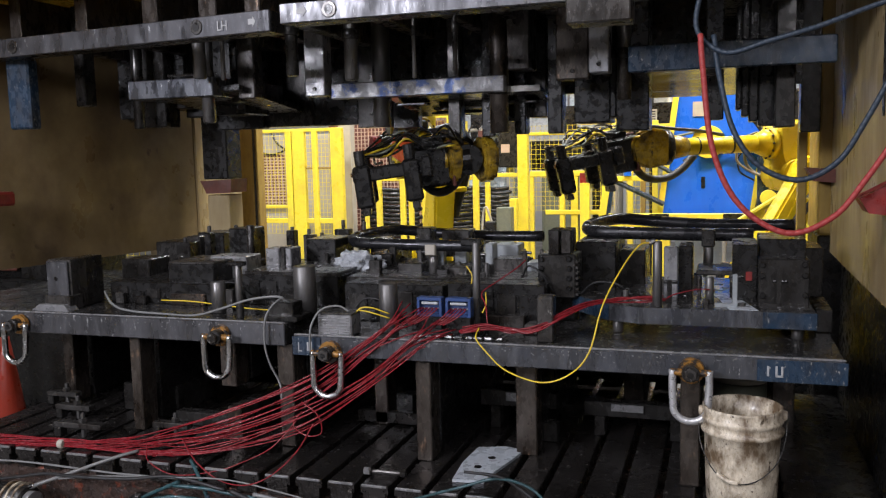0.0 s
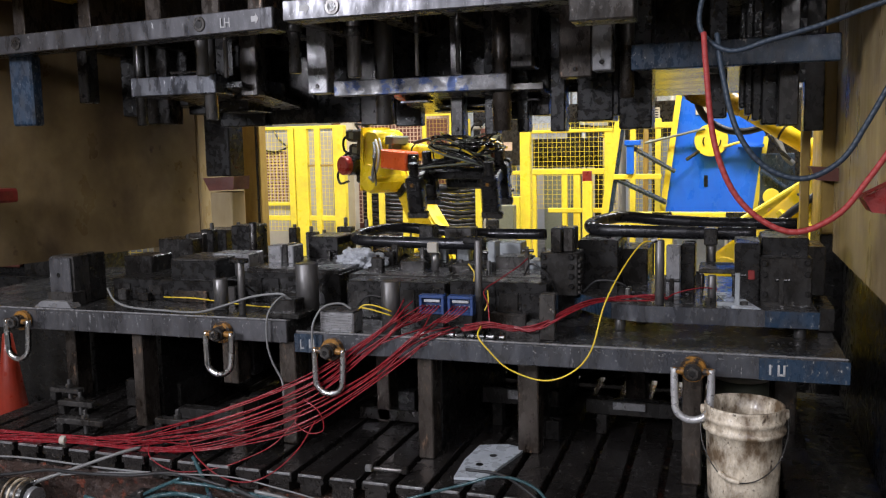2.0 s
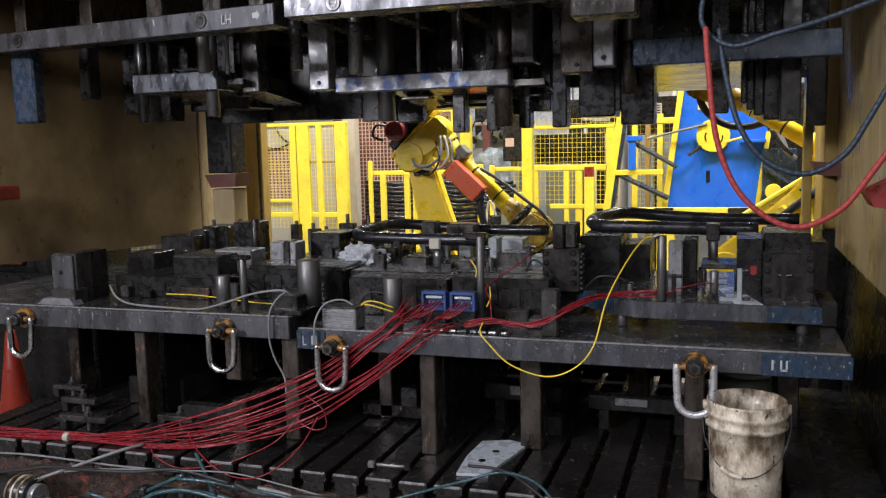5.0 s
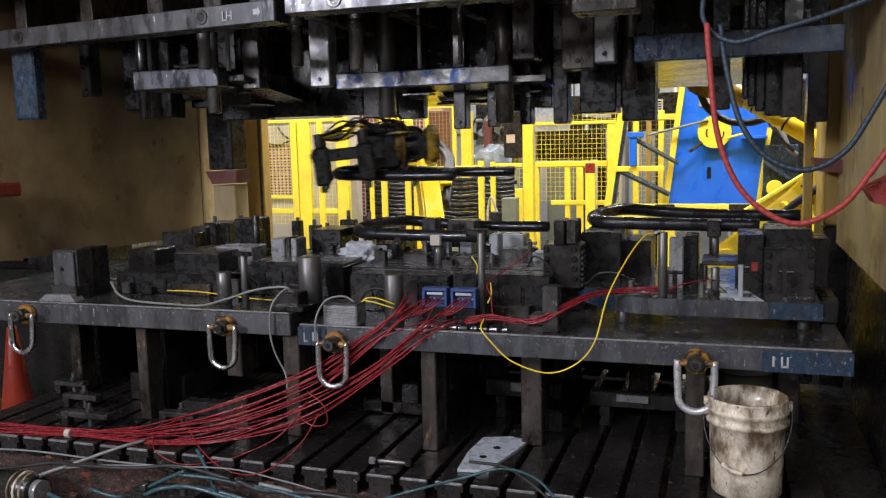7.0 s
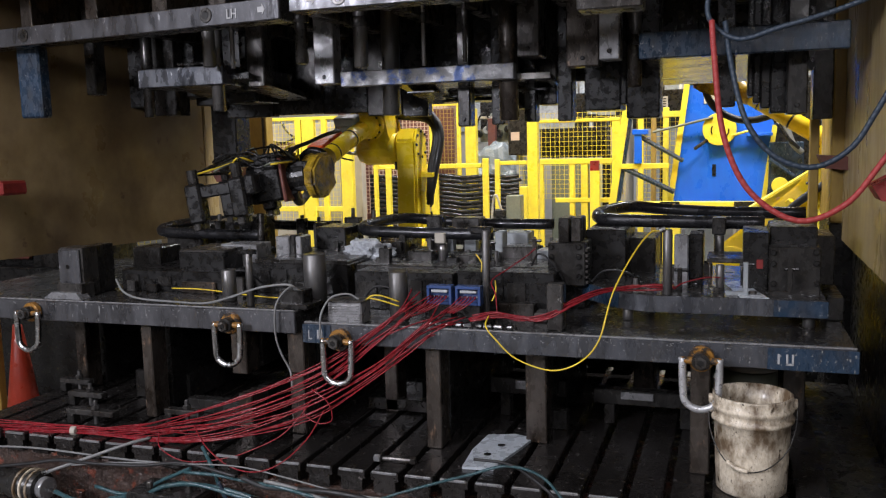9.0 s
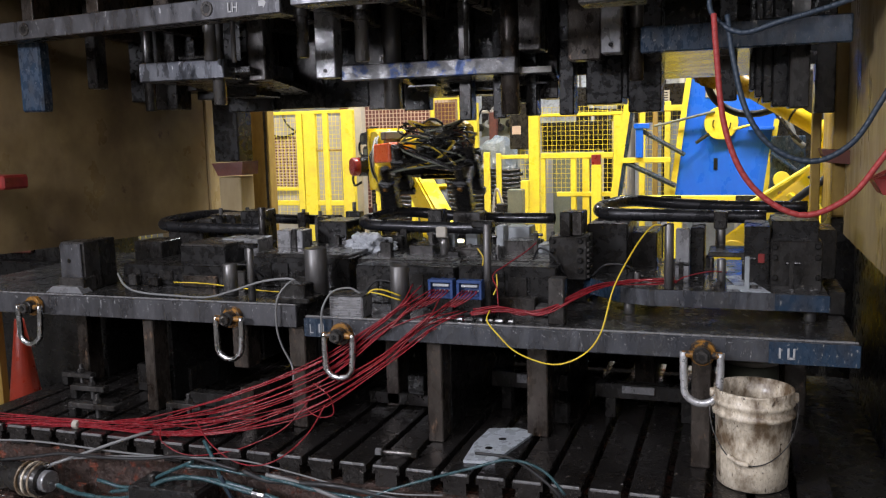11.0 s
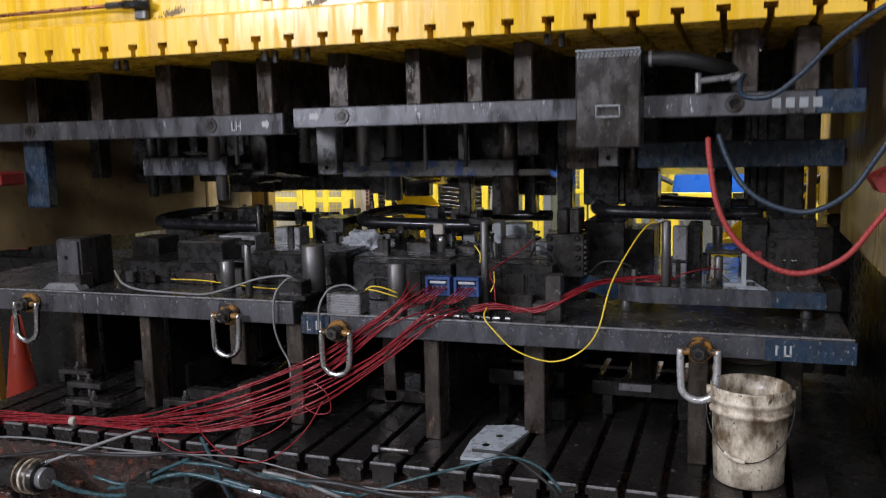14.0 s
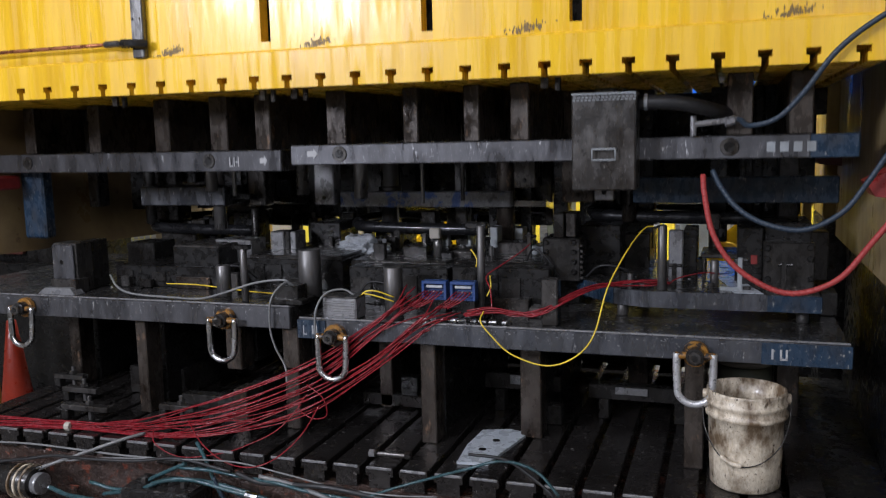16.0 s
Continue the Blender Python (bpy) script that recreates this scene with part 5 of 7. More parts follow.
    part("cone", rod((-4.52, 4.35, 0.03), (-4.52, 4.35, 0.66), 0.115, 20, 0.03), CONERED, cone, smooth=True)
    part("foot", box(-4.62, -4.28, 4.17, 4.53, 0, 0.035, 0.01), CONERED, cone)
    side = thing("side_fence", (-5.4, 6.0, 0), "yellow safety fence with wire mesh beside the press", "fence")
    for x in (-6.4, -5.7, -5.0, -4.3):
        part("post", box(x - 0.03, x + 0.03, 6.0, 6.06, 0, 1.5, 0.004), FENCE, side)
    for z in (0.15, 0.72, 1.48):
        part("rail", box(-6.4, -4.3, 6.004, 6.05, z, z + 0.05, 0.004), FENCE, side)
    hs = thing("cylinder_housing", (-4.6, 4.9, 0), "greasy dark housing with rusty red covers beside the bed", "housing")
    part("case", box(-5.35, -4.42, 4.92, 5.5, 0, 1.34, 0.02), BLACK, hs)
    for k, (x0, x1, z0, z1) in enumerate(((-5.2, -4.9, 1.02, 1.2), (-4.86, -4.62, 0.96, 1.12), (-4.6, -4.45, 1.1, 1.26))):
        cv = part("cover", box(x0, x1, 4.87, 4.918, z0, z1, 0.01), (RUSTRED, DARKSTEEL, RUSTRED)[k], hs)
        for bx in (x0 + 0.02, x1 - 0.02):
            part("bolt_head", rod((bx, 4.872, z1 - 0.02), (bx, 4.86, z1 - 0.02), 0.01, 8), STEEL, cv)
    part("pipe", sweep([(-5.3, 4.86, 1.3), (-5.0, 4.84, 1.24), (-4.7, 4.84, 1.2), (-4.5, 4.85, 1.05), (-4.46, 4.86, 0.8)], 0.02, 8), BLACKHOSE, hs, smooth=True)
    part("pipe", sweep([(-5.3, 4.84, 0.98), (-5.0, 4.83, 0.93), (-4.75, 4.83, 0.9), (-4.55, 4.85, 0.7)], 0.014, 8), REDHOSE, hs, smooth=True)
    part("mesh", mesh_grid(-6.4, -4.3, 6.025, 0.15, 1.42, 0.06), FENCE, side)


def mesh_grid(x0, x1, y, z0, z1, step, r=0.0019):
    b = bmesh.new()
    n = round((x1 - x0) / step)
    for k in range(n + 1):
        x = x0 + (x1 - x0) * k / n
        box(x - r, x + r, y - r, y + r, z0, z1, 0, b)
    n = round((z1 - z0) / step)
    for k in range(n + 1):
        z = z0 + (z1 - z0) * k / n
        box(x0, x1, y - r - 0.002, y + r - 0.002, z - r, z + r, 0, b)
    return b


front_clutter()


# ---- wiring on the dies ----
def wiring():
    rng = random.Random(3)
    ob = thing("wire_bundle", (-2.2, 3.25, 0.6), "loose bundle of thin red wires hanging from the die", "wiring")
    up = [(-1.28, 3.47, 1.1), (-1.36, 3.37, 1.05), (-1.486, 3.345, 0.951), (-1.747, 3.33, 0.772), (-2.1, 3.2, 0.63), (-2.46, 3.18, 0.53), (-2.72, 3.17, 0.475), (-2.98, 3.16, 0.468), (-3.5, 3.13, 0.455), (-4.2, 3.1, 0.45)]
    lo = [(-1.15, 3.45, 1.06), (-1.25, 3.34, 1.0), (-1.489, 3.335, 0.81), (-1.81, 3.317, 0.636), (-2.14, 3.19, 0.53), (-2.46, 3.17, 0.475), (-2.72, 3.165, 0.465), (-2.98, 3.155, 0.462), (-3.5, 3.12, 0.44), (-4.2, 3.09, 0.43)]
    for k in range(22):
        src = up if k < 12 else lo
        sp = rng.uniform(-1, 1), rng.uniform(-1, 1)
        pts = []
        for i, p in enumerate(src):
            w = (0.055, 0.04, 0.045, 0.06, 0.06, 0.035, 0.025, 0.012, 0.03, 0.05)[i]
            dx = (rng.uniform(-0.12, 0.09) if i == 0 else rng.uniform(-0.02, 0.02))
            pts.append((p[0] + dx, p[1] + 0.3 * w * sp[0] + rng.uniform(-0.006, 0.006), max(p[2] + w * sp[1] + rng.uniform(-0.017, 0.017), 0.458 if i in (6, 7) else 0.3)))
        part("wire", sweep(pts, 0.0032, 5, smooth_n=5), REDWIRE, ob, smooth=True)
    part("tie", rod((-3.0, 3.155, 0.468), (-2.97, 3.155, 0.468), 0.022, 10), PANEL, ob, "white cable tie")
    for pts in ([(-1.75, 3.2, 0.66), (-1.85, 3.16, 0.55), (-1.98, 3.14, 0.48), (-2.1, 3.1, 0.44), (-2.3, 3.08, 0.41), (-2.45, 3.1, 0.45), (-2.5, 3.16, 0.5)],
                [(-1.72, 3.2, 0.75), (-1.64, 3.19, 0.7), (-1.63, 3.2, 0.62), (-1.7, 3.2, 0.6), (-1.77, 3.21, 0.64), (-1.73, 3.22, 0.7)],
                [(-2.45, 3.18, 0.5), (-2.3, 3.17, 0.51), (-2.15, 3.2, 0.55), (-1.98, 3.2, 0.56)]):
        part("wire", sweep(pts, 0.003, 5), REDWIRE, ob, smooth=True)
    ob = thing("wire_run", (-0.8, 3.6, 1.1), "red wires running along the die to the posts", "wiring")
    run = [(-1.06, 3.42, 1.035), (-0.95, 3.44, 1.05), (-0.85, 3.45, 1.035), (-0.75, 3.44, 1.045), (-0.66, 3.48, 1.09), (-0.55, 3.58, 1.135), (-0.42, 3.68, 1.14), (-0.3, 3.72, 1.14), (-0.24, 3.74, 1.145)]
    for k in range(9):
        pts = [(x + rng.uniform(-0.01, 0.01), y + rng.uniform(-0.015, 0.015), z + rng.uniform(0, 0.025)) for x, y, z in run]
        part("wire", sweep(pts, 0.0032, 5, smooth_n=5), REDWIRE, ob, smooth=True)
    part("wire", sweep([(-0.95, 3.45, 1.06), (-0.97, 3.5, 1.14), (-1.0, 3.55, 1.19), (-0.95, 3.62, 1.23), (-0.88, 3.7, 1.28), (-0.85, 3.76, 1.31)], 0.003, 5), REDWIRE, ob, smooth=True)
    part("wire", sweep([(-0.24, 3.74, 1.145), (-0.2, 3.76, 1.17), (-0.1, 3.8, 1.19), (-0.03, 3.85, 1.18)], 0.003, 5), REDWIRE, ob, smooth=True)
    y = thing("yellow_wire", (-0.7, 3.3, 1.0), "thin yellow wire drooping over the die front", "wiring")
    part("wire", sweep([(-0.98, 3.42, 1.06), (-0.975, 3.355, 1.03), (-0.93, 3.34, 0.98), (-0.84, 3.33, 0.905), (-0.695, 3.325, 0.866), (-0.58, 3.325, 0.905), (-0.5, 3.33, 1.0), (-0.455, 3.4, 1.18), (-0.39, 3.55, 1.32), (-0.335, 3.66, 1.395), (-0.295, 3.7, 1.402)], 0.0035, 6), YELLOWWIRE, y, smooth=True)
    part("plug", rod((-0.30, 3.7, 1.402), (-0.275, 3.71, 1.408), 0.012, 8), CHROME, y)
    for pts in ([(-1.57, 3.45, 1.09), (-1.54, 3.46, 1.12), (-1.49, 3.47, 1.12), (-1.42, 3.5, 1.09)], [(-1.55, 3.46, 1.11), (-1.5, 3.47, 1.1), (-1.42, 3.5, 1.07)], [(-1.0, 3.55, 1.1), (-0.985, 3.56, 1.14), (-0.99, 3.57, 1.19)],
                [(-2.78, 3.7, 1.075), (-2.6, 3.7, 1.075), (-2.4, 3.66, 1.07), (-2.2, 3.62, 1.065), (-2.05, 3.6, 1.065)], [(-1.13, 3.75, 1.28), (-1.1, 3.74, 1.24), (-1.1, 3.73, 1.2)]):
        part("wire", sweep(pts, 0.0035, 6), YELLOWWIRE, y, smooth=True)
    g = thing("grey_cable", (-2.4, 3.5, 1.06), "grey sheathed cable lying across the die shoe", "cable")
    part("cable", sweep([(-3.05, 3.6, 1.13), (-2.95, 3.53, 1.08), (-2.83, 3.5, 1.055), (-2.6, 3.48, 1.05), (-2.42, 3.47, 1.052), (-2.27, 3.46, 1.09), (-2.13, 3.46, 1.135), (-2.02, 3.46, 1.155), (-1.95, 3.47, 1.155), (-1.93, 3.48, 1.13)], 0.0058, 8), GREYCABLE, g, smooth=True)
    part("cable", sweep([(-1.91, 3.48, 1.13), (-1.94, 3.44, 1.15), (-1.985, 3.39, 1.08), (-1.995, 3.385, 0.95), (-1.98, 3.4, 0.85), (-1.94, 3.41, 0.76), (-1.9, 3.35, 0.7)], 0.005, 7), GREYCABLE, g, smooth=True)
    part("cable", sweep([(-1.58, 3.42, 1.11), (-1.63, 3.41, 1.135), (-1.70, 3.38, 1.12), (-1.735, 3.345, 1.05), (-1.74, 3.34, 0.95), (-1.735, 3.34, 0.88)], 0.005, 7), GREYCABLE, g, smooth=True)
    j = thing("wiring_box", (-1.65, 3.42, 1.0), "worn grey metal wiring box on the die shoe", "junction box")
    part("box", box(-1.725, -1.56, 3.392, 3.5, 1.0, 1.1, 0.006), GREY, j)
    part("lid", box(-1.73, -1.555, 3.388, 3.504, 1.1, 1.106, 0.002), STEEL, j)
    for k in range(7):
        part("fin", box(-1.715, -1.57, 3.388, 3.3915, 1.012 + 0.0115 * k, 1.0165 + 0.0115 * k, 0), GREY, j)
    t = thing("terminal_block", (-1.17, 3.5, 1.0), "blue plastic terminal sockets with wired pins", "terminal block")
    for x0 in (-1.288, -1.155):
        part("socket_frame", box(x0, x0 + 0.116, 3.5, 3.55, 1.156, 1.17, 0.002), BLUEBOX, t)
        part("socket_frame", box(x0, x0 + 0.013, 3.5, 3.55, 1.085, 1.156, 0.002), BLUEBOX, t)
        part("socket_frame", box(x0 + 0.103, x0 + 0.116, 3.5, 3.55, 1.085, 1.156, 0.002), BLUEBOX, t)
        part("socket_frame", box(x0 + 0.013, x0 + 0.103, 3.5, 3.55, 1.085, 1.098, 0.002), BLUEBOX, t)
        part("insert", box(x0 + 0.013, x0 + 0.103, 3.53, 3.548, 1.098, 1.156, 0), BLUEBOX, t)
        part("latch", box(x0 + 0.02, x0 + 0.096, 3.506, 3.53, 1.138, 1.15, 0.002), PAPER, t)
        for k in range(8):
            part("terminal_screw", rod((x0 + 0.02 + 0.0108 * k, 3.53, 1.118 + 0.003 * (k % 2)), (x0 + 0.02 + 0.0108 * k, 3.514, 1.118 + 0.003 * (k % 2)), 0.004, 6, bevel=0.0005), (REDWIRE, CHROME)[k % 2], t)
        for k in range(5):
            part("wire_tail", sweep([(x0 + 0.02 + 0.018 * k, 3.514, 1.118), (x0 + 0.015 + 0.018 * k, 3.48, 1.11), (x0 - 0.01 + 0.016 * k, 3.46, 1.085), (x0 - 0.05 + 0.014 * k, 3.44, 1.06)], 0.003, 5, smooth_n=4), REDWIRE, t, smooth=True)
        part("socket_base", box(x0 + 0.004, x0 + 0.112, 3.505, 3.56, 1.03, 1.085, 0.002), BLACK, t)
    part("rail", box(-1.30, -1.0, 3.47, 3.6, 1.001, 1.03, 0.003), BLACK, t)
    for k in range(9):
        part("screw", rod((-1.27 + 0.045 * k + rng.uniform(-0.008, 0.008), 3.43, 1.012), (-1.24 + 0.045 * k, 3.432, 1.012), 0.009, 8), CHROME, t)
    r = thing("rag", (-1.8, 4.15, 1.2), "crumpled white plastic rag on the die", "rag")
    b = bmesh.new()
    bmesh.ops.create_icosphere(b, subdivisions=4, radius=1)
    for v in b.verts:
        n = noise.fractal(v.co * 1.6 + Vector((3, 1, 7)), 0.9, 2.1, 5)
        v.co = Vector((-1.87, 4.2, 1.2)) + Vector((v.co.x * 0.13, v.co.y * 0.1, v.co.z * 0.085)) * (1 + 0.55 * n)
        v.co.z = max(v.co.z, 1.176)
    part("rag_body", b, PAPER, r)


wiring()


# ---- bent tubes in the dies ----
def bent_tube(at, label):
    x, y, z = at
    ob = thing("bent_tube", at, label, "steel tube", "bent tubes in the dies")
    pts = [(0.28, -0.3, 0), (0.0, -0.29, 0.0), (-0.3, -0.27, 0.003), (-0.44, -0.25, 0.005), (-0.52, -0.19, 0.012), (-0.53, -0.08, 0.025), (-0.47, 0.1, 0.035), (-0.38, 0.22, 0.035), (-0.2, 0.28, 0.015), (0.1, 0.27, 0.0), (0.5, 0.25, 0.0)]
    part("tube", sweep([(x + a, y + b, z + c) for a, b, c in pts], 0.032, 16, hollow=0.88), TUBE, ob, smooth=True)
    return ob


TUBE_M = bent_tube((-1.5, 4.65, 1.305), "black bent steel tube clamped between the die posts")
TUBE_R = bent_tube((-0.14, 4.6, 1.38), "black bent steel tube clamped over the stepped plate")
TUBE_L = bent_tube((-2.88, 4.65, 1.285), "black bent steel tube carried in by the robot")


# ---- behind the press ----
FENCE_A = thing("safety_gate", (-4.6, 9.0, 0), "bright yellow safety gate with wire mesh", "gate")
PANEL_A = thing("partition", (-4.6, 9.8, 0), "pale partition with a perforated brown board", "partition")
BEAM = thing("steel_beam", (-4.2, 11.6, 1.9), "rust-red steel beam between posts", "beam")
RAIL = thing("guard_rail", (-3.0, 9.0, 0), "yellow tubular guard rail before the tube racks", "guard rail")
FENCE_C = thing("mesh_fence", (-1.6, 9.8, 0), "yellow wire mesh fence with rails", "fence")
BEACON = thing("marker_pole", (-1.5, 9.3, 0), "yellow marker pole with a red top", "pole")
SCREEN = thing("dark_screen", (-1.7, 10.3, 0), "dark screen board behind the mesh fence", "screen")
block(FENCE_A, "post", -4.328, -4.184, 9.0, 9.08, 0, 2.128, FENCE)
block(FENCE_A, "post", -4.912, -4.835, 9.0, 9.06, 0, 2.112, FENCE)
block(FENCE_A, "post", -4.822, -4.665, 9.003, 9.07, 0, 2.112, FENCE)
block(FENCE_A, "post", -4.567, -4.501, 9.0, 9.05, 0, 2.104, FENCE)
block(FENCE_A, "post", -5.312, -5.25, 9.0, 9.06, 0, 2.142, FENCE)
block(FENCE_A, "rail", -5.36, -4.2, 9.012, 9.05, 2.09, 2.13, FENCE)
block(FENCE_A, "rail", -5.336, -4.25, 9.014, 9.052, 1.02, 1.08, FENCE)
block(FENCE_A, "rail", -4.66, -4.34, 9.016, 9.05, 1.655, 1.68, DULLYELLOW)
block(FENCE_A, "rail", -5.336, -4.9, 9.016, 9.05, 1.2, 1.235, FENCE)
block(PANEL_A, "board", -5.75, -4.718, 9.8, 9.85, 0, 2.084, PANEL)
block(PANEL_A, "perforated_board", -5.7, -5.3, 9.74, 9.77, 1.169, 1.85, CARDBOARD)
block(PANEL_A, "board", -4.629, -4.465, 9.85, 9.9, 0, 2.169, PANEL)
block(BEAM, "beam", -5.54, -4.255, 11.5, 11.8, 2.104, 2.274, RUSTRED)
block(RAIL, "rail", -3.906, -2.634, 9.004, 9.05, 1.505, 1.556, FENCE)
block(RAIL, "rail", -2.473, -2.12, 9.004, 9.05, 1.533, 1.577, FENCE)
block(RAIL, "post", -3.752, -3.689, 8.95, 9.0, 0, 1.528, FENCE)
block(RAIL, "post", -3.462, -3.401, 8.95, 9.0, 0, 1.524, FENCE)
block(RAIL, "post", -3.36, -3.306, 8.95, 9.0, 0, 1.523, FENCE)
block(RAIL, "post", -3.191, -3.124, 8.95, 9.0, 0, 1.57, FENCE)
block(RAIL, "post", -2.606, -2.542, 8.95, 9.0, 0, 1.61, FENCE)
block(RAIL, "post", -2.466, -2.415, 8.95, 9.0, 0, 1.596, FENCE)
block(RAIL, "post", -3.896, -3.854, 8.95, 9.0, 0, 1.671, FENCE)
block(RAIL, "post", -3.2, -3.06, 10.25, 10.35, 0, 2.2, FENCE)
block(RAIL, "post", -2.116, -2.005, 9.008, 9.1, 0, 2.066, FENCE)
block(RAIL, "post", -2.158, -2.079, 8.8, 8.9, 0, 1.309, FENCE)
block(FENCE_C, "post", -1.347, -1.25, 10.0, 10.08, 0, 2.031, FENCE)
block(FENCE_C, "post", -2.115, -2.068, 9.6, 9.66, 0, 1.54, FENCE)
block(FENCE_C, "post", -1.769, -1.711, 9.6, 9.66, 0, 1.566, FENCE)
block(FENCE_C, "post", -1.64, -1.564, 9.6, 9.66, 0, 1.563, FENCE)
block(FENCE_C, "rail", -2.207, -1.255, 9.992, 10.04, 1.99, 2.028, FENCE)
block(FENCE_C, "rail", -2.11, -1.293, 9.592, 9.655, 1.513, 1.575, FENCE)
block(FENCE_C, "rail", -1.931, -1.262, 9.59, 9.654, 1.081, 1.132, FENCE)
block(BEACON, "pole", -1.49, -1.386, 9.3, 9.38, 0, 1.447, FENCE)
block(BEACON, "cap", -1.491, -1.394, 9.31, 9.38, 1.441, 1.556, RED)
block(SCREEN, "screen", -2.255, -1.435, 10.3, 10.35, 1.575, 1.927, BLACK)

part("mesh", mesh_grid(-5.28, -4.35, 9.02, 0.9, 2.1, 0.05), FENCE, FENCE_A)
part("mesh", mesh_grid(-2.45, -1.2, 10.02, 1.1, 2.1, 0.055), FENCE, FENCE_C)
part("post", box(-4.55, -4.45, 11.3, 11.4, 0, 2.1, 0.005), RUSTRED, BEAM)
part("post", box(-3.2, -3.1, 11.3, 11.4, 0, 2.1, 0.005), RUSTRED, BEAM)
part("foot", box(-2.4, -2.3, 10.3, 10.4, 0, 1.6, 0.005), BLACK, SCREEN)
part("foot", box(-1.5, -1.4, 10.3, 10.4, 0, 1.6, 0.005), BLACK, SCREEN)
for k in range(17):
    b = bmesh.new()
    for j in range(7):
        box(-5.675 + 0.053 * j, -5.64 + 0.053 * j, 9.735, 9.7395, 1.2 + 0.038 * k, 1.222 + 0.038 * k, 0, b)
    part("hole_row", b, RUSTRED, PANEL_A)
part("cable", sweep([(-5.3, 9.72, 1.9), (-5.4, 9.72, 1.97), (-5.46, 9.72, 2.06), (-5.5, 9.72, 2.16)], 0.014, 6), BLACK, PANEL_A)
part("cable", sweep([(-5.62, 9.72, 1.86), (-5.48, 9.72, 1.84), (-5.36, 9.72, 1.87), (-5.3, 9.72, 1.9)], 0.012, 6), BLACK, PANEL_A)


def mesh_screen():
    """Pale wire screen before a rust-brown partition, with a yellow top rail."""
    ob = thing("mesh_screen", (-4.0, 10.2, 0), "pale wire mesh screen with yellow top rail", "fence")
    part("mesh", mesh_grid(-4.6, -3.62, 10.2, 0.9, 2.25, 0.05, 0.0045), CARDBOARD, ob)
    part("mesh", mesh_grid(-3.6, -3.27, 10.2, 0.9, 2.25, 0.05, 0.003), DULLYELLOW, ob)
    part("rail", box(-4.62, -3.27, 10.18, 10.22, 2.245, 2.275, 0.003), FENCE, ob)
    for x in (-4.64, -3.62, -3.26):
        part("post", box(x - 0.025, x + 0.025, 10.17, 10.21, 0, 2.27, 0.004), FENCE, ob)
    p = thing("rust_partition", (-4.2, 10.8, 0), "rust-brown painted steel partition with a dark top beam", "partition")
    part("sheet", box(-4.95, -3.55, 10.85, 10.9, 0, 2.24, 0.004), RUSTRED, p)
    part("top_beam", box(-4.98, -3.87, 10.8, 10.95, 2.27, 2.52, 0.006), RUSTRED, p)
    for x in (-4.9, -4.4, -3.9):
        part("stiffener", box(x, x + 0.05, 10.8, 10.848, 0, 2.25, 0.004), RUSTRED, p)
    w = thing("pale_column", (-4.27, 9.3, 0), "pale painted column beside the gate", "column")
    part("shaft", box(-4.36, -4.2, 9.3, 9.42, 0, 2.3, 0.006), PANEL, w)
    part("foot_plate", box(-4.42, -4.14, 9.24, 9.48, 0, 0.03, 0.004), GALV, w)


mesh_screen()


def far_machines():
    """Grey machine heads, wiring and a monitor arm seen over the tube racks."""
    g = thing("control_box", (-2.46, 10.0, 0), "grey control box on a post with a pinkish label", "control box")
    part("box", box(-2.58, -2.34, 10.0, 10.18, 1.62, 2.25, 0.01), DARKSTEEL, g)
    part("label", box(-2.545, -2.44, 9.994, 9.999, 1.795, 1.895, 0), CARDBOARD, g)
    part("post", box(-2.5, -2.42, 10.06, 10.12, 0, 1.62, 0.004), GALV, g)
    part("conduit", sweep([(-2.4, 10.05, 2.2), (-2.2, 10.05, 2.32), (-1.95, 10.1, 2.3), (-1.8, 10.2, 2.4)], 0.018, 7), BLACK, g, smooth=True)
    m = thing("milling_machine", (-3.1, 11.6, 0), "grey machine with motors and loose cables on top", "machine")
    part("body", box(-3.5, -2.72, 11.6, 12.1, 0, 1.78, 0.015), GALV, m)
    part("cowl", prism([(-3.4, 1.78), (-2.8, 1.78), (-2.86, 2.0), (-3.2, 2.06), (-3.4, 1.95)], 11.62, 12.0), OLIVE, m)
    for k in range(5):
        x = -3.42 + 0.15 * k
        part("motor", rod((x, 11.5, 1.9 + 0.05 * (k % 2)), (x, 11.66, 1.9 + 0.05 * (k % 2)), 0.055, 14), (BLACK, GALV, STEEL)[k % 3], m)
        part("cable", sweep([(x, 11.5, 1.95), (x + 0.05, 11.45, 2.1), (x + 0.12, 11.48, 2.18), (x + 0.2, 11.6, 2.05)], 0.012, 6), (BLACK, GREYCABLE)[k % 2], m, smooth=True)
    part("ledge", box(-3.6, -2.62, 11.55, 12.0, 2.1, 2.14, 0.004), PANEL, m)
    w = thing("window_band", (-3.6, 16.9, 2.2), "pale blue translucent wall sheet of the far hall", "wall sheet", kind="structure")
    for k in range(6):
        part("sheet", box(-7.4 + 1.5 * k, -5.94 + 1.5 * k, 16.9, 16.95, 2.0, 3.4, 0.004), PALEPLATE, w)
    for k in range(9):
        x = -1.9 + 0.24 * k
        p = thing("machine_pipe", (x, 12.0, 0), "thin grey upright pipe on the far machines", "pipe", "pipes on the far machines")
        part("pipe", rod((x, 12.0, 0), (x, 12.0, 2.35 + 0.13 * (k % 3)), 0.03, 10), (GALV, BLACK, PANEL)[k % 3], p, smooth=True)
        part("bracket", box(x - 0.1, x + 0.1, 11.96, 11.969, 2.05 + 0.06 * (k % 4), 2.13 + 0.06 * (k % 4), 0.003), (BLACK, GALV)[k % 2], p)


far_machines()


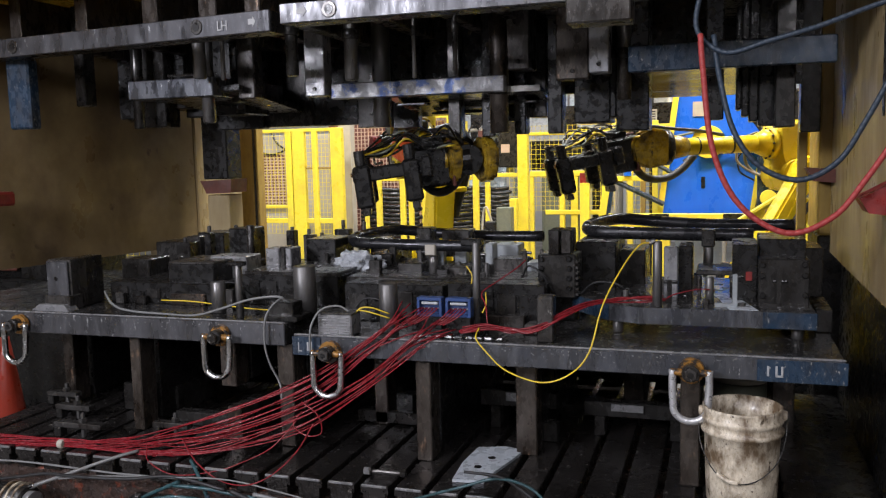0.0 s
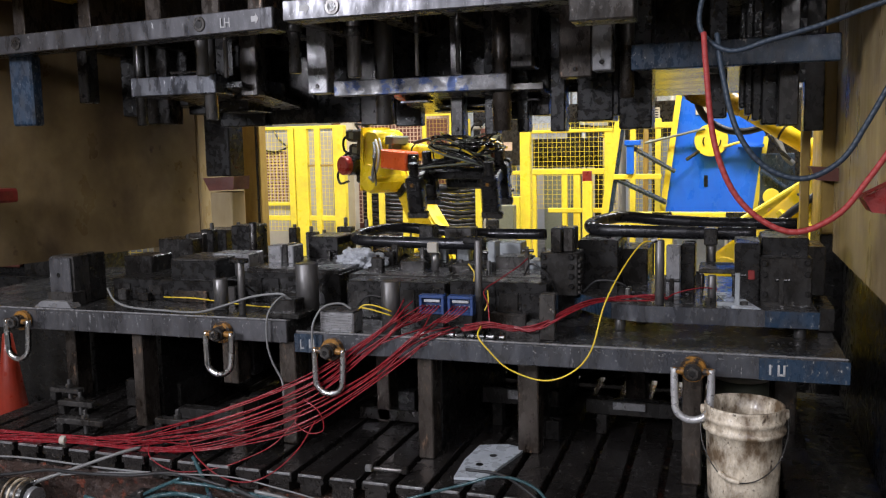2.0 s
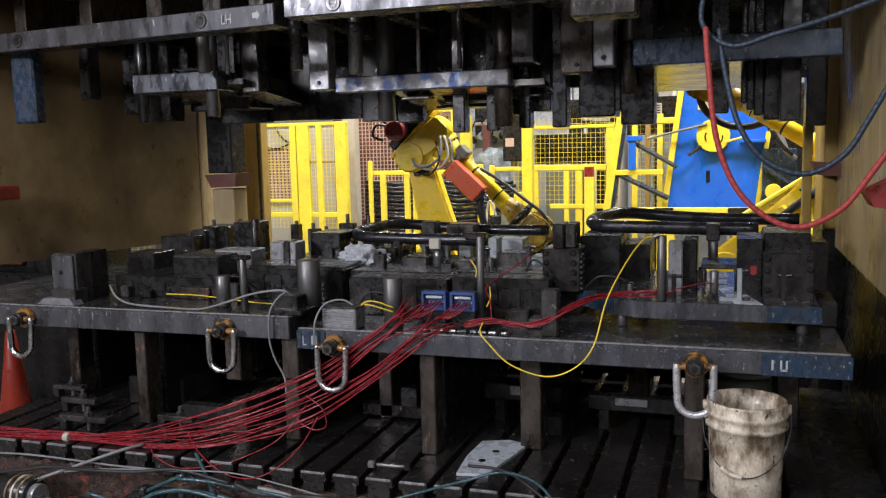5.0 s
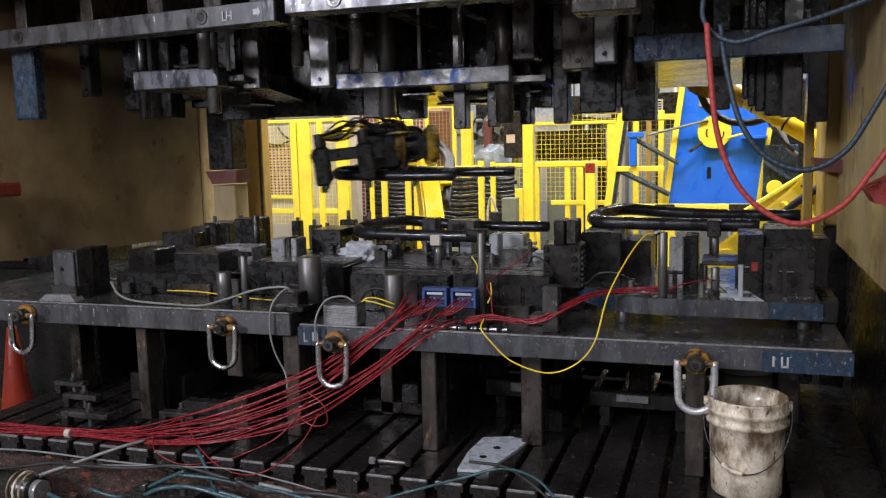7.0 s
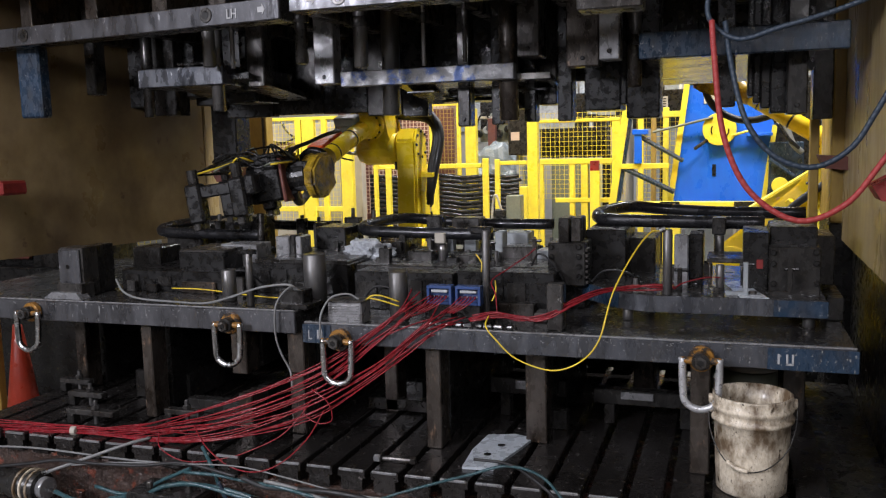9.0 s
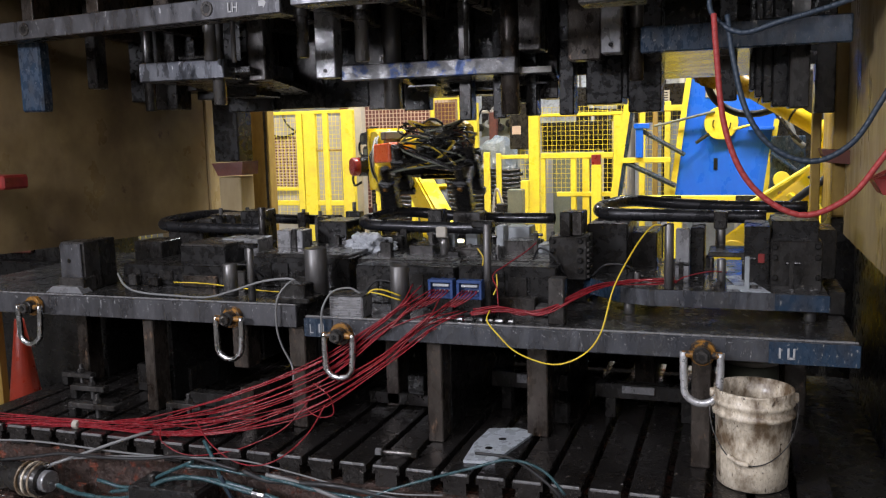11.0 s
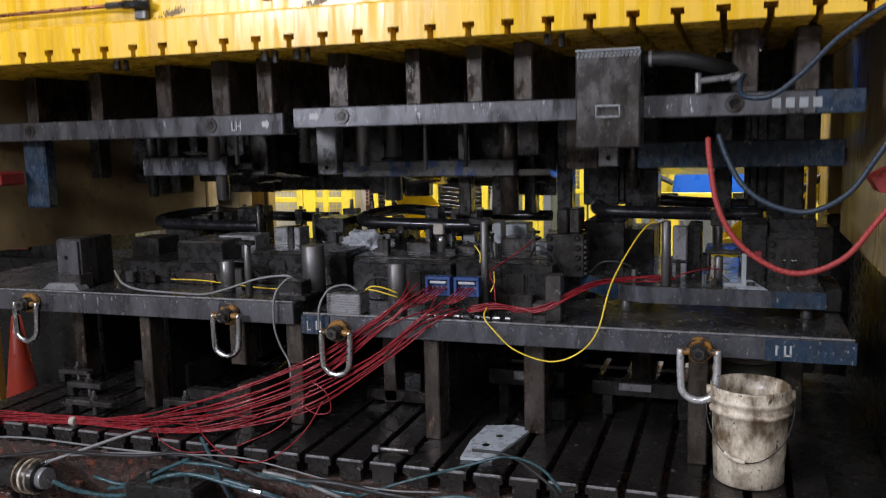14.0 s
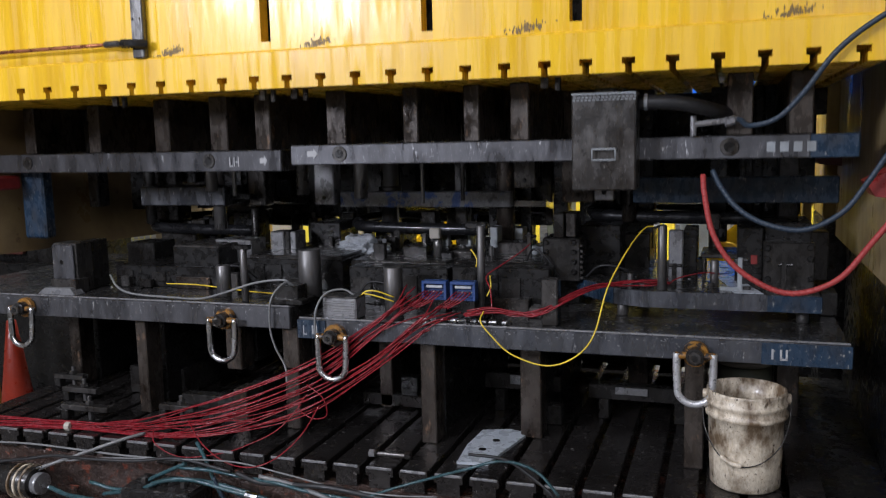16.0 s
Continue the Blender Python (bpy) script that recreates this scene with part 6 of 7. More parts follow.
def tube_rack(x0, x1, label):
    ob = thing("tube_rack", ((x0 + x1) / 2, 9.6, 0), label, "tube rack", "racks of bent tubes")
    part("base", box(x0 - 0.05, x1 + 0.05, 9.4, 10.0, 0.0, 0.7, 0.006), GALV, ob)
    mx = x0 + (x1 - x0) * 0.55
    for k in range(14):
        z = 0.735 + 0.05 * k
        pts = [(x0, 9.6, z + 0.02), (x0 + (mx - x0) * 0.5, 9.59, z + 0.012), (mx, 9.58, z - 0.008), (mx + (x1 - mx) * 0.5, 9.6, z - 0.004), (x1, 9.62, z + 0.006)]
        part("tube", sweep(pts, 0.0235, 10, smooth_n=3, hollow=0.85), TUBE, ob, smooth=True)
        if k % 2 == 0:
            part("tube", sweep([(a, b + 0.12, c) for a, b, c in pts], 0.0235, 8, smooth_n=2), TUBE, ob, smooth=True)
    return ob


tube_rack(-3.325, -2.8, "rack stacked with black bent steel tubes")
tube_rack(-2.73, -2.36, "narrow stack of black bent steel tubes")
tube_rack(-4.22, -3.48, "rack stacked with black bent steel tubes behind posts")


def hopper():
    """Blue tipping hopper with a sloping front, yellow edges and a round yellow hub."""
    ob = thing("scrap_hopper", (-0.1, 8.7, 0), "bright blue tipping scrap hopper with yellow edge strips", "hopper")
    b = prism([(-0.57, 1.12), (0.25, 1.12), (0.345, 1.9), (0.24, 2.05), (0.22, 2.45), (-0.40, 2.45)], 8.62, 9.5)
    part("body", b, BLUEPAINT, ob)
    part("edge_strip", prism([(-0.625, 1.12), (-0.57, 1.12), (-0.395, 2.45), (-0.45, 2.45)], 8.6, 8.68), FENCE, ob)
    part("edge_strip", prism([(0.235, 1.12), (0.275, 1.12), (0.375, 1.88), (0.33, 1.88)], 8.6, 8.68), FENCE, ob)
    hub = part("hub", rod((-0.142, 8.62, 1.854), (-0.142, 8.56, 1.854), 0.155, 28), FENCE, ob, "round yellow hub plate", smooth=True)
    part("hub_groove", sweep([(-0.142 + 0.075 * math.cos(a), 8.556, 1.845 + 0.075 * math.sin(a)) for a in (2.6, 2.9, 3.3, 3.7)], 0.006, 6), BLACK, hub)
    part("hub_groove", sweep([(-0.142 + 0.085 * math.cos(a), 8.556, 1.845 + 0.085 * math.sin(a)) for a in (5.2, 5.6, 6.0, 6.4)], 0.006, 6), BLACK, hub)
    part("lever", rod((-0.76, 8.54, 1.84), (-0.2, 8.55, 1.965), 0.012, 8), OLIVE, ob)
    part("lever", rod((-0.37, 8.54, 1.67), (-0.25, 8.55, 1.755), 0.016, 8), BLACK, ob)
    part("lever", rod((-0.03, 8.54, 1.79), (0.12, 8.55, 1.83), 0.012, 8), FENCE, ob)
    part("shelf", box(0.1, 0.33, 8.5, 8.62, 1.78, 1.81, 0.004), BLUEPAINT, ob)
    part("slot", box(-0.205, -0.17, 8.615, 8.6195, 1.41, 1.52, 0), BLACK, ob)
    part("notice", box(-0.29, -0.1, 8.612, 8.618, 2.1, 2.24, 0), PANEL, ob, "white notice sheet")
    part("leg", box(-0.6, -0.5, 8.7, 8.8, 0, 1.12, 0.005), FENCE, ob)
    part("leg", box(0.2, 0.3, 8.7, 8.8, 0, 1.12, 0.005), FENCE, ob)
    fr = thing("lift_frame", (-0.8, 8.6, 0), "yellow and blue welded lifting frame beside the hopper", "frame")
    part("upright", prism([(-1.19, 1.1), (-1.12, 1.1), (-0.97, 2.12), (-1.04, 2.12)], 8.55, 8.6), FENCE, fr)
    part("upright", prism([(-1.115, 1.1), (-1.08, 1.1), (-0.935, 2.12), (-0.97, 2.12)], 8.55, 8.6), BLUEPLATE, fr)
    part("crossbar", box(-1.06, -0.6, 8.52, 8.58, 1.49, 1.54, 0.004), FENCE, fr)
    part("brace", rod((-0.93, 8.55, 1.83), (-0.47, 8.55, 1.56), 0.022, 8), BLUEPLATE, fr)
    part("brace", rod((-1.04, 8.55, 1.5), (-0.55, 8.55, 1.26), 0.026, 8), BLUEPLATE, fr)
    part("cylinder", box(-0.93, -0.86, 8.5, 8.56, 1.54, 1.86, 0.005), BLUEPAINT, fr)
    part("cylinder_cap", box(-0.95, -0.8, 8.49, 8.57, 1.82, 1.87, 0.005), BLUEPAINT, fr)
    part("post", box(-0.98, -0.92, 9.3, 9.36, 0, 2.0, 0.004), FENCE, fr)
    part("post", box(-0.72, -0.66, 9.3, 9.36, 0, 2.1, 0.004), FENCE, fr)
    part("post", box(-0.84, -0.79, 9.3, 9.36, 0, 2.1, 0.004), DULLYELLOW, fr)
    part("top_rail", box(-1.1, -0.45, 9.291, 9.35, 2.0, 2.06, 0.004), FENCE, fr)
    part("mesh", mesh_grid(-1.0, -0.5, 9.4, 1.0, 2.0, 0.05), FENCE, fr)
    lb = thing("floor_beam", (-0.4, 8.0, 0), "yellow steel beam with black wear pads", "beam")
    part("beam", prism([(-1.1, 1.08), (-0.3, 1.02), (0.2, 1.03), (0.2, 1.11), (-0.3, 1.125), (-1.1, 1.16)], 7.95, 8.1), FENCE, lb)
    part("beam", box(-1.05, 0.22, 8.2, 8.3, 1.08, 1.19, 0.006), FENCE, lb)
    for sx in (-0.66, 0.0):
        part("pad", box(sx, sx + 0.18, 8.19, 8.199, 1.1, 1.192, 0), BLACK, lb)
    for sx in (-1.0, 0.1):
        part("leg", box(sx, sx + 0.08, 8.0, 8.1, 0, 1.05, 0.005), FENCE, lb)
    sb = thing("sloping_beam", (0.35, 7.6, 0), "yellow sloping conveyor beam with bolted brackets", "beam")
    part("beam", prism([(0.08, 1.06), (0.2, 1.06), (0.75, 1.43), (0.75, 1.56), (0.66, 1.54), (0.09, 1.16)], 7.6, 7.72), FENCE, sb)
    part("lip", prism([(0.13, 1.165), (0.68, 1.535), (0.69, 1.56), (0.12, 1.185)], 7.58, 7.74), FENCE, sb)
    part("belt", prism([(0.3, 1.04), (0.8, 1.38), (0.8, 1.42), (0.24, 1.06)], 7.62, 7.7), BLACK, sb)
    for k in range(4):
        part("bolt_head", rod((0.22 + 0.13 * k, 7.6, 1.17 + 0.087 * k), (0.22 + 0.13 * k, 7.585, 1.17 + 0.087 * k), 0.02, 8), DULLYELLOW, sb)
    part("leg", box(0.14, 0.2, 7.62, 7.7, 0, 1.08, 0.005), FENCE, sb)
    part("leg", box(0.66, 0.72, 7.62, 7.7, 0, 1.4, 0.005), FENCE, sb)
    dh = thing("drive_hub", (0.36, 8.5, 0), "dark blue drive unit with a round yellow hub", "drive unit")
    part("case", box(0.3, 0.6, 8.5, 8.6, 1.1, 1.72, 0.01), BLUEPLATE, dh)
    part("hub", rod((0.4, 8.5, 1.32), (0.4, 8.46, 1.32), 0.075, 20), FENCE, dh, smooth=True)
    part("strut", rod((0.3, 8.47, 1.56), (0.52, 8.47, 1.4), 0.022, 8), BLUEPLATE, dh)
    part("cable", sweep([(0.34, 8.45, 2.0), (0.44, 8.42, 1.85), (0.5, 8.42, 1.7), (0.58, 8.45, 1.62)], 0.028, 8), GREYCABLE, dh, smooth=True)
    part("cable", sweep([(0.36, 8.43, 1.9), (0.46, 8.4, 1.75), (0.55, 8.42, 1.66)], 0.02, 8), BLACK, dh, smooth=True)
    part("foot", box(0.35, 0.55, 8.5, 8.6, 0, 1.1, 0.01), DARKSTEEL, dh)
    sg = thing("sign_board", (-0.8, 10.8, 2.1), "black control panel with a white label field", "control panel")
    part("board", box(-1.2, -0.55, 10.8, 10.9, 1.9, 2.36, 0.005), BLACK, sg)
    part("label", box(-0.99, -0.78, 10.795, 10.799, 2.14, 2.28, 0), PANEL, sg)
    b = bmesh.new()
    for k in range(4):
        box(-0.97, -0.8, 10.792, 10.7948, 2.155 + 0.03 * k, 2.168 + 0.03 * k, 0, b)
    part("label_bars", b, BLACK, sg)
    part("post", box(-1.15, -1.05, 10.9, 11.0, 0, 2.4, 0.005), GALV, sg)


hopper()


def far_clutter():
    f = thing("wrapped_pallet", (-2.85, 10.6, 0), "pallet load wrapped in grey plastic film", "pallet")
    b = bmesh.new()
    bmesh.ops.create_icosphere(b, subdivisions=4, radius=1)
    for v in b.verts:
        n = noise.fractal(v.co * 1.5, 0.9, 2.2, 5)
        v.co = Vector((-2.85, 10.7, 1.15)) + Vector((v.co.x * 0.42, v.co.y * 0.4, v.co.z * 0.6)) * (1 + 0.3 * n)
    part("load", b, FILM, f)
    part("pallet", box(-3.3, -2.4, 10.3, 11.1, 0.0, 0.6, 0.01), CARDBOARD, f)
    rng = random.Random(11)
    for x, w, z, m, y in ((-6.3, 0.7, 1.9, PANEL, 10.6), (-5.2, 0.8, 1.5, GALV, 12.0), (-2.3, 0.5, 1.85, OLIVE, 12.4), (-1.7, 0.5, 1.95, PANEL, 12.6), (-1.0, 0.5, 2.1, GALV, 12.8), (-0.3, 0.7, 2.3, GALV, 12.5), (0.6, 0.8, 2.5, BLACK, 11.5), (1.4, 0.7, 2.0, FENCE, 10.6), (-3.4, 0.8, 2.4, BLACK, 13.0), (-2.0, 0.8, 2.5, BLACK, 13.5), (-5.0, 1.2, 2.5, CARDBOARD, 13.2)):
        c = thing("machine_cabinet", (x, y, 0), "tall metal machine cabinet in the hall behind", "cabinet", "cabinets in the hall")
        part("body", box(x - w / 2, x + w / 2, y, y + 0.6, 0, z, 0.012), m, c)
        part("door", box(x - w / 2 + 0.04, x + w / 2 - 0.04, y - 0.012, y - 0.001, 0.1, z - 0.08, 0.004), m, c)
        part("louvre", box(x - w / 4, x + w / 4, y - 0.02, y - 0.0125, z - 0.35, z - 0.2, 0.003), GALV, c)
        part("handle", box(x + w / 2 - 0.1, x + w / 2 - 0.08, y - 0.03, y - 0.0125, z * 0.5, z * 0.5 + 0.14, 0.003), CHROME, c)
    d = thing("feeder_unit", (-2.2, 8.6, 0), "small olive sensor column with cables behind the die", "sensor column")
    part("column", box(-2.2, -2.05, 8.4, 8.55, 0, 1.24, 0.005), OLIVE, d)
    part("bracket", box(-2.32, -2.2, 8.38, 8.5, 0.85, 1.1, 0.01), BLACK, d)
    part("cable", sweep([(-2.25, 8.4, 1.1), (-2.3, 8.38, 1.25), (-2.34, 8.4, 1.15), (-2.36, 8.42, 0.9)], 0.012, 6), PANEL, d)
    c = thing("light_curtain", (-3.44, 5.85, 0), "brownish yellow light curtain post beside the press", "light curtain")
    part("post", box(-3.585, -3.405, 5.8, 5.9, 0, 2.3, 0.005), DULLYELLOW, c)
    part("lens_strip", box(-3.44, -3.424, 5.79, 5.7985, 0.7, 2.2, 0.001), BLACK, c)
    p = thing("pickup_table", (-0.9, 6.35, 0), "dark tube pick-up table behind the press", "table")
    part("top", box(-1.6, -0.3, 6.2, 6.95, 0.66, 0.7, 0.005), DARKSTEEL, p)
    for x in (-1.55, -0.41):
        for y in (6.23, 6.84):
            part("leg", box(x, x + 0.06, y, y + 0.06, 0, 0.66, 0.004), DARKSTEEL, p)


far_clutter()


# ---- robots ----
L1, L2, OFFSET, RISE, BLADE = 0.771, 1.034, 0.287, 0.201, 0.215


def ease(keys, t):
    """Smooth values of a key table at time t."""
    if t <= keys[0][0]:
        return keys[0][1:]
    if t >= keys[-1][0]:
        return keys[-1][1:]
    k = max(i for i, r in enumerate(keys) if r[0] <= t)
    a, b = keys[k], keys[k + 1]
    z, c = keys[max(k - 1, 0)], keys[min(k + 2, len(keys) - 1)]
    h = b[0] - a[0]
    u = (t - a[0]) / h
    out = []
    for i in range(1, len(a)):
        da, db = (a[i] - z[i]) / max(a[0] - z[0], 1e-6), (c[i] - b[i]) / max(c[0] - b[0], 1e-6)
        s = (b[i] - a[i]) / h
        m0 = 0 if da * s <= 0 else 2 * da * s / (da + s)
        m1 = 0 if db * s <= 0 else 2 * db * s / (db + s)
        out.append(a[i] * (1 + 2 * u) * (1 - u) ** 2 + m0 * h * u * (1 - u) ** 2 + b[i] * u * u * (3 - 2 * u) + m1 * h * u * u * (u - 1))
    return out


def axes(x, z, at):
    y = z.cross(x)
    m = Matrix((x, y, z)).transposed().to_4x4()
    m.translation = at
    return m


def robot_pose(base_z, a, q2, q3, ga, ge):
    """Poses of turret, lower arm, forearm and gripper in the robot's space."""
    a, q2, q3, ga, ge = (radians(v) for v in (a, q2, q3, ga, ge))
    u, z = Vector((math.cos(a), math.sin(a), 0)), Vector((0, 0, 1))
    j2 = OFFSET * u + base_z * z
    w = math.sin(q2) * u + math.cos(q2) * z
    j3 = j2 + L1 * w
    d = math.cos(q3) * u + math.sin(q3) * z
    n = -math.sin(q3) * u + math.cos(q3) * z
    j5 = j3 + RISE * n + L2 * d
    g = Vector((math.cos(ge) * math.cos(ga), math.cos(ge) * math.sin(ga), math.sin(ge)))
    side = z.cross(g).normalized()
    return axes(u, z, base_z * z), axes(math.cos(q2) * u - math.sin(q2) * z, w, j2), axes(d, n, j3), axes(g, g.cross(side), j5)


def robot(base, base_z, label, red):
    """Six-axis yellow robot; each arm is built round its own joint."""
    ob = thing("industrial_robot", base, label, "robot", "handling robots")
    o = Vector(base)
    part("pedestal", box(o.x - 0.3, o.x + 0.3, o.y - 0.3, o.y + 0.3, 0, base_z - 0.5, 0.015), DARKSTEEL, ob)
    b = rod((o.x, o.y, base_z - 0.5), (o.x, o.y, base_z - 0.27), 0.28, 28)
    part("base", b, ROBOT, ob, smooth=True)

    def own(name, bm, mat):
        me = bpy.data.meshes.new(name)
        bm.to_mesh(me)
        bm.free()
        me.materials.append(mat)
        m = new(name, me)
        m.parent = ob
        ORIGIN[m.name] = Vector((0, 0, 0))
        return m

    def cast(outline, y0, y1, bevel, bm=None):
        b = prism(outline, y0, y1)
        bmesh.ops.bevel(b, geom=b.edges[:], offset=bevel, segments=2, affect="EDGES")
        return join(bm, b)

    # turret: x forward, z up, on the column's axis at the height of the second joint
    b = rod((0, 0, -0.27), (0, 0, -0.17), 0.26, 28)
    box(-0.24, 0.22, -0.2, 0.2, -0.22, -0.08, 0.04, b)
    cast([(-0.1, -0.2), (0.36, -0.2), (0.42, -0.02), (0.36, 0.12), (0.22, 0.12), (0.02, -0.05)], 0.02, 0.13, 0.02, b)
    turret = own("turret", b, ROBOT)
    part("motor", rod((-0.1, -0.06, -0.1), (-0.1, -0.06, 0.18), 0.075, 16), BLACK, turret)
    part("motor", rod((OFFSET, 0.02, 0), (OFFSET, -0.16, 0), 0.08, 16), BLACK, turret)
    # lower arm: z along the arm, a broad box-section blade to one side of the forearm
    ya, yb = BLADE - 0.072, BLADE + 0.072
    b = cast([(-0.13, -0.13), (0.13, -0.13), (0.15, 0.04), (0.125, 0.3), (0.1, L1 - 0.14), (0.11, L1 + 0.03), (0.055, L1 + 0.105), (-0.055, L1 + 0.105), (-0.11, L1 + 0.03), (-0.1, L1 - 0.14), (-0.125, 0.3), (-0.15, 0.04)], ya, yb, 0.016)
    rod((0, ya - 0.02, 0), (0, yb + 0.02, 0), 0.125, 24, bm=b)
    lower = own("lower_arm", b, ROBOT)
    part("arm_web", cast([(-0.06, 0.2), (0.06, 0.2), (0.045, L1 - 0.22), (-0.045, L1 - 0.22)], yb + 0.0005, yb + 0.012, 0.004), ROBOT, lower)
    for k in range(8):
        c, s = 0.085 * math.cos(k * 0.785), 0.085 * math.sin(k * 0.785)
        part("bolt_head", rod((c, yb, L1 + s), (c, yb + 0.012, L1 + s), 0.01, 6), DARKSTEEL, lower)
    part("joint_motor", box(-0.06, 0.06, ya - 0.035, ya - 0.0005, L1 - 0.17, L1 + 0.06, 0.01), BLACK, lower)
    for dy, dz in ((0.0, 0.0), (0.035, 0.02), (0.015, 0.05)):
        part("hose", sweep([(-0.02, 0.1 + dy, L1 + 0.19), (-0.05, yb + 0.03 + dy, L1 + 0.16 + dz), (-0.03, yb + 0.1 + dy, L1 + 0.05), (0.0, yb + 0.07 + dy, L1 - 0.15), (0.01, yb + 0.05, L1 - 0.36 - dz)], 0.024, 8), BLACKHOSE, lower, smooth=True)
    part("hose_clamp", box(-0.05, 0.06, yb + 0.012, yb + 0.1, L1 - 0.22, L1 - 0.19, 0.004), ROBOT, lower)
    # forearm: x along the arm, z up; the gear case stands over the third joint
    b = cast([(-0.06, -0.09), (0.0, -0.13), (0.1, -0.11), (0.135, -0.02), (0.115, 0.06), (0.135, 0.12), (0.145, 0.3), (0.1, 0.335), (0.0, 0.34), (-0.04, 0.325), (-0.06, 0.2)], -0.125, 0.115, 0.018)
    rod((0.03, -0.14, -0.01), (0.03, 0.14, -0.01), 0.1, 24, bm=b)
    rod((0.13, 0, RISE), (0.17, 0, RISE), 0.112, 24, 0.108, 0.006, b)
    rod((0.165, 0, RISE), (0.26, 0, RISE), 0.095, 24, 0.064, 0.012, b)
    rod((0.25, 0, RISE), (0.74, 0, RISE), 0.058, 22, 0.056, 0.006, b)
    fore = own("forearm", b, ROBOT)
    for f in fore.data.polygons:
        f.use_smooth = len(f.vertices) == 4 and f.area < 0.012
    part("rear_flange", cast([(-0.075, -0.11), (-0.055, -0.11), (-0.055, 0.35), (-0.075, 0.35)], -0.135, 0.125, 0.004), ROBOT, fore)
    part("case_rib", box(-0.03, 0.09, -0.137, -0.124, 0.05, 0.065, 0.003), ROBOT, fore)
    part("case_rib", box(-0.05, -0.035, -0.137, -0.124, -0.06, 0.3, 0.003), ROBOT, fore)
    for k in range(12):
        a = k * math.pi / 6
        part("bolt_head", rod((0.168, 0.098 * math.cos(a), RISE + 0.098 * math.sin(a)), (0.18, 0.098 * math.cos(a), RISE + 0.098 * math.sin(a)), 0.008, 6), DARKSTEEL, fore)
    part("motor_block", box(-0.15, -0.076, -0.12, 0.1, -0.06, 0.34, 0.012), BLACK, fore)
    for my, mz, back in ((-0.075, 0.285, -0.27), (0.045, 0.285, -0.26), (-0.07, 0.18, -0.23), (0.05, 0.18, -0.22)):
        m = part("motor", box(back, -0.1, my - 0.048, my + 0.048, mz - 0.045, mz + 0.045, 0.012), BLACK, fore)
        part("motor_cover", box(back - 0.035, back, my - 0.038, my + 0.038, mz - 0.036, mz + 0.036, 0.01), BLACKHOSE, m)
        part("motor_label", box(back + 0.03, back + 0.09, my - 0.0495, my - 0.0482, mz - 0.022, mz + 0.022, 0), OLIVE, m)
    part("motor_guard", rod((-0.15, -0.06, 0.07), (-0.15, -0.19, 0.07), 0.074, 20), BLACK, fore)
    part("motor_cap", rod((-0.15, -0.245, 0.07), (-0.15, -0.185, 0.07), 0.07, 22, bevel=0.008), RED, fore, "round red motor cap", smooth=True)
    for p in ([(-0.28, -0.08, 0.29), (-0.34, -0.1, 0.25), (-0.33, -0.1, 0.17), (-0.25, -0.08, 0.13)], [(-0.25, -0.08, 0.17), (-0.31, -0.12, 0.12), (-0.29, -0.13, 0.05), (-0.2, -0.1, 0.04)],
              [(-0.22, -0.17, 0.05), (-0.28, -0.19, 0.0), (-0.25, -0.19, -0.07), (-0.18, -0.16, -0.05)], [(-0.27, 0.04, 0.29), (-0.33, 0.02, 0.34), (-0.28, -0.03, 0.37), (-0.12, -0.03, 0.355)]):
        part("motor_cable", sweep(p, 0.01, 6), BLACK, fore, smooth=True)
    part("tube_band", rod((0.42, 0, RISE), (0.435, 0, RISE), 0.0605, 20), DARKSTEEL, fore)
    part("wrist_case", rod((0.735, 0, RISE), (0.87, 0, RISE), 0.062, 22, 0.084, 0.01), GRIMYYELLOW, fore, smooth=True)
    part("collar", rod((0.865, 0, RISE), (0.905, 0, RISE), 0.116, 26, bevel=0.008), BLACK, fore, smooth=True)
    part("wrist", rod((0.9, 0, RISE), (0.965, 0, RISE), 0.088, 24, 0.08, 0.012), GRIMYYELLOW, fore, smooth=True)
    for y0, y1 in ((-0.14, -0.07), (0.07, 0.14)):
        part("wrist_cheek", cast([(0.925, RISE - 0.1), (1.05, RISE - 0.13), (1.15, RISE - 0.09), (1.175, RISE), (1.15, RISE + 0.09), (1.05, RISE + 0.13), (0.925, RISE + 0.1)], y0, y1, 0.014), GRIMYYELLOW, fore, "yellow wrist cheek dark with grease")
    part("wrist_cover", rod((L2 + 0.02, -0.141, RISE), (L2 + 0.02, -0.158, RISE), 0.08, 22), GRIMYYELLOW, fore, smooth=True)
    if red:
        cb = part("valve_box", box(0.3, 0.585, -0.23, -0.115, 0.085, 0.215, 0.008), ORANGE, fore, "bright orange valve box")
        part("box_end", box(0.585, 0.61, -0.215, -0.13, 0.1, 0.2, 0.006), BLACK, fore)
        for k in range(3):
            part("fitting", rod((0.61, -0.195 + 0.024 * k, 0.18 - 0.025 * k), (0.64, -0.195 + 0.024 * k, 0.18 - 0.025 * k), 0.009, 8), CHROME, fore)
        part("box_bracket", box(0.24, 0.33, -0.15, 0.0, RISE + 0.045, RISE + 0.105, 0.008), OLIVE, fore)
        part("box_bracket", box(0.27, 0.31, -0.14, -0.05, 0.11, RISE + 0.045, 0.004), OLIVE, fore)
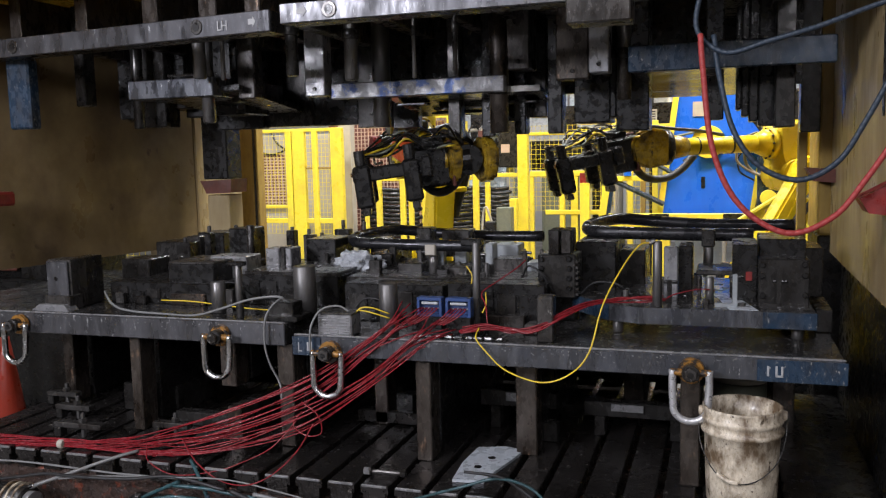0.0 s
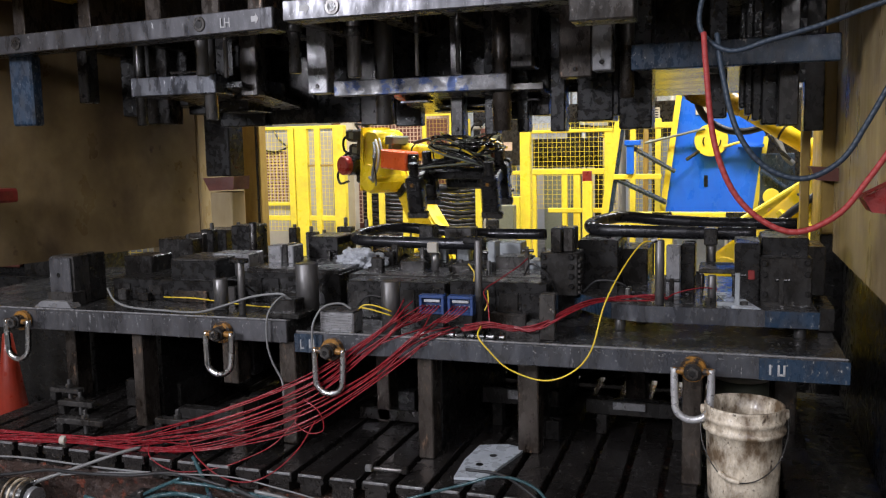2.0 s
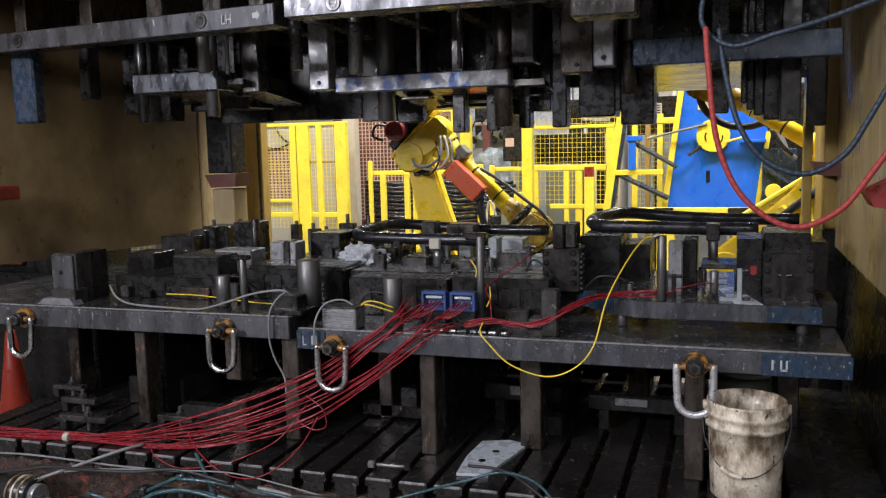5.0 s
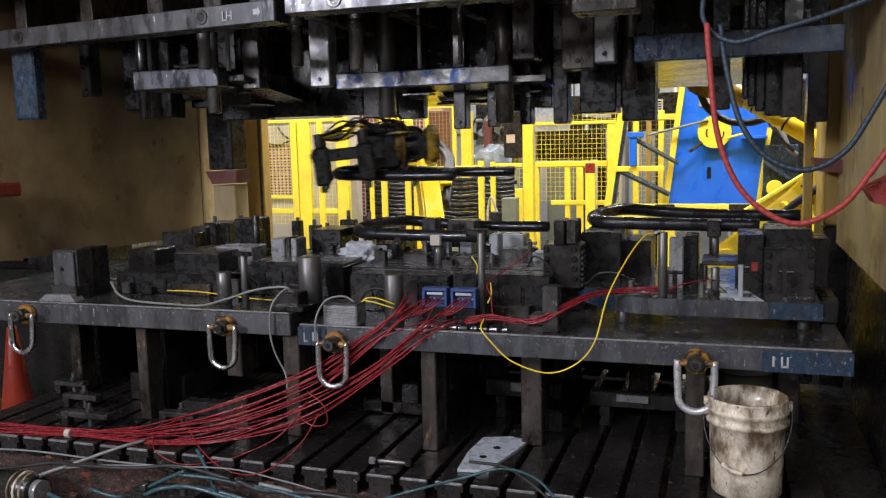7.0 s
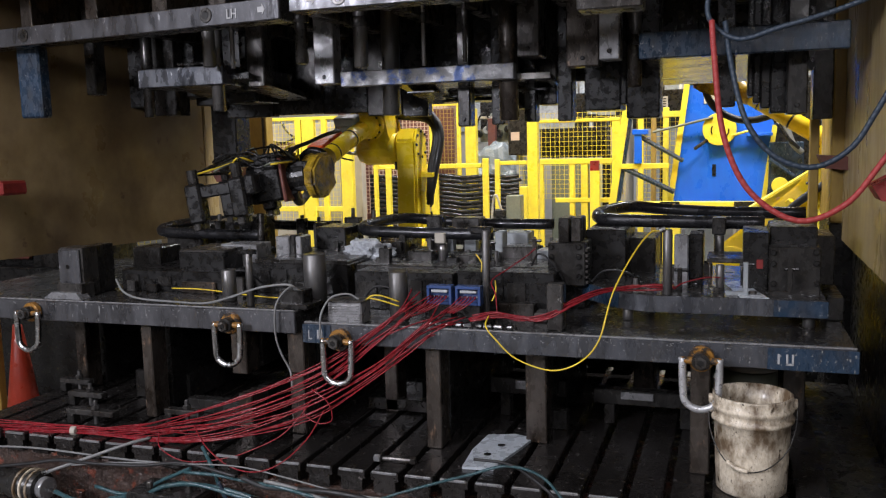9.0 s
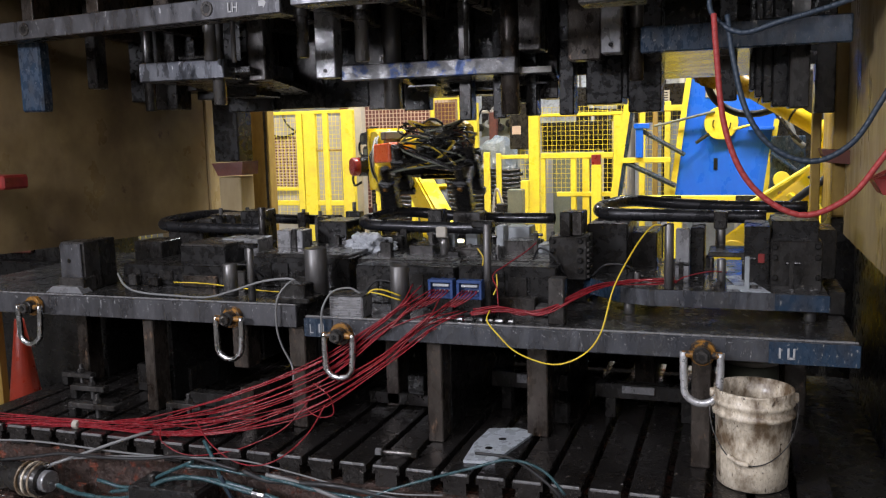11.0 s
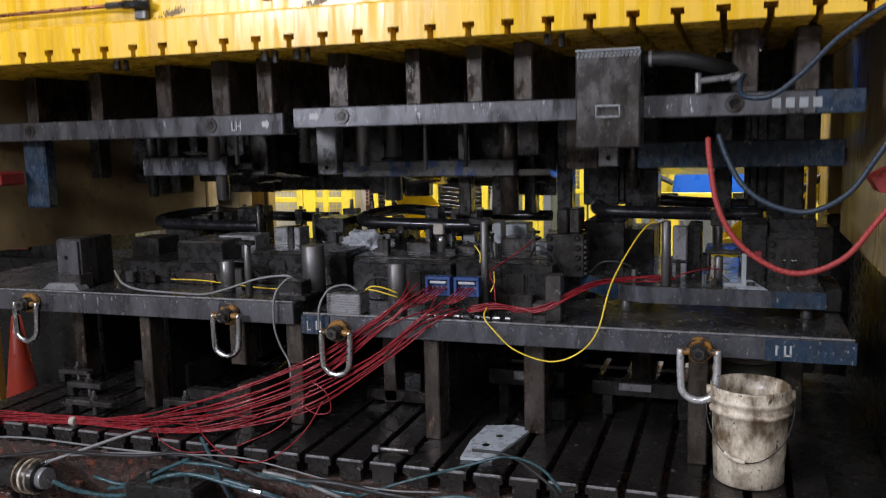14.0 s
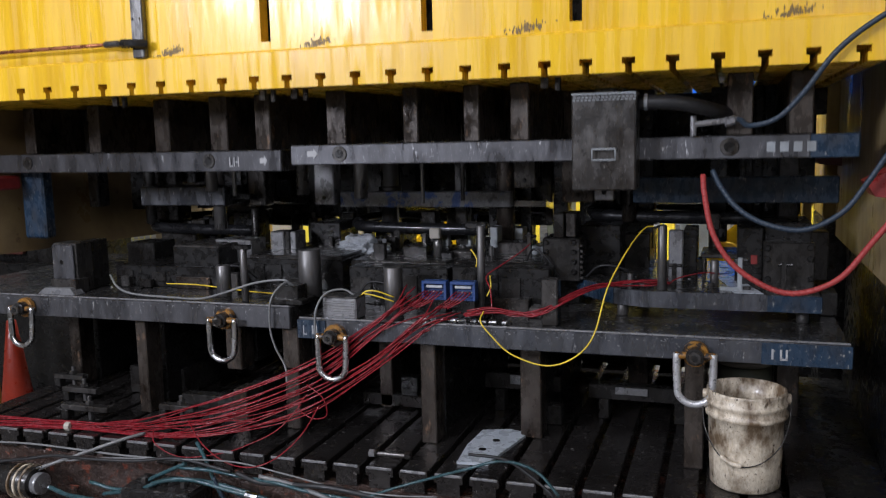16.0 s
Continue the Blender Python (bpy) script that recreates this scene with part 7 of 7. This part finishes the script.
    for k, pts in enumerate(([(0.1, -0.14, 0.25), (0.2, -0.2, 0.16), (0.19, -0.21, 0.06), (0.13, -0.17, -0.01), (0.06, -0.145, 0.0)], [(0.12, -0.14, 0.27), (0.24, -0.2, 0.2), (0.26, -0.22, 0.1), (0.2, -0.2, 0.03), (0.1, -0.14, -0.03)],
                             [(0.15, -0.13, 0.28), (0.22, -0.17, 0.25), (0.27, -0.19, 0.2), (0.31, -0.2, 0.19)], [(0.1, -0.14, 0.2), (0.22, -0.23, 0.14), (0.24, -0.22, 0.02), (0.16, -0.16, -0.05)])):
        part("cable", sweep(pts, (0.011, 0.009, 0.008, 0.006)[k], 7), (GREYCABLE, PANEL, GREYCABLE, BLACK)[k], fore, smooth=True)
    part("dress_hose", sweep([(0.6, -0.17, 0.14), (0.68, -0.17, 0.06), (0.8, -0.15, 0.0), (0.95, -0.12, 0.0), (1.05, -0.08, 0.06), (1.1, -0.05, 0.14)], 0.025, 9), BLACKHOSE, fore, "ribbed black dress hose", smooth=True)
    part("dress_hose", sweep([(0.45, -0.05, RISE + 0.065), (0.62, -0.05, RISE + 0.1), (0.8, -0.06, RISE + 0.12), (0.98, -0.07, RISE + 0.14), (1.08, -0.05, RISE + 0.1)], 0.012, 7), BLACKHOSE, fore, smooth=True)
    part("cable_strap", rod((0.66, 0, RISE), (0.672, 0, RISE), 0.0595, 18), BLACK, fore)
    # gripper: x away from the wrist
    b = rod((-0.02, 0, 0), (0.14, 0, 0), 0.085, 20)
    box(0.1, 0.3, -0.13, 0.13, -0.12, 0.1, 0.015, b)
    box(0.2, 0.26, -0.28, 0.28, -0.055, 0.055, 0.01, b)
    box(0.24, 0.62, -0.26, -0.2, -0.035, 0.035, 0.008, b)
    box(0.24, 0.62, 0.2, 0.26, -0.035, 0.035, 0.008, b)
    box(0.34, 0.4, -0.24, 0.24, -0.025, 0.025, 0.006, b)
    grip = own("gripper", b, BLACK)
    part("wrist_hub", rod((0.0, -0.062, 0), (0.0, 0.062, 0), 0.085, 20), BLACK, grip, smooth=True)
    for gx in (0.31, 0.57):
        for gy in (-0.23, 0.23):
            c = part("clamp", box(gx - 0.045, gx + 0.045, gy - 0.05, gy + 0.05, -0.17, 0.05, 0.012), BLACK, grip)
            part("clamp_cylinder", rod((gx, gy, 0.05), (gx, gy, 0.13), 0.03, 12), DARKSTEEL, c)
            part("jaw", box(gx - 0.02, gx + 0.02, gy - 0.065, gy + 0.065, -0.21, -0.17, 0.006), STEEL, c)
            part("port", rod((gx + 0.045, gy, 0.01), (gx + 0.06, gy, 0.01), 0.012, 8), BRASS, c)
    part("valve_bank", box(0.12, 0.28, -0.09, 0.09, 0.1, 0.155, 0.006), BLACK, grip)
    part("mount_plate", box(0.08, 0.1, -0.14, 0.14, -0.13, 0.12, 0.006), RUSTRED, grip, "rust-red adapter plate")
    rng = random.Random(8)
    for k in range(14):
        p = [Vector((0.03, rng.uniform(-0.08, 0.08), 0.09))]
        for i in range(4):
            p.append(Vector((0.1 + 0.11 * i, rng.uniform(-0.24, 0.24), 0.12 + rng.uniform(-0.04, 0.09))))
        p.append(Vector((0.57, rng.choice((-0.23, 0.23)), 0.1)))
        part("air_line", sweep(p, 0.0062, 5, smooth_n=4), (OLIVE, BLACK, BLACK, YELLOWWIRE, BLACK, BLACK, BLACK)[k % 7], grip, smooth=True)
    return ob, (turret, lower, fore, grip), base_z


ROBOT_A = robot((-2.274, 5.759, 0), 1.02, "yellow six-axis robot with orange valve box and black gripper", True)
ROBOT_B = robot((0.353, 6.117, 0), 0.94, "yellow six-axis robot with black gripper beside the hopper", False)


# ---- hoses that follow the ram ----
def hose(label, mat, r, n):
    ob = thing("flexible_hose", (0.2, 3.2, 1.8), label, "hose", "hoses on the ram")
    return ob, mat, r, n


def hose_line(a, b, s, n):
    """A line between the open and the closed lie of a hose, in equal steps."""
    k = s / 0.939
    pts = spline([Vector(p) * (1 - k) + Vector(q) * k for p, q in zip(a, b)], 10)
    run = [0.0]
    for p, q in zip(pts, pts[1:]):
        run.append(run[-1] + (q - p).length)
    out, j = [], 0
    for i in range(n + 1):
        want = run[-1] * i / n
        while j < len(run) - 2 and run[j + 1] < want:
            j += 1
        f = (want - run[j]) / max(run[j + 1] - run[j], 1e-6)
        out.append(pts[j].lerp(pts[j + 1], min(max(f, 0), 1)))
    return out


RED_LIE = ([(-0.085, 3.25, 2.2), (-0.075, 3.22, 2.08), (-0.04, 3.2, 1.8), (0.05, 3.2, 1.6), (0.21, 3.2, 1.495), (0.36, 3.2, 1.55), (0.46, 3.2, 1.68), (0.56, 3.2, 1.84)],
           [(-0.09, 3.25, 1.42), (-0.085, 3.22, 1.38), (-0.05, 3.2, 1.28), (0.04, 3.2, 1.185), (0.2, 3.2, 1.118), (0.36, 3.2, 1.165), (0.47, 3.2, 1.3), (0.56, 3.2, 1.42)])
BLUE_LIE = ([(-0.04, 3.3, 2.2), (-0.02, 3.25, 2.06), (0.03, 3.2, 1.86), (0.12, 3.2, 1.73), (0.25, 3.2, 1.68), (0.37, 3.2, 1.74), (0.45, 3.2, 1.87), (0.54, 3.2, 2.05)],
            [(-0.06, 3.3, 1.44), (-0.03, 3.28, 1.42), (0.03, 3.25, 1.395), (0.12, 3.22, 1.37), (0.25, 3.2, 1.36), (0.37, 3.2, 1.42), (0.45, 3.2, 1.52), (0.54, 3.2, 1.66)])
FEED_LIE = ([(0.03, 3.36, 2.52), (-0.07, 3.34, 2.4), (-0.1, 3.3, 2.23), (0.0, 3.25, 2.135), (0.14, 3.2, 2.16), (0.3, 3.2, 2.2), (0.45, 3.2, 2.25), (0.58, 3.2, 2.29)],
            [(0.03, 3.36, 1.583), (0.08, 3.2, 1.62), (0.127, 3.06, 1.657), (0.206, 3.02, 1.723), (0.263, 3.02, 1.827), (0.337, 3.02, 1.992), (0.454, 3.02, 2.109), (0.64, 3.02, 2.22)])
HOSES = []
for lie, label, mat, r in ((RED_LIE, "dull red rubber air hose drooping from the ram", REDHOSE, 0.0102), (BLUE_LIE, "dark blue rubber air hose drooping from the ram", BLUEHOSE, 0.0098), (FEED_LIE, "black feed hose rising beside the ram", BLUEHOSE, 0.0092)):
    ob = thing("flexible_hose", (0.2, 3.2, 1.8), label, "hose", "hoses on the ram")
    n = 44
    longest = max(sum((q - p).length for p, q in zip(l, l[1:])) for l in (hose_line(*lie, s, n) for s in (0, 0.47, 0.939))) / n
    me = None
    pieces = []
    for i in range(n):
        if me is None:
            b = rod((0, 0, -longest * 0.62), (0, 0, longest * 0.62), r, 20, bevel=0.0001)
            me = bpy.data.meshes.new("hose_piece")
            for f in b.faces:
                f.smooth = len(f.verts) == 4 and f.calc_area() > 1e-6
            b.to_mesh(me)
            b.free()
            me.materials.append(mat)
        o = new("hose_piece", me)
        o.parent = ob
        pieces.append(o)
    HOSES.append((ob, lie, n, pieces))


def motions():
    rows = ((0.0, 0.0), (12.5, 0.0), (12.75, 0.02), (13.0, 0.071), (13.25, 0.15), (13.5, 0.251), (13.75, 0.39), (14.0, 0.540), (14.25, 0.672), (14.5, 0.788), (14.75, 0.878),
            (15.0, 0.939), (15.2, 0.95), (15.5, 0.899), (15.75, 0.803), (16.0, 0.683))
    for ob in (RAM, UPPER_L, UPPER_R):
        x, y, z = ORIGIN[ob.name]
        walk(ob, [(t, pose(x, y, z - s)) for t, s in rows])
    for ob, lie, n, pieces in HOSES:
        at = ORIGIN[ob.name]
        lines = [(t, hose_line(*lie, min(s, 0.939), n)) for t, s in rows]
        for i, p in enumerate(pieces):
            walk(p, [(t, Matrix.Translation((l[i] + l[i + 1]) / 2 - at) @ (l[i + 1] - l[i]).to_track_quat("Z", "X").to_matrix().to_4x4()) for t, l in lines])
    # time, turret, lower arm, forearm, gripper's heading and slope
    keys_a = ((0.0, -53, 15, -11, 200, -7), (1.0, -53, 15, -11, 200, -7), (1.5, -46, 2, -9, 232, -16), (1.9, -31, -34, -5, 262, -14), (2.2, -31, -42, -3, 285, -18), (2.5, -30, -46, -2, 290, -20), (2.7, -20, -43, -8, 305, -26),
              (2.9, -6, -37, -16, 330, -35), (3.1, -1, -31, -22, 362, -35), (3.5, 4, -22, -35, 365, -50), (4.0, 4, -14, -43, 365, -55), (5.0, 5, -13, -44, 365, -57), (5.9, 3, -24, -33, 365, -45), (6.3, 0, -33, -22, 360, -25),
              (6.5, -14, -43, -7, 340, -5), (6.7, -38, -48, 1, 270, -5), (7.0, -62, -33, -4, 205, -5), (7.4, -85, -9, -12, 195, -6), (7.8, -92, 0, -16, 190, -10), (8.3, -93, 2, -18, 190, -8), (9.2, -93, 3, -20, 190, -8),
              (9.8, -90, -4, -16, 195, -5), (10.5, -66, -36, -4, 240, -10), (11.3, -31, -54, 8, 300, -35), (11.5, -17, -55, 16, 345, 40), (11.8, -9, -54, 23, 400, 25), (12.1, -7, -53, 25, 420, 10), (12.6, -6, -53, 25, 420, 10),
              (13.0, 12, -50, 25, 420, 10), (13.4, 30, -41, 24, 415, 10), (13.8, 28, -33, 34, 410, 10), (14.5, 28, -31, 38, 410, 10), (16.0, 28, -31, 38, 410, 10))
    keys_b = ((0.0, 209, -28, -1, 200, -10), (0.3, 200, -36, 10, 198, -5), (0.5, 190, -41, 18, 192, 5), (0.8, 175, -44, 27, 188, 18), (1.2, 165, -45, 31, 184, 26), (1.6, 163, -45, 32, 183, 28), (16.0, 163, -45, 32, 183, 28))
    for (ob, arms, bz), keys, end in ((ROBOT_A, keys_a, 14.6), (ROBOT_B, keys_b, 1.7)):
        times = [round(0.1 * k, 1) for k in range(int(end * 10) + 1)] + [16.0]
        poses = [(t, robot_pose(bz, *ease(keys, t))) for t in times]
        for k, arm in enumerate(arms):
            walk(arm, [(t, p[k]) for t, p in poses])
    path = ((0.0, -0.95, 6.55, 0.73), (5.9, -0.95, 6.55, 0.73), (6.1, -0.9, 6.5, 1.0), (6.3, -0.95, 6.2, 1.4), (6.5, -1.3, 5.75, 1.62), (6.7, -1.65, 5.35, 1.64), (7.0, -1.79, 5.0, 1.62), (7.4, -2.37, 4.8, 1.5), (7.8, -2.62, 4.7, 1.45),
            (8.2, -2.86, 4.65, 1.31), (8.5, -2.88, 4.65, 1.285), (16.0, -2.88, 4.65, 1.285))
    walk(TUBE_L, [(t, pose(x, y, z)) for t, x, y, z in path])


motions()
